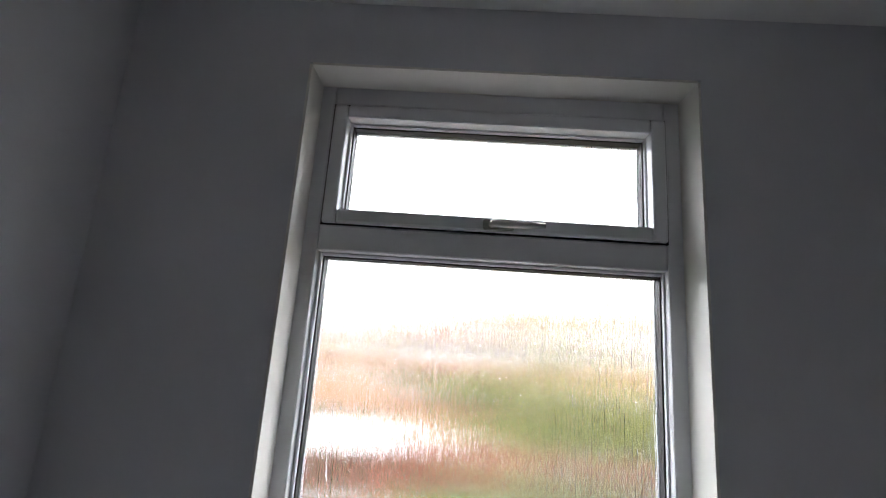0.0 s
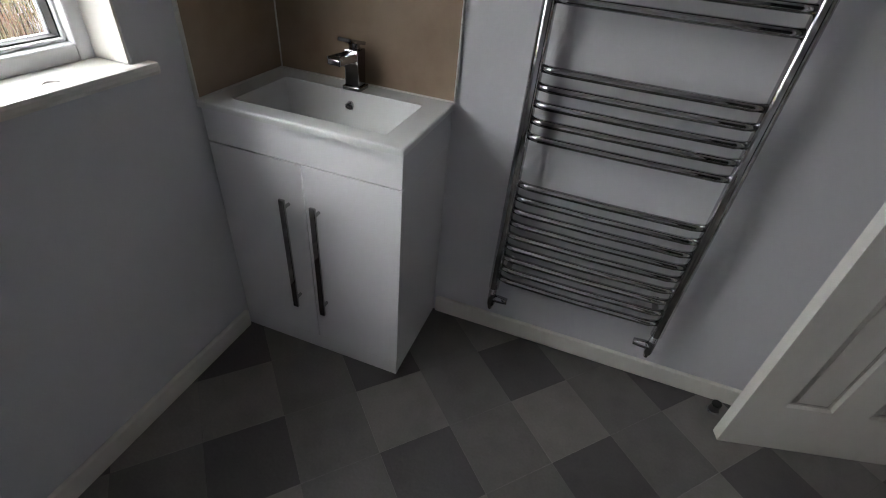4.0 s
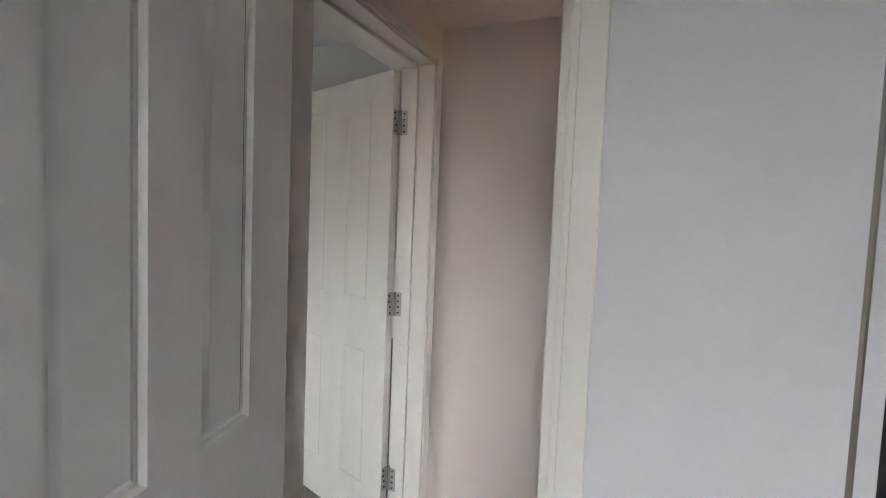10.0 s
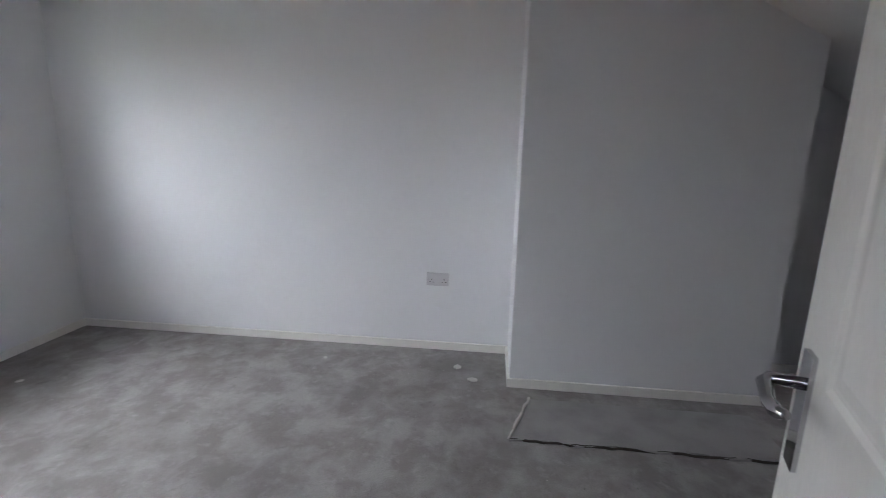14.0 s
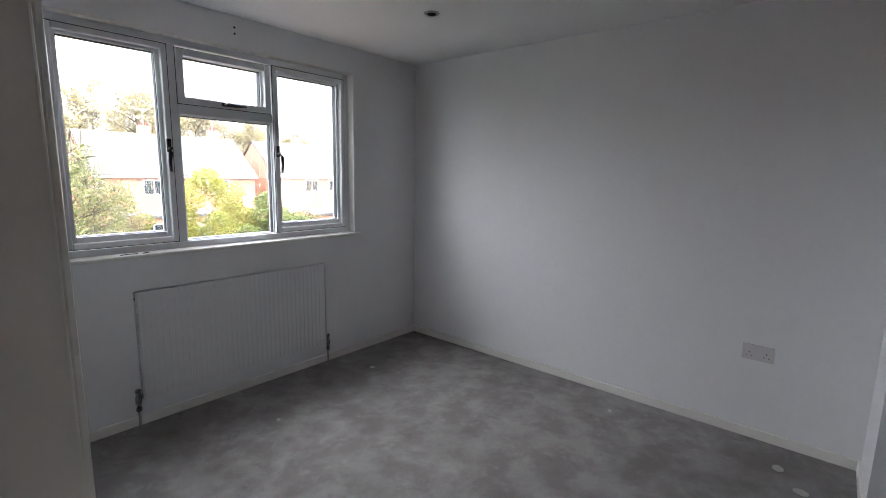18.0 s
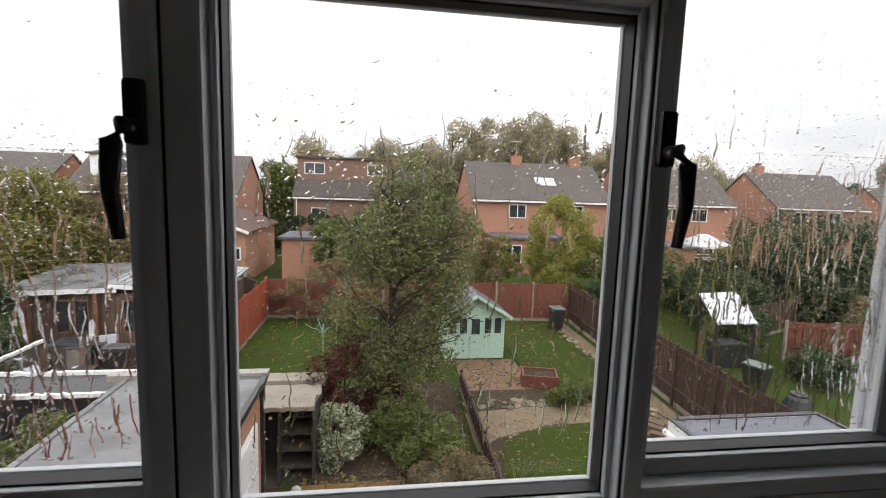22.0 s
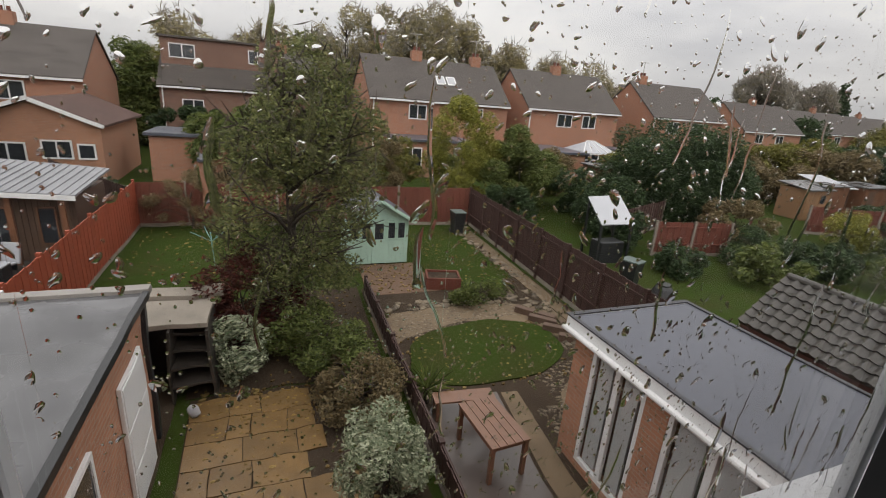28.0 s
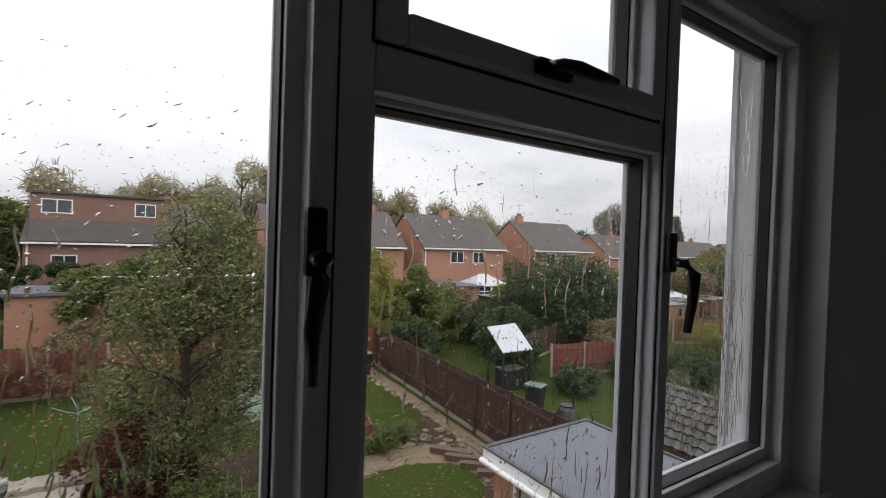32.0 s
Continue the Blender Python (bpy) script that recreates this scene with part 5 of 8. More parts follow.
part("lean_to_roof", roof_sheet(((6.0, 0.3, 2.75), (8.72, 0.3, 2.75), (8.72, 1.74, 2.42), (6.0, 1.74, 2.42))), M_SLATE, sunr, "dark tiled lean-to against the house")
part("wall", boxes(((6.14, 5.1, 0), (8.60, 5.55, 2.40)), ((6.14, 3.55, 0), (6.40, 3.95, 2.40)), ((6.14, 0.3, 0), (6.40, 2.2, 2.40)), ((6.14, 2.2, 0), (6.40, 5.1, 0.25)), ((8.35, 0.3, 0), (8.60, 5.1, 2.40))), M_BRICK2, sunr)
for y0, y1 in ((3.95, 5.1), (2.2, 3.55)):
    w = part("window", boxes(((6.15, y0, 0.25), (6.22, y0 + 0.08, 2.40)), ((6.15, y1 - 0.08, 0.25), (6.22, y1, 2.40)), ((6.15, y0 + 0.08, 0.25), (6.22, y1 - 0.08, 0.33)),
                             ((6.15, y0 + 0.08, 2.30), (6.22, y1 - 0.08, 2.40)), ((6.15, (y0 + y1) / 2 - 0.05, 0.33), (6.22, (y0 + y1) / 2 + 0.05, 2.30)), bevel=0.006), M_WHITE, sunr, "tall white framed glazed door pair")
    for a, b in ((y0 + 0.08, (y0 + y1) / 2 - 0.05), ((y0 + y1) / 2 + 0.05, y1 - 0.08)):
        part("pane", box((6.18, a, 0.33), (6.20, b, 2.30)), M_GLASS, w)
        part("curtain", box((6.21, a + 0.1, 0.35), (6.25, b - 0.05, 2.25)), material("net_curtain", (0.45, 0.46, 0.46), 0.8, grain=0.3, grain_size=30, streak=(1, 6, 0.3)), w)

# tiled lean-to roof beyond the sunroom
pan = thing("tiled_outbuilding", (0, 0, G), "low outbuilding with wet grey interlocking roof tiles", "outbuilding")
part("wall", box((10.05, 0.3, 0), (11.6, 5.2, 2.15)), M_BRICK, pan)
part("fascia", box((9.86, 0.3, 1.98), (9.92, 5.38, 2.16), 0.01), material("brown_fascia", (0.09, 0.035, 0.028), 0.5, grain=0.1, stain=0.2), pan, "dark red-brown fascia board")
E0, slope = Vector((9.82, 5.4, 2.2)), radians(40)
rf = part("roof", boxes(((0, -5.1, -0.05), (1.33, 0, 0.0))), M_SLATE, pan)
rf.matrix_local = Matrix.Translation(E0) @ Matrix.Rotation(-slope, 4, "Y")
rear = part("roof", boxes(((0, -5.1, -0.05), (1.33, 0, 0.0))), M_SLATE, pan, "rear slope of the tiled roof")
rear.matrix_local = Matrix.Translation(E0 + Vector((2.04, -5.1, 0))) @ Matrix.Rotation(math.pi, 4, "Z") @ Matrix.Rotation(-slope, 4, "Y")
bm = bmesh.new()
n = 8
prof = [(0.215 * k / n, 0.052 * (0.5 + 0.5 * math.cos(2 * math.pi * k / n)) ** 1.5) for k in range(n + 1)]
r0 = [bm.verts.new((0.0, -x, z + 0.042)) for x, z in prof]
r1 = [bm.verts.new((0.205, -x, z + 0.004)) for x, z in prof]
r2 = [bm.verts.new((0.0, -x, 0.0)) for x, z in prof]
for k in range(n):
    bm.faces.new((r0[k], r0[k + 1], r1[k + 1], r1[k]))
    bm.faces.new((r2[k], r2[k + 1], r0[k + 1], r0[k]))
M_PANTILE = material("wet_grey_pantile", (0.088, 0.080, 0.070), 0.42, grain=0.3, grain_size=12, stain=0.5, stain_size=3, per_object=0.4)
tme = mesh_of("roof_tile", bm, M_PANTILE)
for i in range(7):
    for k in range(23):
        o = new("roof_tile", tme)
        o.parent = rf
        o.matrix_local = pose(i * 0.185, -k * 0.215, random.uniform(0, 0.004))
part("ridge", tube([(1.33, 0, 0.02), (1.33, -5.1, 0.02)], 0.07, 10), M_PANTILE, rf)

# neighbour's timber shed: a dark felt slope and a pale ribbed sheet roof
shed = thing("timber_shed", (0, 0, G), "long weathered timber shed with felt and pale sheet roofs", "shed")
sw = part("wall", boxes(((-10.6, 17.2, 0), (-4.1, 20.2, 2.0))), M_SHED, shed)


M_SHEET = material("grey_ribbed_sheet", (0.24, 0.245, 0.26), 0.4, grain=0.15, grain_size=8, stain=0.4, stain_size=1.5)
part("roof", roof_sheet(((-11.3, 16.9, 2.08), (-7.5, 17.0, 2.22), (-7.5, 20.6, 2.62), (-11.3, 20.6, 2.45))), M_FELT, shed, "dark wet felt roof")
pr = part("roof", roof_sheet(((-7.9, 17.1, 2.36), (-3.75, 16.2, 2.32), (-3.75, 19.8, 2.52), (-7.9, 21.0, 2.66))), M_SHEET, shed, "pale ribbed roof sheets")
for k in range(15):
    u = (k + 0.5) / 15
    a, b = Vector((-7.9, 17.1, 2.37)).lerp(Vector((-3.75, 16.2, 2.33)), u), Vector((-7.9, 21.0, 2.67)).lerp(Vector((-3.75, 19.8, 2.53)), u)
    part("rib", tube([a, b], 0.018, 6), M_SHEET, pr)
part("fascia", roof_sheet(((-11.3, 16.86, 2.08), (-7.5, 16.96, 2.22), (-7.5, 17.0, 2.22), (-11.3, 16.9, 2.08)), 0.16), M_WHITE, shed, "pale fascia board")
part("fascia", roof_sheet(((-7.9, 17.06, 2.33), (-3.75, 16.16, 2.29), (-3.75, 16.2, 2.29), (-7.9, 17.1, 2.33)), 0.14), M_WHITE, shed, "pale fascia board")
for k in range(42):
    part("board", box((-10.6 + k * 0.155, 17.17, 0.02), (-10.46 + k * 0.155, 17.20, 2.0), 0.004), M_SHED, sw)
for k, x in enumerate((-9.6, -9.0, -7.4, -6.3, -5.1)):
    w = part("window", rect_frame(x, x + 0.5, 0.55, 1.75, 0.05, 17.12, 17.18, 0.004), M_TEAK, shed, "dark shed window in a brown frame")
    part("pane", box((x + 0.05, 17.14, 0.6), (x + 0.45, 17.16, 1.7)), M_DARKPANE, w)
for x, y in ((-10.4, 17.0), (-8.2, 17.0), (-6.7, 16.95), (-5.6, 16.8), (-4.2, 16.5)):
    part("post", box((x - 0.07, y - 0.05, 0), (x + 0.07, y + 0.05, 2.12), 0.01), M_TEAK, shed, "brown timber post")
setting("yard_slabs", sheet([(-9.5, 11.0), (-3.4, 11.0), (-3.4, 17.2), (-10.5, 17.2)], G + 0.03), material("dark_wet_yard", (0.075, 0.068, 0.062), 0.35, grain=0.3, grain_size=12, stain=0.5, stain_size=1.5), "wet dark yard in front of the shed", "yard")
random.seed(5)


def deck_chair(x, y, rz):
    c = thing("deck_chair", pose(x, y, G + 0.03, 0, 0, rz), "pale cushioned garden chair in the yard", "chair", "chairs in the yard")
    b = part("backrest", box((-0.26, 0.2, 0.38), (0.26, 0.28, 1.0), 0.03), M_TARP, c)
    b.matrix_local = Matrix.Translation((0, 0.02, 0)) @ Matrix.Rotation(radians(-12), 4, "X")
    part("seat", box((-0.26, -0.28, 0.36), (0.26, 0.22, 0.43), 0.03), M_TARP, c)
    for sx in (-0.25, 0.25):
        for sy in (-0.25, 0.2):
            part("leg", tube([(sx, sy, 0), (sx, sy, 0.38)], 0.016, 8), M_BLACKPL, c)


deck_chair(-6.9, 15.2, 25)
deck_chair(-5.6, 15.7, -20)
deck_chair(-8.3, 14.0, 160)
ot = thing("yard_table", (-7.9, 15.6, G + 0.03), "black garden table stacked with things", "table")
part("tabletop", box((-0.8, -0.45, 0.68), (0.8, 0.45, 0.73), 0.01), M_BLACKPL, ot)
for sx in (-0.72, 0.72):
    for sy in (-0.38, 0.38):
        part("leg", box((sx - 0.03, sy - 0.03, 0), (sx + 0.03, sy + 0.03, 0.68), 0.004), M_BLACKPL, ot)
gb = thing("barbecue", (-6.1, 14.3, G + 0.03), "black barbecue under a cover", "barbecue")
part("cover", box((-0.4, -0.3, 0.1), (0.4, 0.3, 1.0), 0.12), M_BLACKPL, gb)
part("leg", boxes(((-0.35, -0.25, 0), (-0.3, -0.2, 0.2)), ((0.3, -0.25, 0), (0.35, -0.2, 0.2)), ((-0.35, 0.2, 0), (-0.3, 0.25, 0.2)), ((0.3, 0.2, 0), (0.35, 0.25, 0.2))), M_STEEL, gb)
M_JUNK = [M_TARP, M_BLACKPL, M_CONCRETE, M_SHED, M_BLACKPL, M_WHITE]
gc = thing("watering_can", (-7.4, 12.8, G + 0.03), "green plastic watering can", "watering can")
part("body", tube([(0, 0, 0), (0, 0, 0.3)], [0.15, 0.12], 14), material("green_plastic", (0.02, 0.22, 0.13), 0.4, grain=0.1), gc)
part("spout", tube([(0.1, 0, 0.1), (0.36, 0, 0.36)], [0.03, 0.015], 8), bpy.data.materials["green_plastic"], gc)
for k in range(16):
    s = random.uniform(0.25, 0.6)
    j = thing("garden_clutter", pose(random.uniform(-8.6, -4.4), random.uniform(11.4, 16.4), G + 0.03, 0, 0, random.uniform(0, 90)), "old crate of garden clutter in front of the shed", "clutter", "clutter by the shed")
    hh = s * random.uniform(0.5, 1.2)
    part("crate", box((-s / 2, -s / 3, 0), (s / 2, s / 3, hh), 0.03), random.choice(M_JUNK), j)
    part("lid", box((-s / 1.9, -s / 2.8, hh), (s / 1.9, s / 2.8, hh + 0.04), 0.01), random.choice(M_JUNK), j)
# roofless white-edged lean-to frames behind the felt roof
wr = thing("low_roof", (0, 0, G), "dark low flat roofs with white edge boards", "roof")
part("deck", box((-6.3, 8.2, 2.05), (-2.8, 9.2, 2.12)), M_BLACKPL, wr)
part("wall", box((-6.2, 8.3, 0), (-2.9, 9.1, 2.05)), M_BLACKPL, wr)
part("edge", box((-6.4, 8.12, 2.12), (-2.75, 8.20, 2.20), 0.01), M_WHITE, wr, "white edge board")
part("edge", box((-6.0, 9.18, 2.12), (-2.75, 9.26, 2.20), 0.01), M_WHITE, wr, "white edge board")
part("edge", box((-2.95, 8.22, 2.12), (-2.75, 9.16, 2.18), 0.01), M_WHITE, wr, "white edge board")
part("edge", box((-6.56, 9.3, 1.98), (-6.48, 11.8, 2.05), 0.01), M_WHITE, wr, "white edge board")
part("post", box((-6.56, 11.7, 0), (-6.48, 11.8, 1.98)), M_SHED, wr)
part("post", box((-6.56, 9.3, 0), (-6.48, 9.38, 1.98)), M_SHED, wr)
M_SWING = material("pale_green_metal", (0.30, 0.42, 0.36), 0.5, grain=0.2, stain=0.4)
sf = thing("swing_frame", (-8.3, 6.7, G), "old pale green metal swing frame in the bushes", "swing frame")
part("leg", tube([(-0.35, 0.1, 0), (-0.55, 0.2, 1.35)], 0.022, 8), M_SWING, sf)
part("leg", tube([(0.3, 0.0, 0), (0.1, 0.1, 1.5)], 0.022, 8), M_SWING, sf)
part("leg", tube([(1.45, 0.2, 0), (0.1, 0.1, 1.5)], 0.022, 8), M_SWING, sf)
part("top_bar", tube([(-0.55, 0.2, 1.35), (0.1, 0.1, 1.5)], 0.022, 8), M_SWING, sf)
part("cross_bar", tube([(-0.35, 0.1, 0.06), (0.3, 0.0, 0.06)], 0.018, 8), M_SWING, sf)

# ---- playhouse and garden things ----
ph = thing("playhouse", (4.02, 15.25, G), "mint green timber playhouse with a pitched roof and windows", "playhouse")
part("wall", boxes(((0, 0, 0.05), (2.16, 1.7, 1.66))), M_MINT, ph)
for k in range(15):
    if not 6 <= k <= 8:
        part("board", box((k * 0.144, -0.02, 0.05), (k * 0.144 + 0.138, 0.0, 0.92), 0.004), M_MINT, ph)
bm = bmesh.new()
gv = [bm.verts.new(p) for p in ((0, 0, 1.66), (2.16, 0, 1.66), (1.08, 0, 2.33), (0, 1.7, 1.66), (2.16, 1.7, 1.66), (1.08, 1.7, 2.33))]
for q in ((0, 1, 2), (3, 5, 4), (0, 2, 5, 3), (1, 4, 5, 2)):
    bm.faces.new([gv[i] for i in q])
part("gable", bm, M_MINT, ph)
for s_ in (-1, 1):
    c = [(1.08, -0.25, 2.42), (1.08 + s_ * 1.28, -0.25, 1.62), (1.08 + s_ * 1.28, 1.85, 1.62), (1.08, 1.85, 2.42)]
    part("roof_slope", roof_sheet(c if s_ < 0 else c[::-1], 0.04), M_FELT2, ph, "grey felted roof slope")
    b = part("barge_board", box((0, -0.02, -0.06), (1.50, 0.02, 0.05), 0.005), M_MINT, ph)
    b.matrix_local = Matrix.Translation((1.08, -0.27, 2.38)) @ Matrix.Rotation(radians(32 if s_ > 0 else 148), 4, "Y")
for x0, x1 in ((0.10, 0.44), (0.48, 0.82), (1.38, 1.70), (1.74, 2.06)):
    w = part("window", rect_frame(x0, x1, 0.94, 1.58, 0.04, -0.045, 0.012, 0.004), M_MINT, ph)
    part("pane", box((x0 + 0.04, -0.02, 0.98), (x1 - 0.04, -0.008, 1.54)), M_DARKPANE, w)
dr = part("door", box((0.87, -0.04, 0.06), (1.31, 0.0, 1.60), 0.005), M_MINT, ph)
part("pane", box((0.94, -0.048, 0.95), (1.24, -0.038, 1.52)), M_DARKPANE, dr)
part("knob", tube([(0.92, -0.04, 0.85), (0.92, -0.07, 0.85)], 0.018, 8), M_BLACKPL, dr)
for y in (0.15, 0.90):
    w = part("side_window", boxes(((2.15, y, 0.94), (2.195, y + 0.05, 1.56)), ((2.15, y + 0.58, 0.94), (2.195, y + 0.63, 1.56)), ((2.15, y + 0.05, 0.94), (2.195, y + 0.58, 0.99)), ((2.15, y + 0.05, 1.51), (2.195, y + 0.58, 1.56)), bevel=0.004), M_MINT, ph)
    part("pane", box((2.16, y + 0.05, 0.99), (2.172, y + 0.58, 1.51)), M_DARKPANE, w)
tb = thing("garden_table", pose(4.88, 5.66, G + 0.02, 0, 0, 4), "wet brown hardwood garden table on the terrace", "table")
for k in range(5):
    part("slat", box((-0.36 + k * 0.145, -0.60, 0.70), (-0.225 + k * 0.145, 0.60, 0.735), 0.006), M_TEAK, tb)
part("apron", boxes(((-0.33, -0.55, 0.62), (0.33, -0.52, 0.70)), ((-0.33, 0.52, 0.62), (0.33, 0.55, 0.70)), ((-0.33, -0.52, 0.62), (-0.30, 0.52, 0.70)), ((0.30, -0.52, 0.62), (0.33, 0.52, 0.70))), M_TEAK, tb)
for x in (-0.31, 0.31):
    for y in (-0.54, 0.54):
        part("leg", box((x - 0.035, y - 0.035, 0), (x + 0.035, y + 0.035, 0.70), 0.005), M_TEAK, tb)
bn = thing("garden_bench", pose(4.85, 6.80, G + 0.02, 0, 0, 84), "wet brown hardwood bench beside the table", "bench")
part("seat", box((-0.17, -0.6, 0.40), (0.17, 0.6, 0.44), 0.01), M_TEAK, bn)
for y in (-0.52, 0.52):
    part("leg", box((-0.15, y - 0.04, 0), (0.15, y + 0.04, 0.40), 0.005), M_TEAK, bn)
st = thing("brick_planter", pose(6.1, 12.75, G, 0, 0, -14), "square rust-brown planter in the bed", "planter")
part("side", boxes(((0, 0, 0), (1.1, 0.06, 0.4)), ((0, 0.74, 0), (1.1, 0.8, 0.4)), ((0, 0.06, 0), (0.06, 0.74, 0.4)), ((1.04, 0.06, 0), (1.1, 0.74, 0.4))), M_FENCE_MID, st)
part("soil", box((0.06, 0.06, 0), (1.04, 0.74, 0.34)), M_SOIL, st)
sl = thing("edging_sleeper", pose(8.6, 10.3, G, 0, 0, -50), "dark timber sleeper steps by the fence", "sleeper", "timber sleepers")
part("beam", box((-0.6, -0.1, 0), (0.6, 0.1, 0.2), 0.015), M_SHED, sl)
for k in range(1, 5):
    copy_thing(sl, pose(8.6 + 0.14 * k, 10.3 - 0.55 * k, G, 0, 0, -50 + 6 * k))


def wheelie_bin(x, y, rz):
    b = thing("wheelie_bin", pose(x, y, G, 0, 0, rz), "black plastic wheelie bin on the grass", "bin", "wheelie bins")
    bm = bmesh.new()
    lo = [bm.verts.new(p) for p in ((-0.2, -0.22, 0.06), (0.2, -0.22, 0.06), (0.2, 0.22, 0.06), (-0.2, 0.22, 0.06))]
    hi = [bm.verts.new(p) for p in ((-0.27, -0.32, 1.0), (0.27, -0.32, 1.0), (0.27, 0.32, 1.0), (-0.27, 0.32, 1.0))]
    bm.faces.new(lo[::-1])
    bm.faces.new(hi)
    for k in range(4):
        bm.faces.new((lo[k], lo[(k + 1) % 4], hi[(k + 1) % 4], hi[k]))
    part("body", bm, M_BLACKPL, b)
    part("lid", box((-0.29, -0.35, 1.0), (0.29, 0.34, 1.07), 0.03), material("bin_lid", (0.10, 0.13, 0.12), 0.4, grain=0.1), b)
    for sx in (-1, 1):
        part("wheel", tube([(sx * 0.20, 0.26, 0.1), (sx * 0.25, 0.26, 0.1)], 0.1, 14), M_BLACKPL, b)
    return b


wheelie_bin(13.1, 11.6, 20)
wheelie_bin(9.5, 18.6, 0)
cp = thing("compost_bin", (13.2, 10.2, G), "dark round plastic compost bin", "compost bin")
part("body", tube([(0, 0, 0), (0, 0, 0.35), (0, 0, 0.6), (0, 0, 0.7)], [0.42, 0.38, 0.28, 0.2], 16), M_BLACKPL, cp)
part("lid", tube([(0, 0, 0.7), (0, 0, 0.74)], 0.22, 16), M_BLACKPL, cp)
cn = thing("garden_gazebo", (0, 0, G), "tilted white sheet roof on a dark frame", "canopy")
part("sheet", roof_sheet(((13.48, 14.95, 2.52), (15.05, 14.95, 2.58), (14.78, 13.55, 1.76), (13.2, 13.55, 1.76)), 0.04), M_TARP, cn, "wet white sheet")
for x, y, z in ((13.52, 14.85, 2.44), (14.97, 14.85, 2.48), (14.72, 13.63, 1.72), (13.28, 13.63, 1.72)):
    part("post", box((x - 0.04, y - 0.04, 0), (x + 0.04, y + 0.04, z), 0.004), M_BLACKPL, cn)
part("store_box", box((13.7, 13.9, 0.0), (14.8, 14.6, 0.9), 0.05), M_BLACKPL, cn)
wl2 = thing("rotary_airer", (-0.2, 15.3, G), "folding rotary washing line on the lawn", "washing line")
M_AIRER = material("pale_blue_metal", (0.22, 0.40, 0.42), 0.4, 0.3, grain=0.1)
part("pole", tube([(0, 0, 0), (0, 0, 1.35)], 0.022, 8), M_AIRER, wl2)
for a in range(4):
    part("arm", tube([(0, 0, 1.05), (0.6 * math.cos(a * 1.57 + 0.4), 0.6 * math.sin(a * 1.57 + 0.4), 1.4)], 0.012, 6), M_AIRER, wl2)
for x, y, sx, sy, h, lab in ((22.6, 25.5, 2.4, 2.0, 2.1, "small brown timber shed in a far garden"), (35.6, 19.4, 2.8, 2.2, 2.1, "light timber shed among far bushes"), (40.5, 19.5, 3.4, 2.4, 2.0, "dark lean-to shed in a far garden")):
    q = thing("garden_shed", (x, y, G), lab, "shed")
    part("wall", box((0, 0, 0), (sx, sy, h), 0.02), M_FENCE_MID if sx < 2.5 else M_TEAK, q)
    part("roof", box((-0.15, -0.15, h), (sx + 0.15, sy + 0.15, h + 0.08), 0.02), M_FELT, q)
    part("door", box((0.4, -0.03, 0.05), (1.1, 0.0, h - 0.2), 0.01), M_SHED, q)


# ---- houses across the gardens ----
def house_window(h, x, y, z, w, ht, lights=2):
    f = part("window", rect_frame(x, x + w, z, z + ht, 0.08, y - 0.06, y + 0.02, 0.0), M_WHITE, h)
    part("pane", box((x + 0.08, y - 0.03, z + 0.08), (x + w - 0.08, y - 0.01, z + ht - 0.08)), M_DARKPANE, f)
    for k in range(1, lights):
        part("mullion", box((x + w * k / lights - 0.04, y - 0.05, z + 0.08), (x + w * k / lights + 0.04, y + 0.0, z + ht - 0.08)), M_WHITE, f)
    if lights == 2:
        part("curtain", box((x + 0.1, y - 0.008, z + 0.08), (x + w * 0.32, y + 0.0, z + ht - 0.08)), M_TARP, f)


def gable_roof(x0, x1, y0, y1, ze, zr, over=0.3, th=0.14):
    bm = bmesh.new()
    ym = (y0 + y1) / 2
    for sgn, ya in ((1, y0 - over), (-1, y1 + over)):
        k = (zr - ze) / (ym - y0)
        za = ze - over * k
        q = [(x0 - 0.12, ya, za), (x1 + 0.12, ya, za), (x1 + 0.12, ym, zr), (x0 - 0.12, ym, zr)]
        lo = [bm.verts.new(p) for p in q]
        hi = [bm.verts.new((p[0], p[1], p[2] + th)) for p in q]
        bm.faces.new(lo)
        bm.faces.new(hi)
        for i in range(4):
            bm.faces.new((lo[i], lo[(i + 1) % 4], hi[(i + 1) % 4], hi[i]))
    return bm


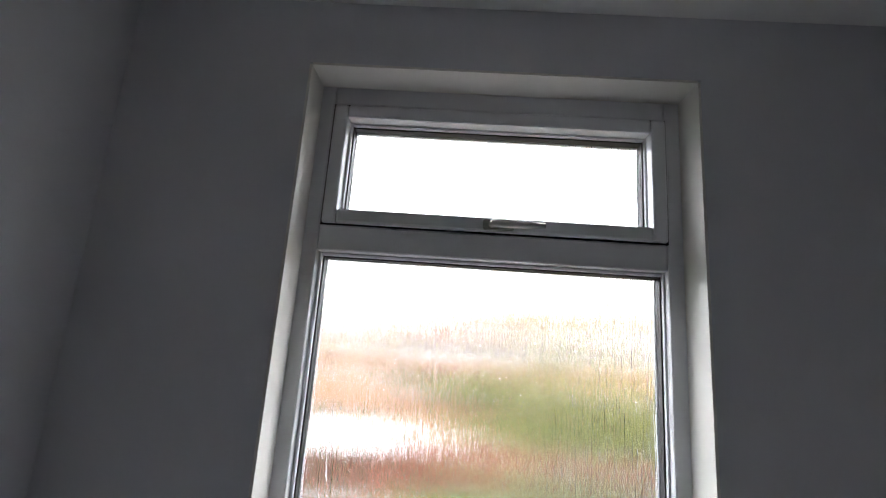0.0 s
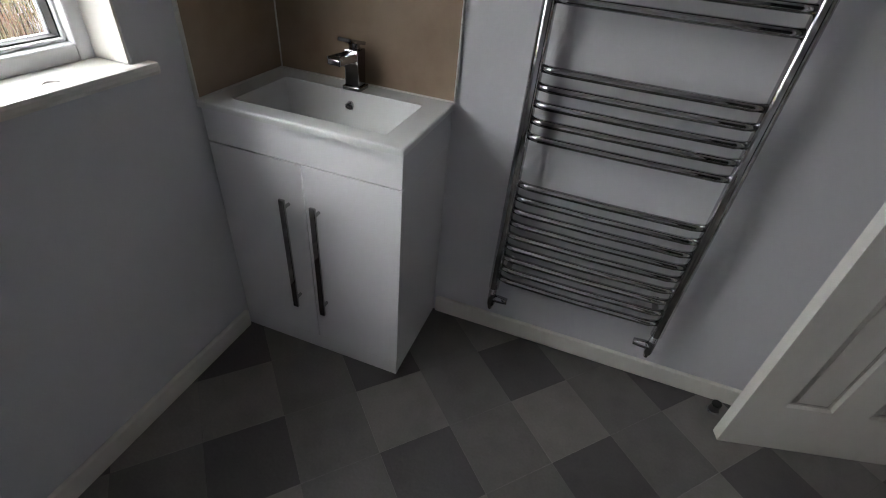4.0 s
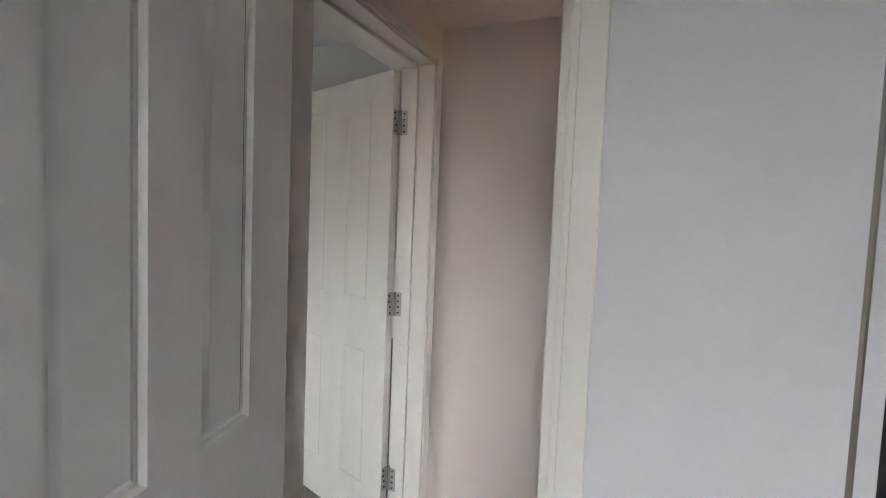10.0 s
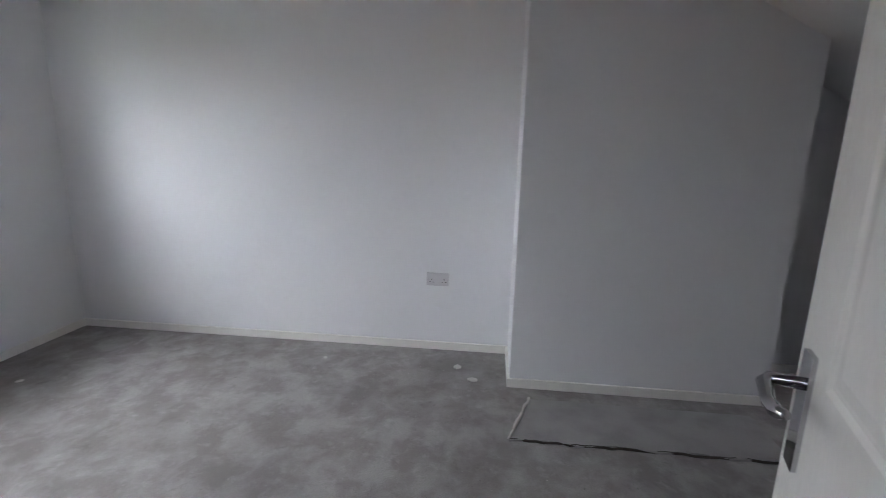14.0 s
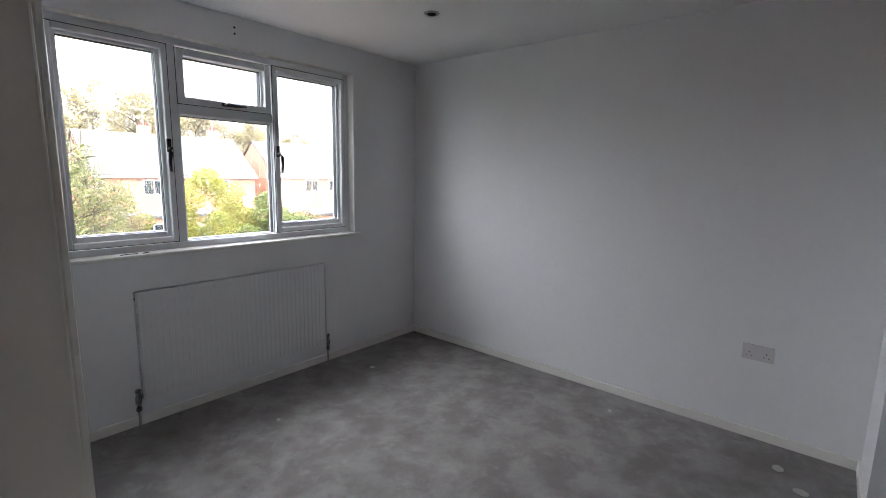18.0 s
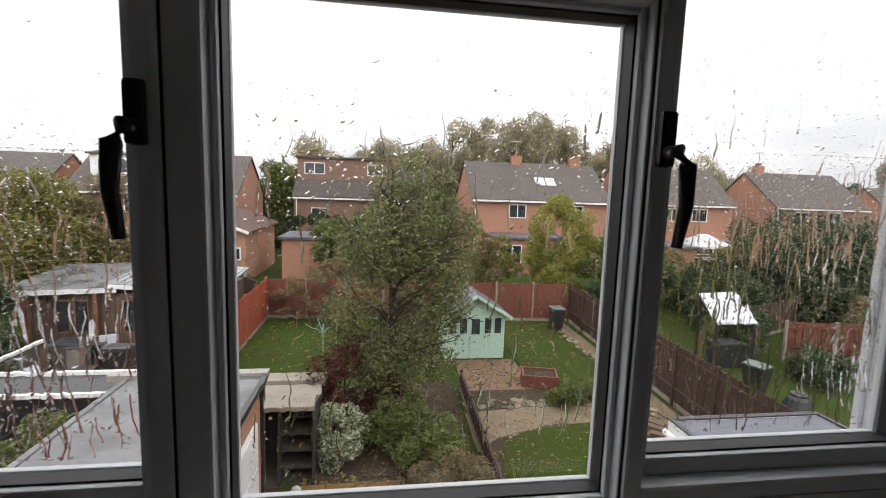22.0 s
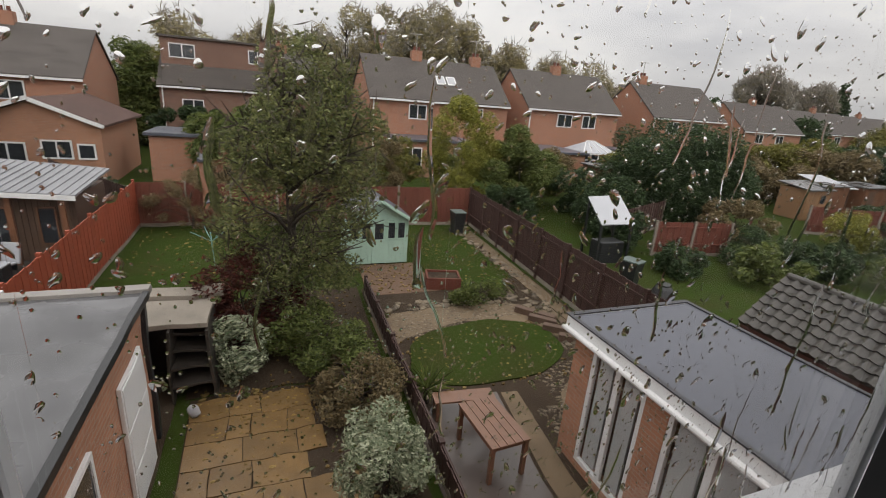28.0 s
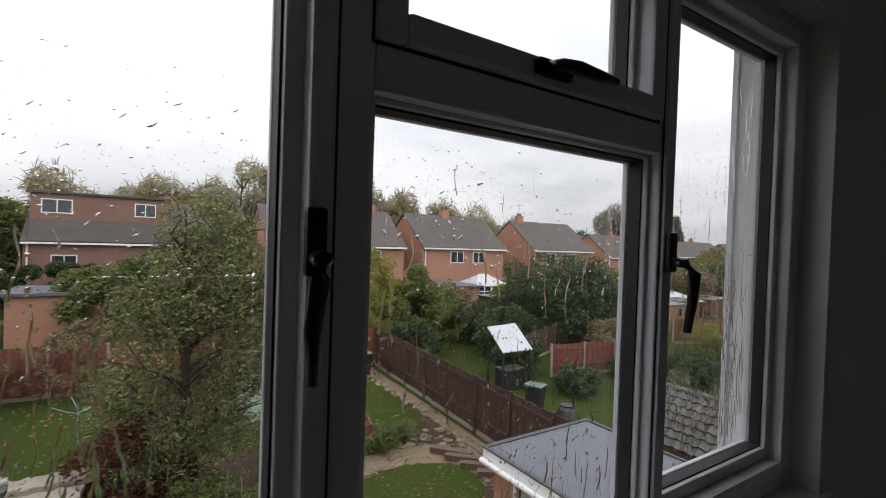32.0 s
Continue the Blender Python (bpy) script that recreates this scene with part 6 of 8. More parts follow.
def house(x0, x1, y0, eave, ridge, label, wins=(), chims=(), depth=8.0, roof=None, wall=None, lower=(), skylight=()):
    h = thing("house", (0, 0, 0), label, "house", "houses across the gardens")
    y1, ym = y0 + depth, y0 + depth / 2
    bm = boxes(((x0, y0, G), (x1, y1, eave)))
    for x in (x0, x1 - 0.3):
        v = [bm.verts.new(p) for p in ((x, y0, eave), (x, y1, eave), (x, ym, ridge), (x + 0.3, y0, eave), (x + 0.3, y1, eave), (x + 0.3, ym, ridge))]
        for q in ((0, 1, 2), (3, 5, 4), (0, 2, 5, 3), (1, 4, 5, 2)):
            bm.faces.new([v[i] for i in q])
    part("wall", bm, wall or M_BRICK, h)
    part("roof", gable_roof(x0, x1, y0, y1, eave, ridge), roof or M_SLATE, h)
    part("gutter", box((x0 - 0.1, y0 - 0.40, eave - 0.30), (x1 + 0.1, y0 - 0.28, eave - 0.16)), M_WHITE, h, "white gutter and fascia")
    part("downpipe", tube([(x0 + 0.25, y0 - 0.08, G), (x0 + 0.25, y0 - 0.08, eave - 0.2)], 0.06, 8), M_WHITE, h)
    for x, w in wins:
        house_window(h, x, y0, eave - 1.62, w, 1.15)
    for x, w in lower:
        house_window(h, x, y0, G + 0.9, w, 1.25, 3)
    for x in skylight:
        s = part("skylight", box((-0.4, -0.55, 0), (0.4, 0.55, 0.06)), M_WHITE, h, "roof window")
        k = math.atan2(ridge - eave, depth / 2)
        s.matrix_local = Matrix.Translation((x, y0 + depth * 0.22, eave + (ridge - eave) * 0.44 + 0.16)) @ Matrix.Rotation(k, 4, "X")
        part("pane", box((-0.3, -0.42, 0.06), (0.3, 0.42, 0.07)), M_TARP, s)
    for x in chims:
        c = part("chimney", box((x - 0.45, ym - 0.3, ridge - 0.6), (x + 0.45, ym + 0.3, ridge + 0.75), 0.02), M_BRICK, h)
        for dx in (-0.2, 0.2):
            part("pot", tube([(x + dx, ym, ridge + 0.75), (x + dx, ym, ridge + 1.05)], [0.13, 0.11], 10), M_FENCE_MID, c)
        part("aerial", tube([(x, ym, ridge + 0.7), (x, ym, ridge + 2.1)], 0.03, 6), M_STEEL, c)
        part("aerial_bar", tube([(x - 0.6, ym, ridge + 2.0), (x + 0.5, ym, ridge + 2.05)], 0.03, 6), M_STEEL, c)
    return h


house(9.3, 21.2, 37, 1.10, 4.15, "red brick semi-detached house with dark tiled roof and roof windows", ((12.4, 1.5), (17.4, 1.5)), (14.0, 19.5), lower=((11.5, 2.4), (16.5, 2.2)), skylight=(15.55, 16.5))
house(23.2, 33.0, 37, 1.15, 4.2, "red brick house with dark tiled roof and white windows", ((26.3, 1.6), (29.0, 1.5)), (28.0,), lower=((25.2, 2.6), (29.2, 2.2)))
house(37.2, 46.8, 37, 1.15, 4.2, "red brick house with dark tiled roof, farther along", ((39.2, 1.5), (42.6, 1.5)), (38.6,), lower=((39.6, 2.4),))
house(60.5, 72, 45, 0.2, 3.5, "brick house at the end of the row", ((63, 1.5), (67, 1.5)), (66.0,))
house(80, 94, 50, 0.4, 3.4, "distant brick house with grey roof", ((83, 1.5), (88, 1.5)), (87.0,))
house(97, 111, 52, 0.3, 3.3, "distant brick house with a grey tiled roof among trees", ((100, 1.5), (106, 1.5)), (103.0,), wall=M_BRICK3)
house(115, 130, 52, 0.3, 3.2, "distant brick house with a grey tiled roof, farther along the row", ((118, 1.5), (124, 1.5)), (122.0,), wall=M_BRICK3)
house(104, 118, 33, -0.4, 2.6, "distant pair of brick houses across the gardens", ((106, 1.5), (110, 1.5), (114, 1.5)), (112.0,), wall=M_BRICK3)
house(124, 140, 36, -0.2, 2.9, "brick houses closing the gardens in the distance", ((127, 1.5), (134, 1.5)), (131.0,), wall=M_BRICK3)
left = house(-20.9, -9.0, 37, 0.85, 3.75, "red brick house with a wide white dormer", ((-17.0, 1.6), (-13.6, 1.6)), (-13.7,))
dm = part("dormer", box((-19.8, 38.2, 1.3), (-15.6, 41.0, 3.45)), M_WHITE, left, "wide dormer clad in white boards")
part("dormer_roof", box((-20.0, 38.0, 3.45), (-15.4, 41.2, 3.6)), M_SLATE, dm)
for x in (-19.3, -17.9, -16.8):
    house_window(left, x, 38.2, 2.0, 1.0, 1.2, 1)
house(-33.6, -22.6, 37, 0.85, 3.4, "red brick house with dark roof in the row", ((-31.5, 1.4), (-25.5, 1.4)), ())
house(-47.5, -35.2, 37, 0.85, 3.3, "red brick house with dark roof, with a wide upstairs window", ((-45.5, 1.4), (-38.0, 2.0)), ())
house(-66, -50, 37, 0.7, 3.1, "brick house at the far end of the row", ((-62.5, 2.2), (-54.5, 1.4)), ())
back = house(-6.2, 6.4, 45, 0.7, 4.15, "brick house with a wide flat-roofed brick dormer set farther back", (), (3.4,), depth=9.0, wall=M_BRICK3)
bd = part("dormer", box((-5.9, 45.6, 1.1), (3.0, 49.4, 4.25)), M_BRICK3, back, "wide brick dormer with a flat roof")
part("dormer_roof", box((-6.1, 45.4, 4.25), (3.2, 49.6, 4.42), 0.02), M_SLATE, bd)
part("tile_hanging", roof_sheet(((-5.9, 44.7, 0.66), (3.0, 44.7, 0.66), (3.0, 45.58, 2.25), (-5.9, 45.58, 2.25)), 0.08), M_SLATE, back, "dark tiled slope under the dormer windows")
for x, w in ((-5.3, 1.9), (0.6, 1.5)):
    house_window(back, x, 45.6, 2.75, w, 1.1, 2)
for x, w in ((-4.6, 1.6), (1.0, 1.6)):
    house_window(back, x, 45.0, -1.6, w, 1.2, 2)

bung = thing("bungalow", (0, 0, 0), "orange brick single-storey annexe with a gable and white doors", "bungalow")
bm = boxes(((-11.65, 29, G), (-6.3, 36.9, -1.32)))
v = [bm.verts.new(p) for p in ((-11.65, 29, -1.32), (-6.3, 29, -1.32), (-8.97, 29, -0.25), (-11.65, 29.3, -1.32), (-6.3, 29.3, -1.32), (-8.97, 29.3, -0.25))]
for q in ((0, 1, 2), (3, 5, 4), (0, 2, 5, 3), (1, 4, 5, 2)):
    bm.faces.new([v[i] for i in q])
part("wall", bm, M_BRICK2, bung)
bm = gable_roof(0, 8.2, -2.7, 2.7, 0, 1.08, 0.25, 0.12)
rb = part("roof", bm, M_REDTILE, bung)
rb.matrix_local = pose(-8.97, 28.85, -1.32, 0, 0, 90)
for s in (-1, 1):
    b = part("barge_board", box((0, -0.03, -0.14), (3.15, 0.03, 0.04)), M_WHITE, bung)
    b.matrix_local = Matrix.Translation((-8.97, 28.7, -0.18)) @ Matrix.Rotation(radians(22 if s > 0 else 158), 4, "Y")
house_window(bung, -11.0, 29, G + 0.1, 1.5, 2.1, 2)
house_window(bung, -8.9, 29, G + 1.4, 1.3, 0.95, 2)
house_window(bung, -7.4, 29, G + 1.4, 0.8, 0.8, 1)
for x0, y0, w, d, hh in ((38.5, 32.5, 5.0, 4.5, 2.4), (10.5, 33.0, 6.0, 4.0, 2.6), (-4.5, 30.5, 4.0, 4.0, 2.6), (46.0, 33.0, 5.0, 4.0, 2.4)):
    q = thing("rear_extension", (x0, y0, G), "low rear extension with white glazing and flat roof", "extension", "rear extensions")
    part("wall", box((0, 0, 0), (w, d, hh)), M_BRICK, q)
    part("roof", box((-0.2, -0.25, hh), (w + 0.2, d, hh + 0.18), 0.02), M_FELT2, q)
    for k in range(int(w / 2) if x0 > 0 else 0):
        house_window(q, 0.4 + k * 2.0, 0, 0.7, 1.5, 1.5, 2)


def conservatory(x, y, w, d, h, label):
    c = thing("conservatory", (x, y, G), label, "conservatory", "conservatories")
    part("base", boxes(((0, 0, 0), (w, 0.12, 0.6)), ((0, 0.12, 0), (0.12, d, 0.6)), ((w - 0.12, 0.12, 0), (w, d, 0.6))), M_BRICK2, c)
    for k in range(5):
        xx = (w - 0.1) * k / 4
        part("post", box((xx, 0.0, 0.6), (xx + 0.1, 0.1, h), 0.0), M_WHITE, c)
    part("pane", box((0.05, 0.04, 0.62), (w - 0.05, 0.06, h - 0.1)), M_DARKPANE, c)
    part("transom", box((0, -0.01, h - 0.5), (w, 0.11, h - 0.42)), M_WHITE, c)
    part("eaves", box((-0.1, -0.12, h), (w + 0.1, d, h + 0.12)), M_WHITE, c)
    bm = bmesh.new()
    v = [bm.verts.new(p) for p in ((-0.1, -0.12, h + 0.12), (w + 0.1, -0.12, h + 0.12), (w + 0.1, d, h + 0.12), (-0.1, d, h + 0.12), (w * 0.35, d * 0.45, h + 0.95), (w * 0.65, d * 0.45, h + 0.95))]
    for q in ((0, 1, 5, 4), (1, 2, 5), (2, 3, 4, 5), (3, 0, 4), (3, 2, 1, 0)):
        bm.faces.new([v[i] for i in q])
    rf = part("roof", bm, M_TARP, c, "pale translucent hipped roof")
    for k in range(5):
        u = k / 4
        part("glazing_bar", tube([(-0.1 + (w + 0.2) * u, -0.14, h + 0.14), (w * (0.35 + 0.3 * u), d * 0.45, h + 0.97)], 0.04, 6), M_WHITE, rf)
    part("finial", tube([(w * 0.35, d * 0.45, h + 0.98), (w * 0.65, d * 0.45, h + 0.98)], 0.06, 6), M_WHITE, rf)


conservatory(26.3, 32.5, 3.2, 3.0, 2.2, "white framed conservatory with a pale hipped roof")
conservatory(34.6, 33.5, 2.8, 2.8, 2.1, "small white conservatory behind the houses")
for x0, y0, w, d, hh, lab in ((20.8, 31.0, 4.6, 5.5, 2.3, "grey flat-roofed extension with a white lattice window"), (30.6, 33.0, 2.6, 3.4, 2.4, "low brick outhouse with a grey roof")):
    q = thing("rear_extension", (x0, y0, G), lab, "extension", "rear extensions")
    part("wall", box((0, 0, 0), (w, d, hh)), M_BRICK2, q)
    part("roof", box((-0.2, -0.25, hh), (w + 0.2, d, hh + 0.18), 0.02), M_FELT2, q)
    house_window(q, 0.5, 0, 0.75, 1.6, 1.3, 4)


gshed = thing("garden_shed", (33.6, 19.0, G), "small orange-brown timber shed with a dark window", "shed")
gw = part("wall", box((0, 0, 0), (2.3, 1.8, 2.0)), M_PALETIMBER, gshed)
for k in range(15):
    part("board", box((k * 0.153 + 0.004, -0.02, 0.02), (k * 0.153 + 0.147, 0.0, 2.0), 0.004), M_PALETIMBER, gw)
part("roof", roof_sheet(((-0.15, -0.2, 2.02), (2.45, -0.2, 2.02), (2.45, 2.0, 2.28), (-0.15, 2.0, 2.28))), M_FELT, gshed, "dark felt roof")
gwin = part("window", rect_frame(1.25, 1.85, 1.05, 1.7, 0.05, -0.05, -0.02, 0.004), M_PALETIMBER, gshed)
part("pane", box((1.3, -0.04, 1.1), (1.8, -0.03, 1.65)), M_DARKPANE, gwin)
lean = thing("sheet_shelter", (37.6, 20.2, G), "low shelter with a pale plastic sheet roof", "shelter")
part("roof", roof_sheet(((-0.2, -0.2, 1.95), (2.6, -0.4, 1.9), (2.5, 2.2, 2.45), (-0.2, 2.2, 2.5)), 0.04), M_TARP, lean, "pale plastic sheet")
for x, y, z in ((0, 0, 1.95), (2.35, 0, 1.9), (0, 2.0, 2.4), (2.35, 2.0, 2.36)):
    part("post", box((x - 0.05, y - 0.05, 0), (x + 0.05, y + 0.05, z)), M_SHED, lean)

# ---- trees and shrubs ----
def leaf_cloud(name, blobs, count, size, mat, parent, seed, droop=0.0, label="", aspect=0.42):
    """Many small bent leaves scattered in shells round soft blobs (x, y, z, rx, ry, rz)."""
    rng = np.random.default_rng(seed)
    vol = np.array([b[3] * b[4] * b[5] for b in blobs]) ** 0.75
    which = rng.choice(len(blobs), count, p=vol / vol.sum())
    B = np.array(blobs)[which]
    d = rng.normal(size=(count, 3))
    d /= np.linalg.norm(d, axis=1)[:, None]
    rad = rng.uniform(0.35, 1.12, count) ** 0.6
    c = B[:, :3] + d * B[:, 3:6] * rad[:, None]
    a = rng.normal(size=(count, 3))
    a[:, 2] = a[:, 2] * 0.5 - droop
    a /= np.linalg.norm(a, axis=1)[:, None]
    b = np.cross(a, rng.normal(size=(count, 3)))
    b /= np.linalg.norm(b, axis=1)[:, None]
    s = size * rng.uniform(0.55, 1.35, count)[:, None]
    nrm = np.cross(a, b)
    V = np.stack([c - a * s, c + b * s * aspect + nrm * s * 0.12, c + a * s, c - b * s * aspect + nrm * s * 0.12], 1).reshape(-1, 3)
    me = bpy.data.meshes.new(name)
    i = np.arange(count) * 4
    F = np.concatenate([np.stack([i, i + 1, i + 2], 1), np.stack([i, i + 2, i + 3], 1)])
    me.from_pydata(V.tolist(), [], F.tolist())
    me.materials.append(mat)
    ob = new(name, me)
    if parent is not None:
        ob.parent = parent
    return tagged(ob, label) if label else ob


def limbs(base, height, spread, n, r, seed):
    rng = random.Random(seed)
    bm = bmesh.new()
    x, y, z = base
    top = (x + rng.uniform(-0.2, 0.2), y + rng.uniform(-0.2, 0.2), z + height)
    add_tube(bm, [(x, y, z - 0.1), (x + 0.05, y, z + height * 0.3), (x - 0.06, y + 0.05, z + height * 0.65), top], [r * 1.25, r * 0.9, r * 0.55, r * 0.12], 8)
    for k in range(n):
        h = rng.uniform(0.2, 0.85)
        a = rng.uniform(0, 6.28)
        l = spread * rng.uniform(0.5, 1.0) * (1.1 - h * 0.6)
        p0 = Vector((x, y, z + height * h))
        p1 = p0 + Vector((math.cos(a) * l * 0.5, math.sin(a) * l * 0.5, l * 0.35))
        p2 = p0 + Vector((math.cos(a) * l, math.sin(a) * l, l * 0.55))
        add_tube(bm, [p0, p1, p2], [r * 0.4, r * 0.25, r * 0.06], 6)
        for q in range(3):
            b2 = a + rng.uniform(-1, 1)
            p3 = p1.lerp(p2, rng.random())
            add_tube(bm, [p3, p3 + Vector((math.cos(b2) * l * 0.35, math.sin(b2) * l * 0.35, l * rng.uniform(-0.1, 0.35)))], [r * 0.14, r * 0.04], 5)
    return bm


def tree(name, label, base, height, spread, blobs, count, size, mat, seed, r=0.14, n=12, droop=0.0, group="", twigs=0, twig_size=0.3, twig_mat=None):
    t = thing(name, (0, 0, 0), label, "tree", group)
    part("trunk", limbs(base, height, spread, n, r, seed), M_BARK, t)
    leaf_cloud("crown", blobs, count, size, mat, t, seed, droop)
    if twigs:
        leaf_cloud("twigs", [(b[0], b[1], b[2] + b[5] * 0.25, b[3] * 1.12, b[4] * 1.12, b[5] * 1.2) for b in blobs], twigs, twig_size, twig_mat or M_BARK, t, seed + 500, -1.1, aspect=0.035)
    return t


def clumps(cx, cy, cz, rx, ry, rz, n, k, seed):
    rng = random.Random(seed)
    out = []
    for _ in range(n):
        a, b, s = rng.uniform(0, 6.28), rng.uniform(-1, 1), rng.uniform(0.5, 1) ** 0.5
        c = math.sqrt(1 - b * b)
        q = k * rng.uniform(0.6, 1.3)
        out.append((cx + rx * s * c * math.cos(a), cy + ry * s * c * math.sin(a), cz + rz * s * b, q, q, q * 0.85))
    return out


# the big fruit tree in the middle of the view
L_TWIG = leaf_material("grey_twigs", (0.05, 0.04, 0.032), (0.13, 0.11, 0.09))
tree("fruit_tree", "large half-bare fruit tree in the middle garden", (2.0, 11.2, G), 6.6, 2.6,
     clumps(2.05, 11.2, -1.3, 1.75, 1.5, 1.9, 54, 0.52, 3) + clumps(2.35, 11.2, 0.35, 1.6, 1.4, 1.5, 40, 0.42, 4) + clumps(2.4, 11.1, 1.6, 1.0, 1.0, 0.75, 12, 0.32, 5) + clumps(2.2, 11.1, -3.1, 1.2, 1.2, 0.8, 16, 0.45, 6),
     38000, 0.050, L_APPLE, 7, 0.13, 34, twigs=2200, twig_size=0.22, twig_mat=L_TWIG)
b = thing("red_shrub", (0, 0, 0), "dark red-leaved shrub under the fruit tree", "shrub")
part("stems", limbs((0.9, 10.4, G), 1.8, 0.9, 10, 0.05, 9), M_BARK, b)
leaf_cloud("foliage", clumps(1.0, 10.3, G + 1.25, 1.05, 0.8, 1.0, 24, 0.42, 9), 13000, 0.05, L_RED, b, 9)


def shrub(label, cx, cy, rx, ry, h, count, size, mat, seed, cz=None, name="shrub", k=None):
    s = thing(name, (0, 0, 0), label, "shrub")
    part("stems", limbs((cx, cy, G), h * 0.8, max(rx, ry) * 0.8, 9, 0.06, seed), M_BARK, s)
    leaf_cloud("foliage", clumps(cx, cy, G + h * 0.5, rx, ry, h * 0.5, int(60 if k else 22), k or max(0.25, min(rx, ry, h) * 0.38), seed), count, size, mat, s, seed)
    return s


shrub("white-flowered variegated bush beside the terrace", 2.95, 5.35, 0.62, 0.75, 1.4, 9000, 0.04, L_SILVER, 31)
shrub("pale variegated bush by the wall", 0.75, 9.2, 0.5, 0.5, 1.2, 4000, 0.05, L_SILVER, 32)
shrub("dark hedge in front of the dormer house", -2.2, 41.5, 4.6, 1.4, 3.6, 9000, 0.14, L_DARK, 65)
shrub("green garden tree beside the dormer house", -8.2, 47.5, 1.9, 1.6, 8.4, 9000, 0.16, L_TREE, 66, k=0.8)
shrub("autumn shrubs along the far garden path", -1.2, 25.5, 1.2, 1.4, 1.5, 6000, 0.07, L_AUTUMN, 67)
shrub("yellowing shrub by the end fence", 0.6, 22.2, 1.2, 0.8, 2.0, 6000, 0.07, L_AUTUMN, 68)
shrub("low brown-green undergrowth along the dividing fence", 3.0, 7.5, 0.75, 1.0, 0.8, 9000, 0.045, L_AUTUMN, 63)
shrub("leafy border plants at the patio edge", 2.75, 8.4, 0.6, 0.6, 0.9, 6000, 0.05, L_TREE, 64)
shrub("low green plants along the path", 7.4, 11.6, 0.8, 0.5, 0.6, 3000, 0.05, L_TREE, 33)
shrub("leggy undergrowth below the fruit tree", 2.6, 9.6, 1.1, 0.9, 1.1, 6000, 0.05, L_TREE, 34)
shrub("yellowing tree by the back fence", 11.4, 23.0, 1.7, 1.5, 6.0, 26000, 0.075, L_YELLOW, 35, k=0.6)
shrub("mixed shrubs behind the back fence", 14.2, 21.6, 2.0, 1.5, 4.3, 12000, 0.10, L_TREE, 36)
shrub("autumn bush behind the tree", 4.2, 22.5, 2.2, 1.6, 3.2, 7000, 0.10, L_AUTUMN, 37)
shrub("large dark evergreen tree beyond the fence", 23.6, 20.5, 4.3, 2.8, 5.5, 46000, 0.10, L_DARK, 38, k=1.0)
shrub("dark bushes along the neighbour's fence", 17.6, 18.8, 2.2, 1.5, 2.6, 9000, 0.09, L_DARK, 39)
shrub("dark bushes in the far gardens", 31.5, 24.5, 4.0, 2.4, 3.4, 12000, 0.12, L_DARK, 40)
shrub("small bright yellow bush", 28.6, 13.6, 1.2, 1.0, 1.9, 4500, 0.07, L_YELLOW, 41)
shrub("clipped green bush by the fence", 20.8, 12.6, 1.6, 1.1, 1.5, 5000, 0.07, L_DARK, 42)
shrub("green hedge bushes beyond the outbuilding", 26.5, 9.6, 3.6, 1.4, 1.6, 8000, 0.08, L_TREE, 43)
shrub("bushes at the end of the gardens", 44.0, 25.0, 6.0, 3.0, 4.0, 9000, 0.2, L_AUTUMN, 44)
shrub("dark overgrown bush mass in the neighbour's garden", -9.6, 10.6, 2.4, 2.0, 3.6, 26000, 0.07, L_DARK, 45, k=0.55)
shrub("dark tangled bushes by the swing frame", -12.8, 9.2, 2.6, 2.2, 3.2, 20000, 0.08, L_TREE, 53, k=0.6)
shrub("ivy and brambles beside the felt roof", -4.3, 6.3, 1.2, 1.5, 2.3, 12000, 0.065, L_TREE, 46)
shrub("low brambles under the swing frame", -5.4, 5.4, 1.4, 1.2, 1.4, 10000, 0.06, L_DARK, 54)
shrub("tangled ivy below the white edge boards", -5.2, 7.4, 2.0, 0.7, 2.0, 15000, 0.06, L_DARK, 61)
shrub("leafy bramble clump beside the felt roof", -3.5, 6.9, 0.7, 0.9, 2.1, 7000, 0.055, L_TREE, 62)
shrub("low wet weeds near the house wall", -8.6, 4.4, 3.0, 1.2, 0.4, 7000, 0.07, L_TREE, 48)
shrub("tall dark hedge on the neighbour's side", -15.2, 13.6, 3.0, 2.6, 4.1, 24000, 0.09, L_DARK, 47, k=0.7)
shrub("dark laurel hedge behind the yard", -11.3, 14.6, 1.6, 2.2, 3.2, 14000, 0.09, L_DARK, 55)
shrub("dark green tree row beyond the yard", -23.0, 18.0, 5.0, 3.0, 4.2, 20000, 0.14, L_DARK, 56)
shrub("weeping yellow-green willow behind the shed", -16.6, 23.0, 5.9, 2.8, 6.0, 60000, 0.10, L_WILLOW, 49, k=1.2)
shrub("brown autumn tree beside the willow", -11.3, 24.0, 1.3, 1.2, 6.4, 12000, 0.085, L_AUTUMN, 50, k=0.5)
shrub("pale scrub between the gardens", -29.0, 23.5, 6.0, 3.5, 4.4, 14000, 0.2, L_WILLOW, 51)
shrub("rose hedge on the neighbour's back fence", -1.4, 20.4, 1.7, 0.5, 2.0, 3000, 0.06, L_AUTUMN, 52)
shrub("tall hazy trees between the far houses", -5.8, 52.0, 3.2, 2.0, 8.6, 9000, 0.22, L_WILLOW, 63, k=1.3)
shrub("green trees beside the set-back house", -8.0, 47.0, 1.8, 1.6, 6.5, 5000, 0.2, L_TREE, 64, k=1.0)
shrub("leafy bushes between the far houses", 0.5, 31.0, 3.0, 2.0, 5.0, 9000, 0.16, L_TREE, 57)
shrub("reddish bush behind the back fence", 6.8, 23.0, 1.4, 1.0, 3.6, 6000, 0.09, L_AUTUMN, 58)
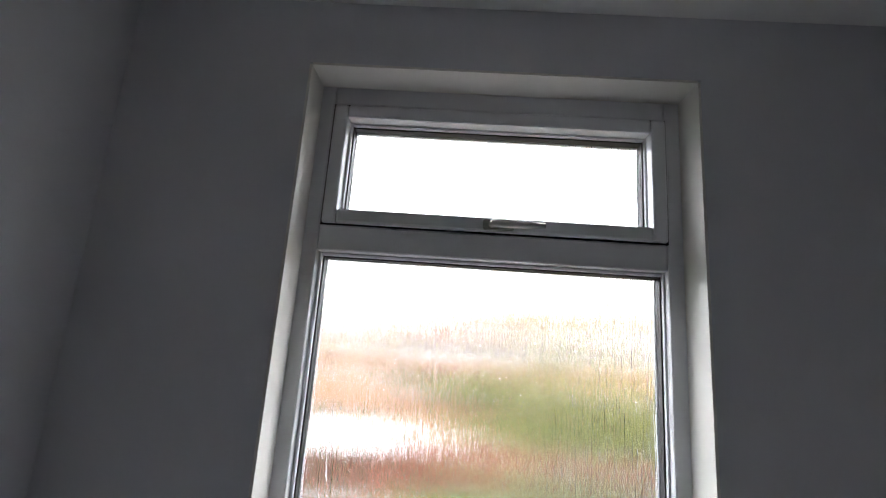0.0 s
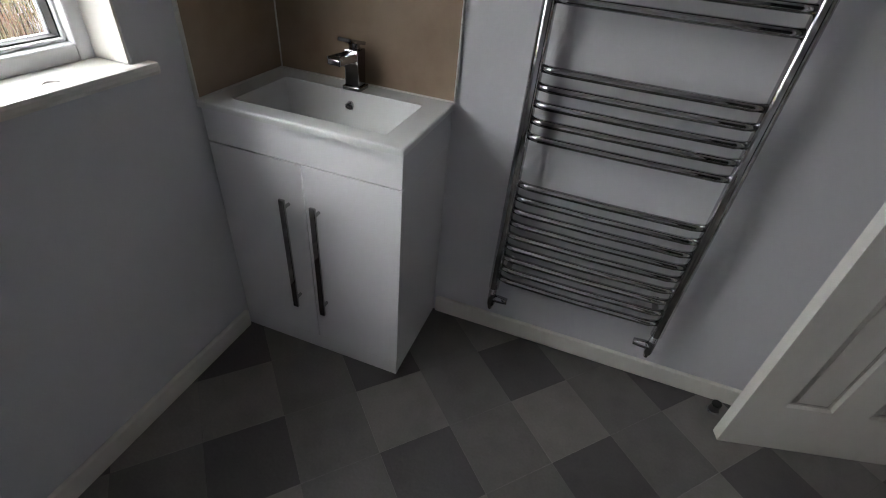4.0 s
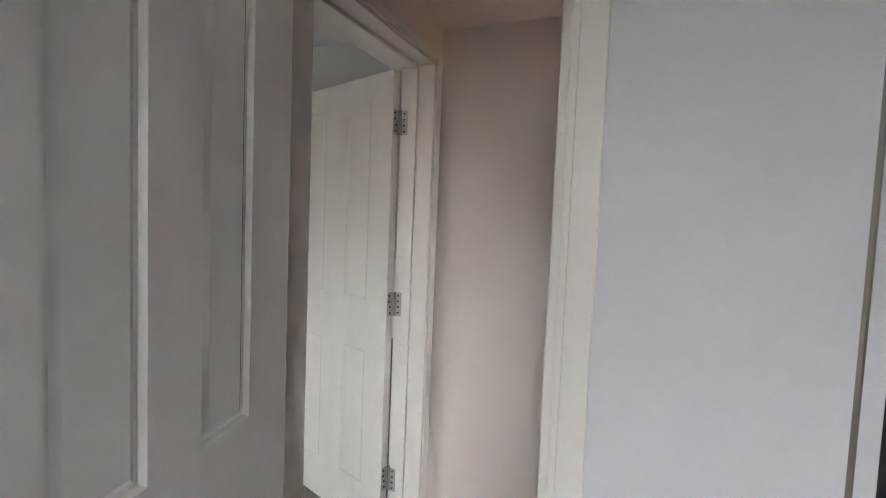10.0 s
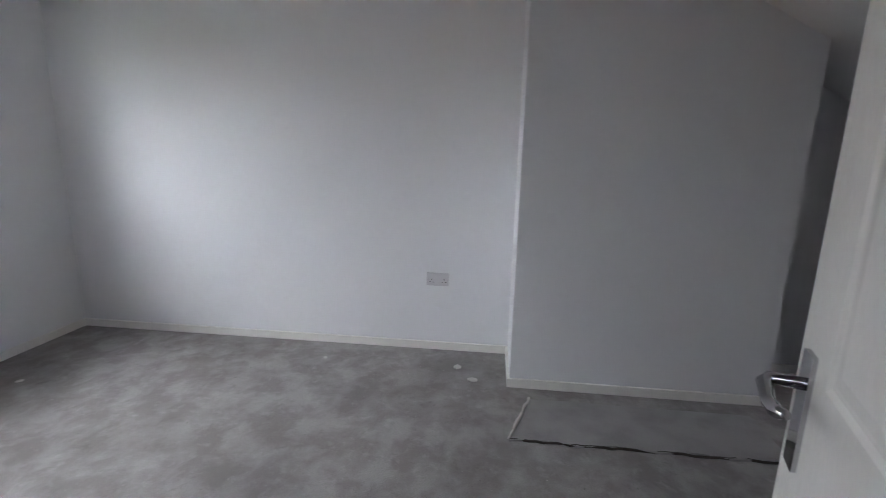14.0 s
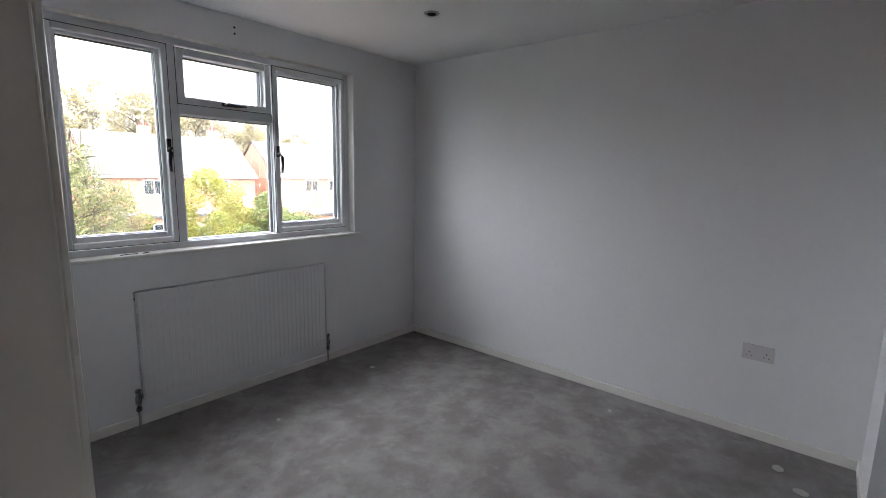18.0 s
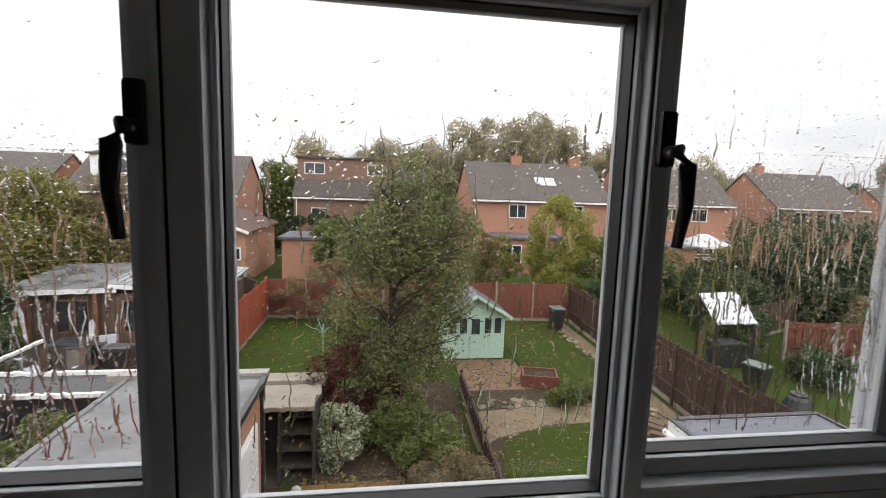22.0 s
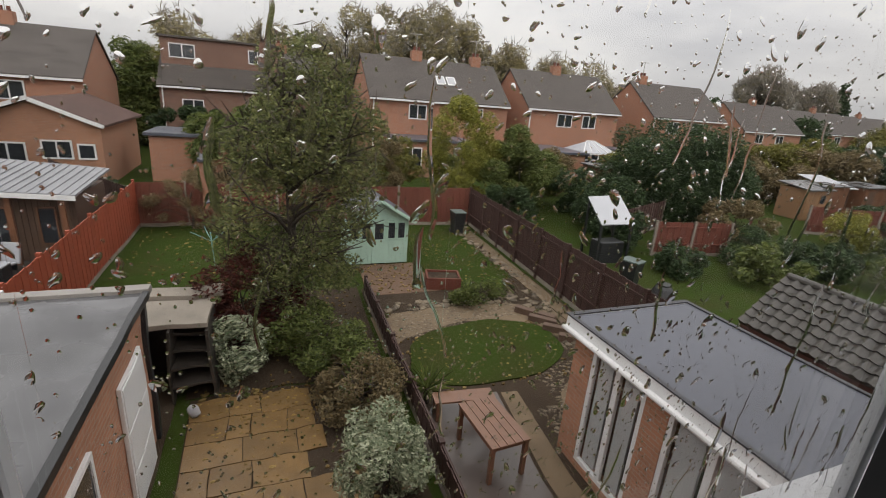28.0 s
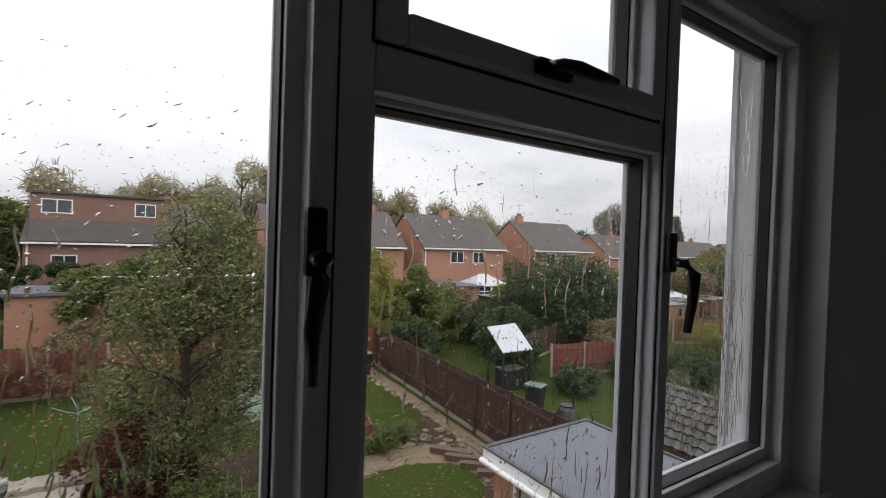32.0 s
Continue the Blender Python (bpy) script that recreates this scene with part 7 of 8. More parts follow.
for x, y, r, h, m, text in ((76.5, 47, 3.2, 6.5, L_DARK, "dark conifer between the distant houses"), (95, 47, 4.0, 6.0, L_WILLOW, "pale trees in front of the distant houses"), (113, 48, 4.0, 7.0, L_DARK, "dark trees between the distant houses"),
                            (85, 36, 4.5, 4.6, L_AUTUMN, "brown trees across the far gardens"), (97, 28, 5.0, 5.0, L_DARK, "dark hedge trees across the far gardens"), (120, 30, 6.0, 6.0, L_AUTUMN, "brown trees at the end of the gardens"),
                            (82, 22, 5.0, 4.2, L_WILLOW, "pale scrub at the end of the gardens"), (70, 24, 4.0, 3.6, L_DARK, "dark bushes at the end of the gardens"), (150, 58, 9.0, 9.5, L_AUTUMN, "distant bare-topped trees beyond the houses")):
    shrub(text, x, y, r, r * 0.7, h, 5000, 0.26, m, int(x), k=r * 0.38)
GROWTH = (("dark mixed bushes between the far gardens", L_DARK), ("straggling olive bushes in the far gardens", L_TREE), ("brown faded bushes in the far gardens", L_AUTUMN), ("pale green scrub in the far gardens", L_WILLOW))
rng = random.Random(31)
for x, y, r, h, kind in ((16.5, 24, 2.0, 3.4, 1), (19.5, 28, 2.2, 3.2, 2), (18.2, 22.5, 1.6, 2.6, 0), (26.5, 27.5, 2.4, 3.0, 3), (29.5, 29, 2.0, 3.2, 1), (33.5, 27.5, 2.6, 3.6, 0), (36.5, 25, 2.2, 3.0, 2),
                         (40.5, 27, 3.0, 4.2, 3), (47, 28.5, 3.0, 4.0, 3), (53, 30, 3.2, 4.2, 1), (60, 30, 3.4, 4.0, 0), (68, 32, 3.6, 4.2, 3), (35, 15.5, 1.6, 1.6, 0), (40, 15.5, 2.2, 1.9, 0), (46, 17, 3.0, 2.4, 2), (54, 18, 3.4, 3.0, 0), (24, 16.2, 1.6, 1.8, 2),
                         (19.2, 10.8, 1.4, 1.2, 1), (22.3, 10.8, 1.5, 1.3, 0), (31.5, 11.5, 2.4, 1.5, 1), (36, 10, 2.6, 1.7, 0), (16.2, 12.4, 0.9, 1.1, 0), (15.8, 15.8, 1.2, 2.0, 0), (12.6, 19.6, 1.2, 2.0, 0), (8.5, 26.5, 1.8, 3.2, 3), (6.0, 28.5, 1.8, 3.6, 2), (2.6, 25.5, 1.6, 2.6, 1), (-0.6, 25.5, 1.2, 2.0, 2), (-6.2, 23.6, 1.4, 2.0, 0), (13.5, 28.5, 1.8, 3.0, 1), (24.5, 23.5, 1.8, 2.4, 1),
                         (-36, 24, 4.0, 4.2, 3), (-43, 26, 4.0, 4.0, 0), (-33, 15, 4.0, 3.6, 0), (-21, 11.5, 3.0, 3.4, 0), (-18.5, 7.5, 2.8, 2.6, 0)):
    shrub(GROWTH[kind][0], x, y, r, r * 0.8, h, int(1500 + 900 * r * r), 0.07 + 0.0022 * max(abs(x), y), GROWTH[kind][1], rng.randrange(999))
sp = thing("spiky_yucca", (0, 0, 0), "spiky green yucca at the lawn's edge", "plant")
bm = bmesh.new()
rng = random.Random(3)
for k in range(46):
    a, e, l = rng.uniform(0, 6.28), rng.uniform(0.15, 1.3), rng.uniform(0.4, 0.75)
    p0, d = Vector((4.3, 7.35, G + 0.3)), Vector((math.cos(a) * math.cos(e), math.sin(a) * math.cos(e), math.sin(e)))
    s = d.cross(Vector((0, 0, 1))).normalized() * 0.022
    v = [bm.verts.new(q) for q in (p0 - s, p0 + s, p0 + d * l * 0.6 + s * 0.8, p0 + d * l + Vector((0, 0, -0.08)), p0 + d * l * 0.6 - s * 0.8)]
    bm.faces.new(v)
part("blades", bm, L_TREE, sp)
part("stem", tube([(4.3, 7.35, G), (4.3, 7.35, G + 0.35)], 0.07, 8), M_BARK, sp)

cord = thing("cordyline", (17.0, 13.3, G), "dark red spiky cordyline by the neighbour's fence", "plant")
part("stem", tube([(0, 0, 0), (0, 0, 0.55)], [0.08, 0.06], 8), M_BARK, cord)
bm = bmesh.new()
rng = random.Random(31)
for k in range(70):
    a, up, ln = rng.uniform(0, 6.28), rng.uniform(0.15, 1.3), rng.uniform(0.6, 0.95)
    d = Vector((math.cos(a) * math.cos(up), math.sin(a) * math.cos(up), math.sin(up)))
    side = Vector((-math.sin(a), math.cos(a), 0)) * 0.03
    o = Vector((0, 0, 0.5))
    v = [bm.verts.new(o - side * 0.6), bm.verts.new(o + side * 0.6), bm.verts.new(o + d * ln * 0.55 + side), bm.verts.new(o + d * ln - Vector((0, 0, 0.16 * math.cos(up)))), bm.verts.new(o + d * ln * 0.55 - side)]
    bm.faces.new(v)
part("blades", bm, L_RED, cord)
tram = thing("trampoline", (-13.2, 23.6, G), "round trampoline with a dark safety net and pale rim", "trampoline")
ring = [(1.5 * math.cos(k * math.pi / 10), 1.5 * math.sin(k * math.pi / 10)) for k in range(21)]
part("mat", tube([(0, 0, 0.78), (0, 0, 0.80)], 1.42, 24), M_BLACKPL, tram)
part("rim", tube([(x, y, 0.82) for x, y in ring], 0.07, 8), M_WHITE, tram, "pale padded rim")
part("net_rail", tube([(x, y, 2.35) for x, y in ring], 0.03, 6), M_WHITE, tram, "pale top rail")
for k in range(0, 20, 4):
    part("pole", tube([(ring[k][0], ring[k][1], 0), (ring[k][0], ring[k][1], 2.35)], 0.03, 6), M_BLACKPL, tram)
for k in range(20):
    part("net_panel", roof_sheet(((*ring[k], 2.33), (*ring[k + 1], 2.33), (*ring[k + 1], 0.86), (*ring[k], 0.86)), 0.01), M_BLACKPL, tram)
dish = thing("satellite_dish", (-11.95, 28.7, -2.0), "grey satellite dish on the annexe wall", "satellite dish")
part("bracket", tube([(0.1, 0.3, 0), (0.0, 0.0, 0.0)], 0.025, 6), M_STEEL, dish)
part("reflector", tube([(0, 0, 0), (-0.05, -0.12, 0.04)], [0.16, 0.36], 18), M_TARP, dish)
part("arm", tube([(0, -0.02, -0.3), (-0.12, -0.42, -0.1)], 0.015, 6), M_STEEL, dish)

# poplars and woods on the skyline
# rain haze is put into these pale leaf and twig colours
L_HAZE = leaf_material("haze_tinted_woodland_leaves", (0.25, 0.215, 0.11), (0.46, 0.40, 0.21))
L_HAZETWIG = leaf_material("haze_tinted_bare_twigs", (0.26, 0.24, 0.20), (0.40, 0.36, 0.31))
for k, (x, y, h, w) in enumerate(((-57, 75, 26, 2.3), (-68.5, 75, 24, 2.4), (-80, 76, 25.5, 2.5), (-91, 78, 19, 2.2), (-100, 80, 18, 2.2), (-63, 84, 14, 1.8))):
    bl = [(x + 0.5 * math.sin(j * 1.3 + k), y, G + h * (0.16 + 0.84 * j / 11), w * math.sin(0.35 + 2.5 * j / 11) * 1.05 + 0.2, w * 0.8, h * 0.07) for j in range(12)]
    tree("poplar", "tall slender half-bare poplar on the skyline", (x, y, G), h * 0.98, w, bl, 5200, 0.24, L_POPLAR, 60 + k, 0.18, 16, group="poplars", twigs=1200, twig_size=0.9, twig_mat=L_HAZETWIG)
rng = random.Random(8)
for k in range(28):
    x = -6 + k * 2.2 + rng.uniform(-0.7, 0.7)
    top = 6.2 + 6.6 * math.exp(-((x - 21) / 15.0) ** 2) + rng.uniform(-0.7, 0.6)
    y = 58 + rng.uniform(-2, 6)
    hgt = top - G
    tree("woodland_tree", "bare-topped autumn tree behind the houses, haze put into its colour", (x, y, G), hgt * 0.93, 3.6,
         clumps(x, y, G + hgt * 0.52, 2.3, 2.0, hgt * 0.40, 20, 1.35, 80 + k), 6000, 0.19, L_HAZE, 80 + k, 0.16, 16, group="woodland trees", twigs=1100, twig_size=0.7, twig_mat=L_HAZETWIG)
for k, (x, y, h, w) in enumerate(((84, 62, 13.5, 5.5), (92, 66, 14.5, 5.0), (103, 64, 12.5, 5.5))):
    tree("bare_tree", "large bare tree behind the far houses, twigs paled for haze", (x, y, G), h, w, clumps(x, y, G + h * 0.66, w * 0.75, 3.5, h * 0.30, 16, 1.8, 200 + k), 1500, 0.3, L_HAZE, 200 + k, 0.25, 26, group="bare trees", twigs=6000, twig_size=0.9, twig_mat=L_HAZETWIG)
tree("conifer", "dark green conifer on the skyline", (114, 66, G), 13.5, 3.0, [(114, 66, G + 3 + 1.05 * j, 3.9 * (1 - j / 11.5) + 0.4, 3.0 * (1 - j / 11.5) + 0.4, 1.1) for j in range(11)], 7000, 0.35, L_DARK, 207, 0.3, 10)
for k in range(9):
    x = 62 + k * 7
    tree("distant_tree", "hazy distant tree on the skyline", (x, 70 + k * 2, G), 9 + (k % 3), 4.0, clumps(x, 70 + k * 2, G + 6.0, 3.2, 3, 3.5, 9, 1.8, 120 + k), 1200, 0.5, L_DARK if k % 2 else L_AUTUMN, 120 + k, 0.3, 8, group="distant trees")
for k in range(10):
    x = -20 - k * 9
    tree("distant_tree", "hazy distant tree on the skyline", (x, 62, G), 8, 4.0, clumps(x, 62, G + 5.2, 4.0, 3, 2.6, 9, 1.8, 140 + k), 1000, 0.5, L_DARK if k % 2 else L_WILLOW, 140 + k, 0.3, 6, group="distant trees")
# low green rise that closes the horizon
bm = bmesh.new()
ring = []
for k in range(97):
    a = math.pi * (k / 96) * 1.4 - 0.2 * math.pi
    x, y = 330 * math.cos(a), 330 * math.sin(a)
    ring.append((bm.verts.new((x, y, G - 1)), bm.verts.new((x, y, 2.2 + 2.4 * noise.noise((k * 0.23, 1.0, 0.0)))), bm.verts.new((x * 1.2, y * 1.2, G - 1))))
for p, q in zip(ring, ring[1:]):
    bm.faces.new((p[0], q[0], q[1], p[1]))
    bm.faces.new((p[1], q[1], q[2], p[2]))
setting("backdrop", bm, material("distant_trees", (0.05, 0.06, 0.045), 0.9, grain=0.6, grain_size=0.3, stain=0.5, stain_size=0.05), "distant low line of trees", "backdrop")

# ---- rain on the outside of the panes ----
M_WATER = bpy.data.materials.new("rain_water")
M_WATER.use_nodes = True
wnn = M_WATER.node_tree.nodes
wnn.remove(wnn["Principled BSDF"])
wg = wnn.new("ShaderNodeBsdfRefraction")
wg.inputs["IOR"].default_value, wg.inputs["Roughness"].default_value = 1.38, 0.0
M_WATER.node_tree.links.new(wg.outputs["BSDF"], wnn["Material Output"].inputs["Surface"])


def raindrops(x0, x1, z0, z1, y, small, large, runs, seed, broad=1.0):
    """Flattened beads, slanted drops and smooth crooked runs of water standing on a pane."""
    rng = np.random.default_rng(seed)
    V, F = [], []

    def bead(cx, cz, rx, rz, lean=0.0, tall=0.4):
        b = len(V)
        n = 12
        V.append((cx, y + rx * tall, cz))
        ph, ph2 = float(rng.uniform(0, 6.28)), float(rng.uniform(0, 6.28))
        for lev, k in ((0.4, 0.86), (0.75, 0.5), (1.0, 0.0)):
            for i in range(n):
                a = 2 * math.pi * i / n
                w = 1.0 + 0.16 * math.sin(2 * a + ph) + 0.10 * math.sin(3 * a + ph2)
                V.append((cx + rx * lev * w * math.cos(a) + lean * rz * lev * math.sin(a), y + rx * tall * k, cz + rz * lev * w * math.sin(a)))
        for i in range(n):
            j = (i + 1) % n
            F.append((b, b + 1 + i, b + 1 + j))
            for q in (0, 1):
                F.append((b + 1 + q * n + i, b + 1 + (q + 1) * n + i, b + 1 + (q + 1) * n + j, b + 1 + q * n + j))

    def speck(cx, cz, s):
        b = len(V)
        V.append((cx, y + s * 0.4, cz))
        for i in range(6):
            a = 1.047 * i
            V.append((cx + s * math.cos(a), y, cz + 1.25 * s * math.sin(a)))
        for i in range(6):
            F.append((b, b + 1 + i, b + 1 + (i + 1) % 6))

    def ribbon(x, z, length, width):
        k = max(6, int(length / 0.005))
        b, n = len(V), 9
        drift, tall = float(rng.normal(0, 0.0004)), float(rng.uniform(0.06, 0.14))
        used = 0
        for i in range(k + 1):
            u = i / k
            drift = drift * 0.72 + float(rng.normal(0, 0.0008))
            x += drift
            zz = z - length * u
            if zz < z0:
                break
            w = width * (0.8 + 0.2 * u) * min(1.0, 0.3 + 9 * u) * float(rng.uniform(0.88, 1.12))
            for q in range(n):
                a = 2 * q / (n - 1) - 1
                V.append((x + w * a, y + w * tall * (1 + math.cos(math.pi * a)), zz))
            used += 1
        for i in range(used - 1):
            for q in range(n - 1):
                F.append((b + i * n + q, b + (i + 1) * n + q, b + (i + 1) * n + q + 1, b + i * n + q + 1))
        if used > 2:
            bead(x, max(zz, z0 + 0.004), width * 1.15, width * 1.8, 0.0, 0.22)

    # drops gather in patches
    px, pz = rng.uniform(x0, x1, 9), rng.uniform(z0, z1, 9)
    for k in range(small + large):
        big = k >= small
        s = float(rng.uniform(0.0010, 0.0030)) * broad if big else min(max(float(rng.lognormal(-7.05, 0.5)), 0.0004), 0.0016)
        if rng.random() < 0.55:
            g = int(rng.integers(0, 9))
            cx, cz = float(rng.normal(px[g], 0.07)), float(rng.normal(pz[g], 0.09))
            cx, cz = min(max(cx, x0 + 0.003), x1 - 0.003), min(max(cz, z0 + 0.004), z1 - 0.004)
        else:
            cx, cz = float(rng.uniform(x0 + 0.003, x1 - 0.003)), float(rng.uniform(z0 + 0.004, z1 - 0.004))
        bead(cx, cz, s, s * float(rng.uniform(0.8, 1.8)), float(rng.normal(0.15, 0.45)), float(rng.uniform(0.3, 0.6)))
    for _ in range(small * 3):
        speck(float(rng.uniform(x0 + 0.003, x1 - 0.003)), float(rng.uniform(z0 + 0.004, z1 - 0.004)), float(rng.uniform(0.0003, 0.0008)))
    for _ in range(runs):
        ribbon(float(rng.uniform(x0 + 0.01, x1 - 0.01)), float(z0 + (z1 - z0) * rng.uniform(0.12, 0.95)), float(rng.uniform(0.015, 0.075)), float(rng.choice((0.0007, 0.0011, 0.0016, 0.0024))) * broad)
    me = bpy.data.meshes.new("raindrops")
    me.from_pydata(V, [], F)
    me.materials.append(M_WATER)
    for p in me.polygons:
        p.use_smooth = True
    o = tagged(new("raindrops", me), "raindrops and crooked runs of water on the glass", "raindrops", kind="stuff")
    o.visible_shadow = False
    return o


PY, PYB = FY + 0.0606, FYB + 0.0606


def water_film(x0, x1, z0, z1, y, patches, steep, seed):
    """A thin sheet of water running down a pane: flat on the glass, rippled outside where it runs thick."""
    rng = np.random.default_rng(seed)
    nx, nz = int((x1 - x0) / 0.0018), int((z1 - z0) / 0.0045)
    gx, gz = np.meshgrid(np.linspace(x0, x1, nx), np.linspace(z0, z1, nz))
    h = np.zeros_like(gx)
    for _ in range(26):
        wl, wz = rng.uniform(0.007, 0.026), rng.uniform(0.03, 0.12)
        bend = 0.006 * np.sin(gz * rng.uniform(20, 60) + rng.uniform(0, 6.28))
        h += wl * np.sin(2 * np.pi * ((gx + bend) / wl + gz / wz) + rng.uniform(0, 6.28)) / (2 * np.pi * 5.1)
    cover = np.zeros_like(gx)
    for cx, cz, sx, sz in patches:
        cover = np.maximum(cover, np.exp(-(((gx - cx) / sx) ** 2 + ((gz - cz) / sz) ** 2) ** 2))
    # the film is uneven: broad quiet stretches between the rippled ones
    cover *= np.clip(0.55 + 0.9 * np.sin(gx * 61 + 2.2 * np.sin(gz * 9 + seed)) * np.sin(gz * 17 + 1.3 * np.sin(gx * 30)), 0.05, 1.2)
    rim = np.minimum(np.minimum(gx - x0, x1 - gx), np.minimum(gz - z0, z1 - gz))
    h *= steep * cover * np.clip(rim / 0.02, 0, 1)
    V = [(float(a), y + 0.0003 + float(c), float(b)) for a, b, c in zip(gx.ravel(), gz.ravel(), h.ravel())]
    F = [(j * nx + i, (j + 1) * nx + i, (j + 1) * nx + i + 1, j * nx + i + 1) for j in range(nz - 1) for i in range(nx - 1)]
    b = len(V)
    V += [(x0, y, z0), (x1, y, z0), (x1, y, z1), (x0, y, z1)]
    F.append((b, b + 1, b + 2, b + 3))
    me = bpy.data.meshes.new("water_film")
    me.from_pydata(V, [], F)
    me.materials.append(M_WATER)
    for p in me.polygons:
        p.use_smooth = True
    o = tagged(new("water_film", me), "thin rippled film of rainwater running down the glass", "water film", kind="stuff")
    o.visible_shadow = False
    return o


water_film(1.38, 1.52, 1.03, 1.40, PYB - 0.0004, ((1.44, 1.20, 0.06, 0.15),), 0.011, 21)
water_film(0.90, 1.20, 1.10, 1.45, PYB - 0.0004, ((1.05, 1.26, 0.14, 0.15),), 0.012, 22)
water_film(2.08, 2.40, 1.10, 1.45, PYB - 0.0004, ((2.24, 1.26, 0.15, 0.15),), 0.009, 23)
raindrops(1.376, 1.896, 1.013, 1.694, PYB, 2300, 330, 80, 1, 1.0)
raindrops(0.847, 1.237, 1.072, 2.016, PYB, 1100, 160, 26, 2)
raindrops(2.004, 2.422, 1.072, 2.016, PYB, 1600, 110, 90, 3, 0.8)
raindrops(0.847, 1.237, 1.072, 1.50, PYB, 1100, 160, 240, 6, 0.85)
raindrops(2.004, 2.422, 1.072, 1.54, PYB, 1400, 120, 380, 7, 0.75)
raindrops(1.411, 1.840, 1.830, 2.014, PYB, 60, 10, 2, 4, 0.7)
raindrops(-1.330, -0.574, 1.009, 1.680, PY, 700, 40, 20, 5, 0.8)

# ---- bathroom floor: squares laid as diamonds ----
floor_b = bpy.data.objects["floor_bath"]


def clip(poly, axis, value, keep_less):
    out = []
    for p, q in zip(poly, poly[1:] + poly[:1]):
        a, b = p[axis] - value, q[axis] - value
        if keep_less:
            a, b = -a, -b
        if a >= 0:
            out.append(p)
        if a * b < 0:
            t = a / (a - b)
            out.append(tuple(p[i] + t * (q[i] - p[i]) for i in range(2)))
    return out


S, ax, ay = 0.226, -0.624, -0.984
u, v = (math.cos(radians(46)), math.sin(radians(46))), (-math.sin(radians(46)), math.cos(radians(46)))
rng = random.Random(12)
for i in range(-12, 13):
    for k in range(-12, 13):
        c = [(ax + S * (a * u[0] + b * v[0]), ay + S * (a * u[1] + b * v[1])) for a, b in ((i + 0.0012, k + 0.0012), (i + 0.9988, k + 0.0012), (i + 0.9988, k + 0.9988), (i + 0.0012, k + 0.9988))]
        for axis, val, less in ((0, -1.80, False), (0, -0.014, True), (1, -2.205, False), (1, -0.014, True)):
            c = clip(c, axis, val, less)
            if len(c) < 3:
                break
        if len(c) < 3:
            continue
        bm = bmesh.new()
        top = [bm.verts.new((x, y, 0.0)) for x, y in c]
        low = [bm.verts.new((x, y, -0.006)) for x, y in c]
        bm.faces.new(top)
        for j in range(len(c)):
            bm.faces.new((top[j], top[(j + 1) % len(c)], low[(j + 1) % len(c)], low[j]))
        tone = (2 * i + k) % 4
        part("tile", bm, M_VINYL[(0, 1, 2, 1)[tone] if rng.random() < 0.8 else rng.choice((0, 1, 2))], floor_b)

# shower recess tiles
ws = bpy.data.objects["wall_shower"]
sme = mesh_of("tile", box((0, 0, 0), (0.496, 0.008, 0.246), 0.0015), M_SHOWERTILE)
for r in range(8):
    for k in range(2):
        o = new("tile", sme)
        o.parent = ws
        o.matrix_local = pose(-1.838 + k * 0.5, -2.999, 0.09 + r * 0.25)
    o = new("tile", sme)
    o.parent = ws
    o.matrix_local = pose(-0.901, -2.98, 0.09 + r * 0.25, 0, 0, 90)
    for k in range(2):
        o = new("tile", sme)
        o.parent = ws
        o.matrix_local = pose(-1.831, -2.98 + k * 0.42, 0.09 + r * 0.25, 0, 0, 90)

# patio slabs, laid in staggered rows of two sizes
pat = bpy.data.objects["patio"]
slab_mesh = {w: mesh_of("slab", box((0.008, 0.008, 0), (w - 0.008, 0.592, 0.03), 0.008), M_SLAB) for w in (0.45, 0.6, 0.9)}
rng = random.Random(17)
for r in range(9):
    x = 0.02
    while x < 1.9:
        w = rng.choice((0.45, 0.6, 0.6, 0.9))
        o = new("slab", slab_mesh[w])
        o.parent = pat
        o.matrix_local = pose(x, 3.0 + r * 0.6, G + 0.006 + rng.uniform(0, 0.006), rng.uniform(-0.5, 0.5), rng.uniform(-0.5, 0.5), 0)
        x += w


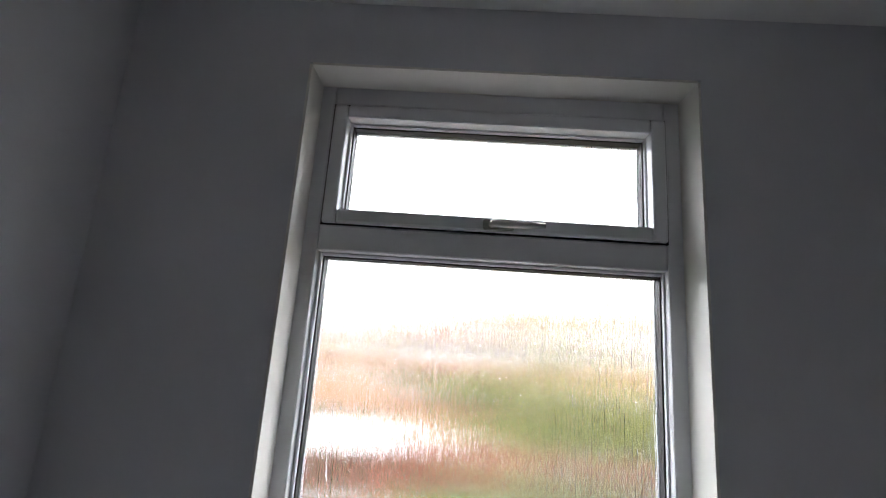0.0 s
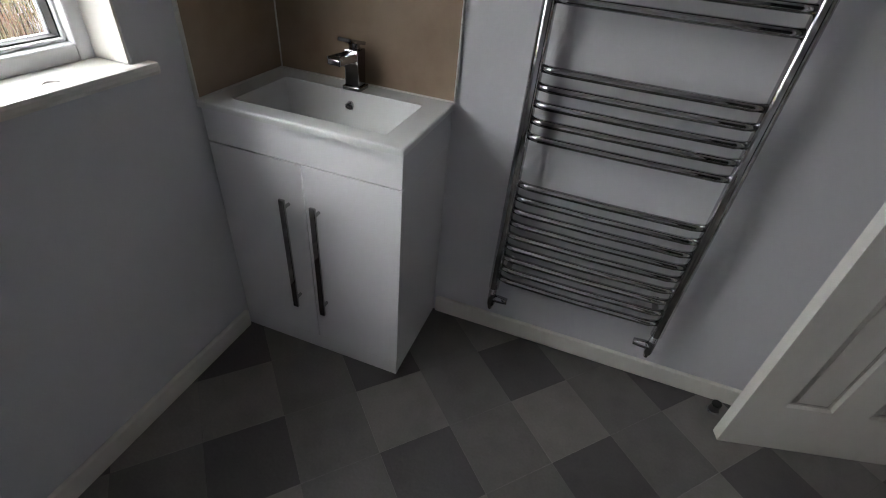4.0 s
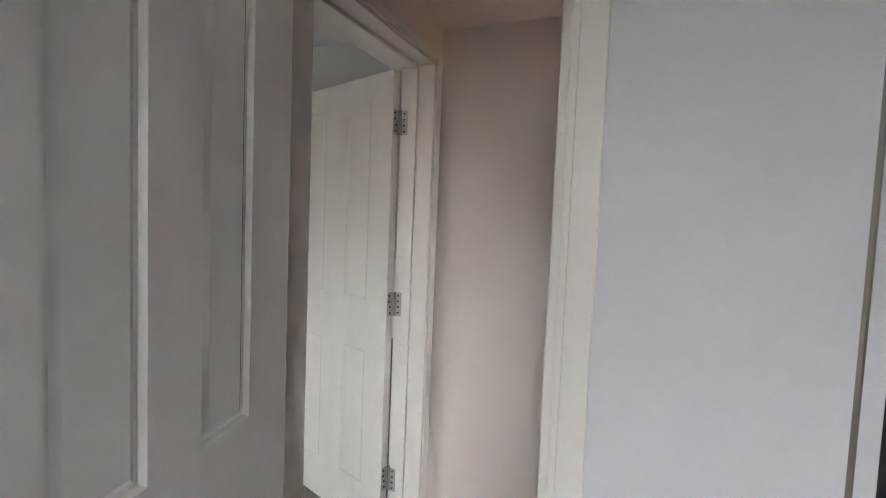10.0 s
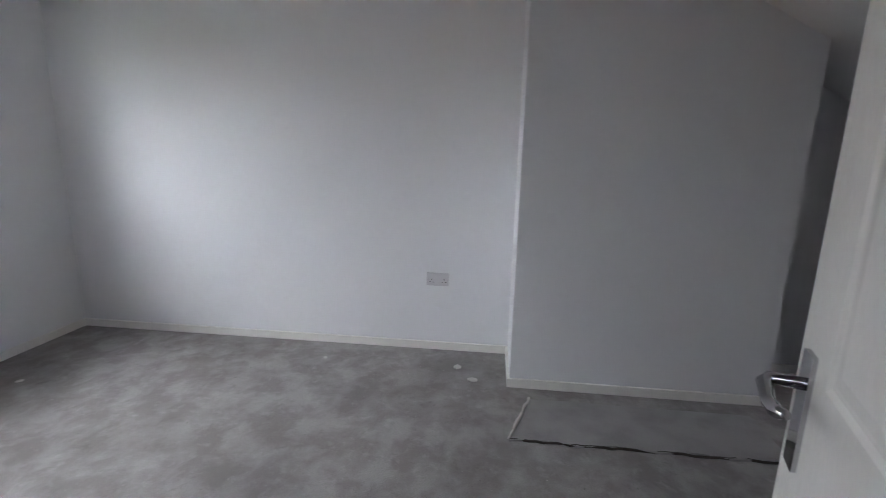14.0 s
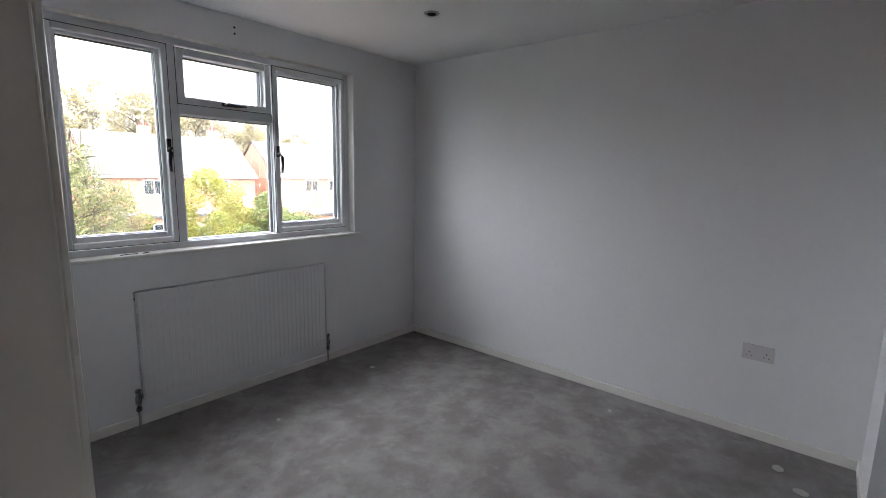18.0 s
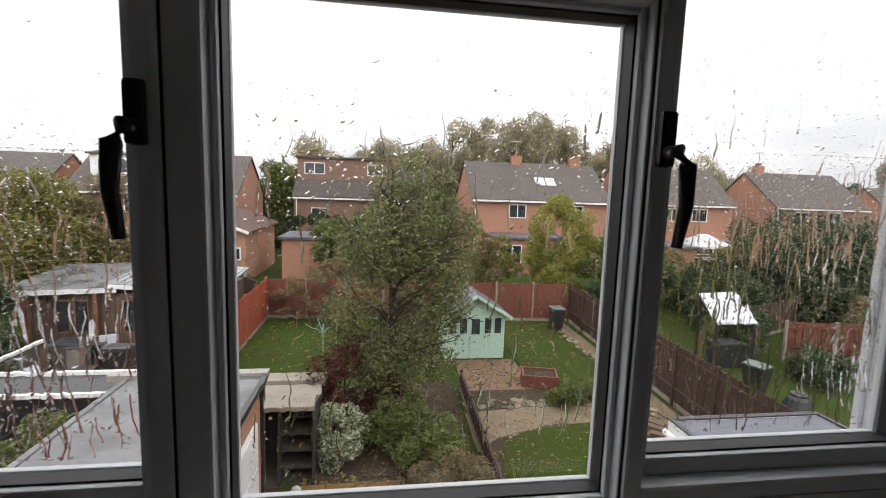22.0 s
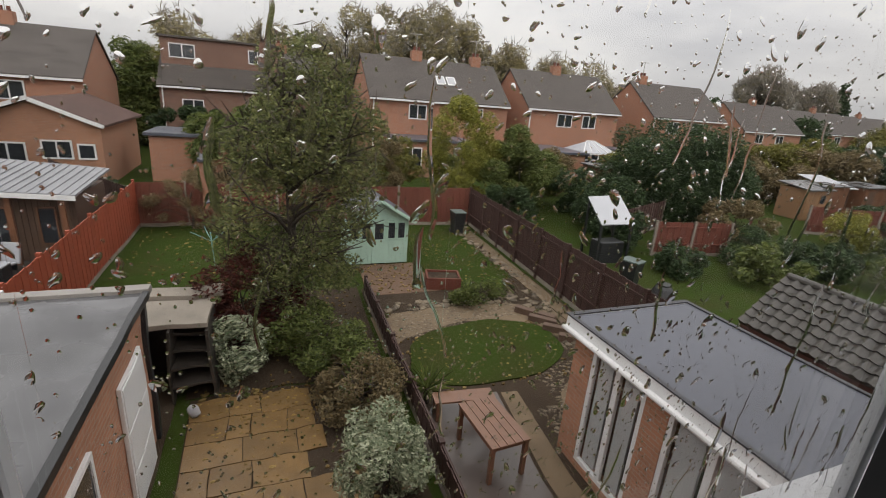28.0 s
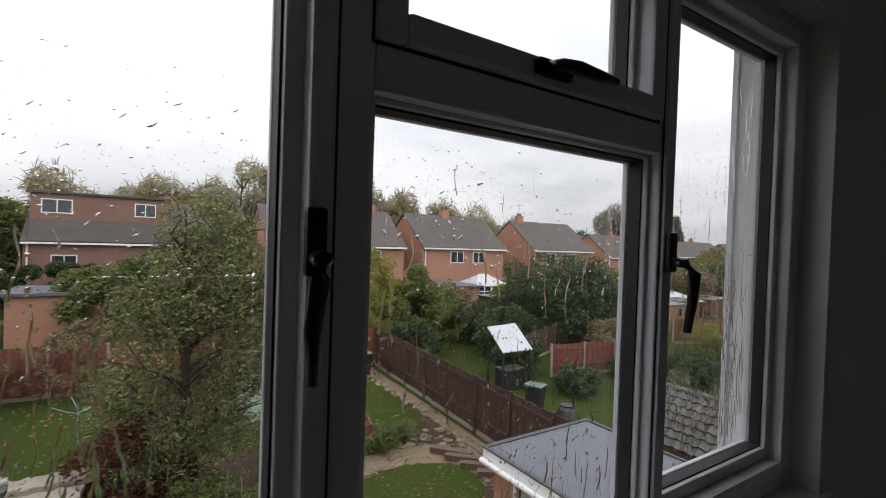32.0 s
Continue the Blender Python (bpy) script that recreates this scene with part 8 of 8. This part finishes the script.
def scatter(name, label, area, count, size, mat, seed, flat=0.35, z=G + 0.05):
    """Small stones or leaves strewn over rectangles (x0, y0, x1, y1)."""
    rng = np.random.default_rng(seed)
    V, F = [], []
    for _ in range(count):
        x0, y0, x1, y1 = area[int(rng.integers(0, len(area)))]
        cx, cy = rng.uniform(x0, x1), rng.uniform(y0, y1)
        s, a = size * rng.uniform(0.5, 1.5), rng.uniform(0, 6.28)
        b = len(V)
        V.append((cx, cy, z + s * flat))
        for k in range(6):
            q = s * rng.uniform(0.7, 1.2)
            V.append((cx + q * math.cos(a + k * 1.047), cy + 0.75 * q * math.sin(a + k * 1.047), z - 0.01 + s * flat * 0.4))
        F += [(b, b + 1 + k, b + 1 + (k + 1) % 6) for k in range(6)]
        for k in range(6):
            V.append((V[b + 1 + k][0], V[b + 1 + k][1], z - 0.05))
        F += [(b + 1 + k, b + 7 + k, b + 7 + (k + 1) % 6, b + 1 + (k + 1) % 6) for k in range(6)]
    me = bpy.data.meshes.new(name)
    me.from_pydata([tuple(float(c) for c in v) for v in V], [], F)
    me.materials.append(mat)
    return tagged(new(name, me), label, name.replace("_", " "), kind="stuff")


L_SPECK = leaf_material("carpet_specks", (0.03, 0.028, 0.026), (0.5, 0.48, 0.46))
scatter("carpet_specks", "tiny dark and pale specks of grit on the carpet", [(0.5, -3.0, 3.1, -0.2), (1.0, -4.3, 2.6, -2.6)], 260, 0.006, L_SPECK, 9, 0.3, z=0.002)
L_STONE = leaf_material("pale_stones", (0.09, 0.072, 0.054), (0.38, 0.31, 0.225))
L_LITTER = leaf_material("fallen_leaves_mixed", (0.10, 0.06, 0.02), (0.42, 0.30, 0.12))
scatter("gravel_stones", "pale and brown stones along the gravel path", [(4.2, 9.9, 6.4, 11.3), (6.2, 10.5, 8.4, 11.4), (8.4, 8.2, 9.5, 10.8), (7.0, 6.4, 8.6, 8.0), (6.4, 4.8, 7.2, 6.6)], 2600, 0.032, L_STONE, 3, z=G + 0.022)
scatter("edging_stones", "rough stones edging the garden bed", [(4.1, 11.4, 8.6, 11.9), (8.6, 7.4, 9.6, 12.2), (9.5, 12.0, 9.8, 19.0)], 260, 0.10, L_STONE, 4, 0.6, z=G + 0.03)
scatter("fallen_leaves", "fallen leaves scattered on the lawns", [(4.2, 7.4, 8.3, 10.1), (6.6, 12.6, 9.4, 19.5), (-3.1, 12.4, 1.4, 20.5), (4.3, 12.6, 6.5, 15.2)], 900, 0.035, L_LITTER, 5, 0.15, z=G + 0.05)
scatter("leaf_litter", "orange and brown leaf litter under the fruit tree", [(0.0, 8.0, 3.7, 13.2), (0.1, 7.3, 3.5, 8.7), (0.0, 3.2, 3.4, 8.0)], 800, 0.032, L_LITTER, 6, 0.15, z=G + 0.045)
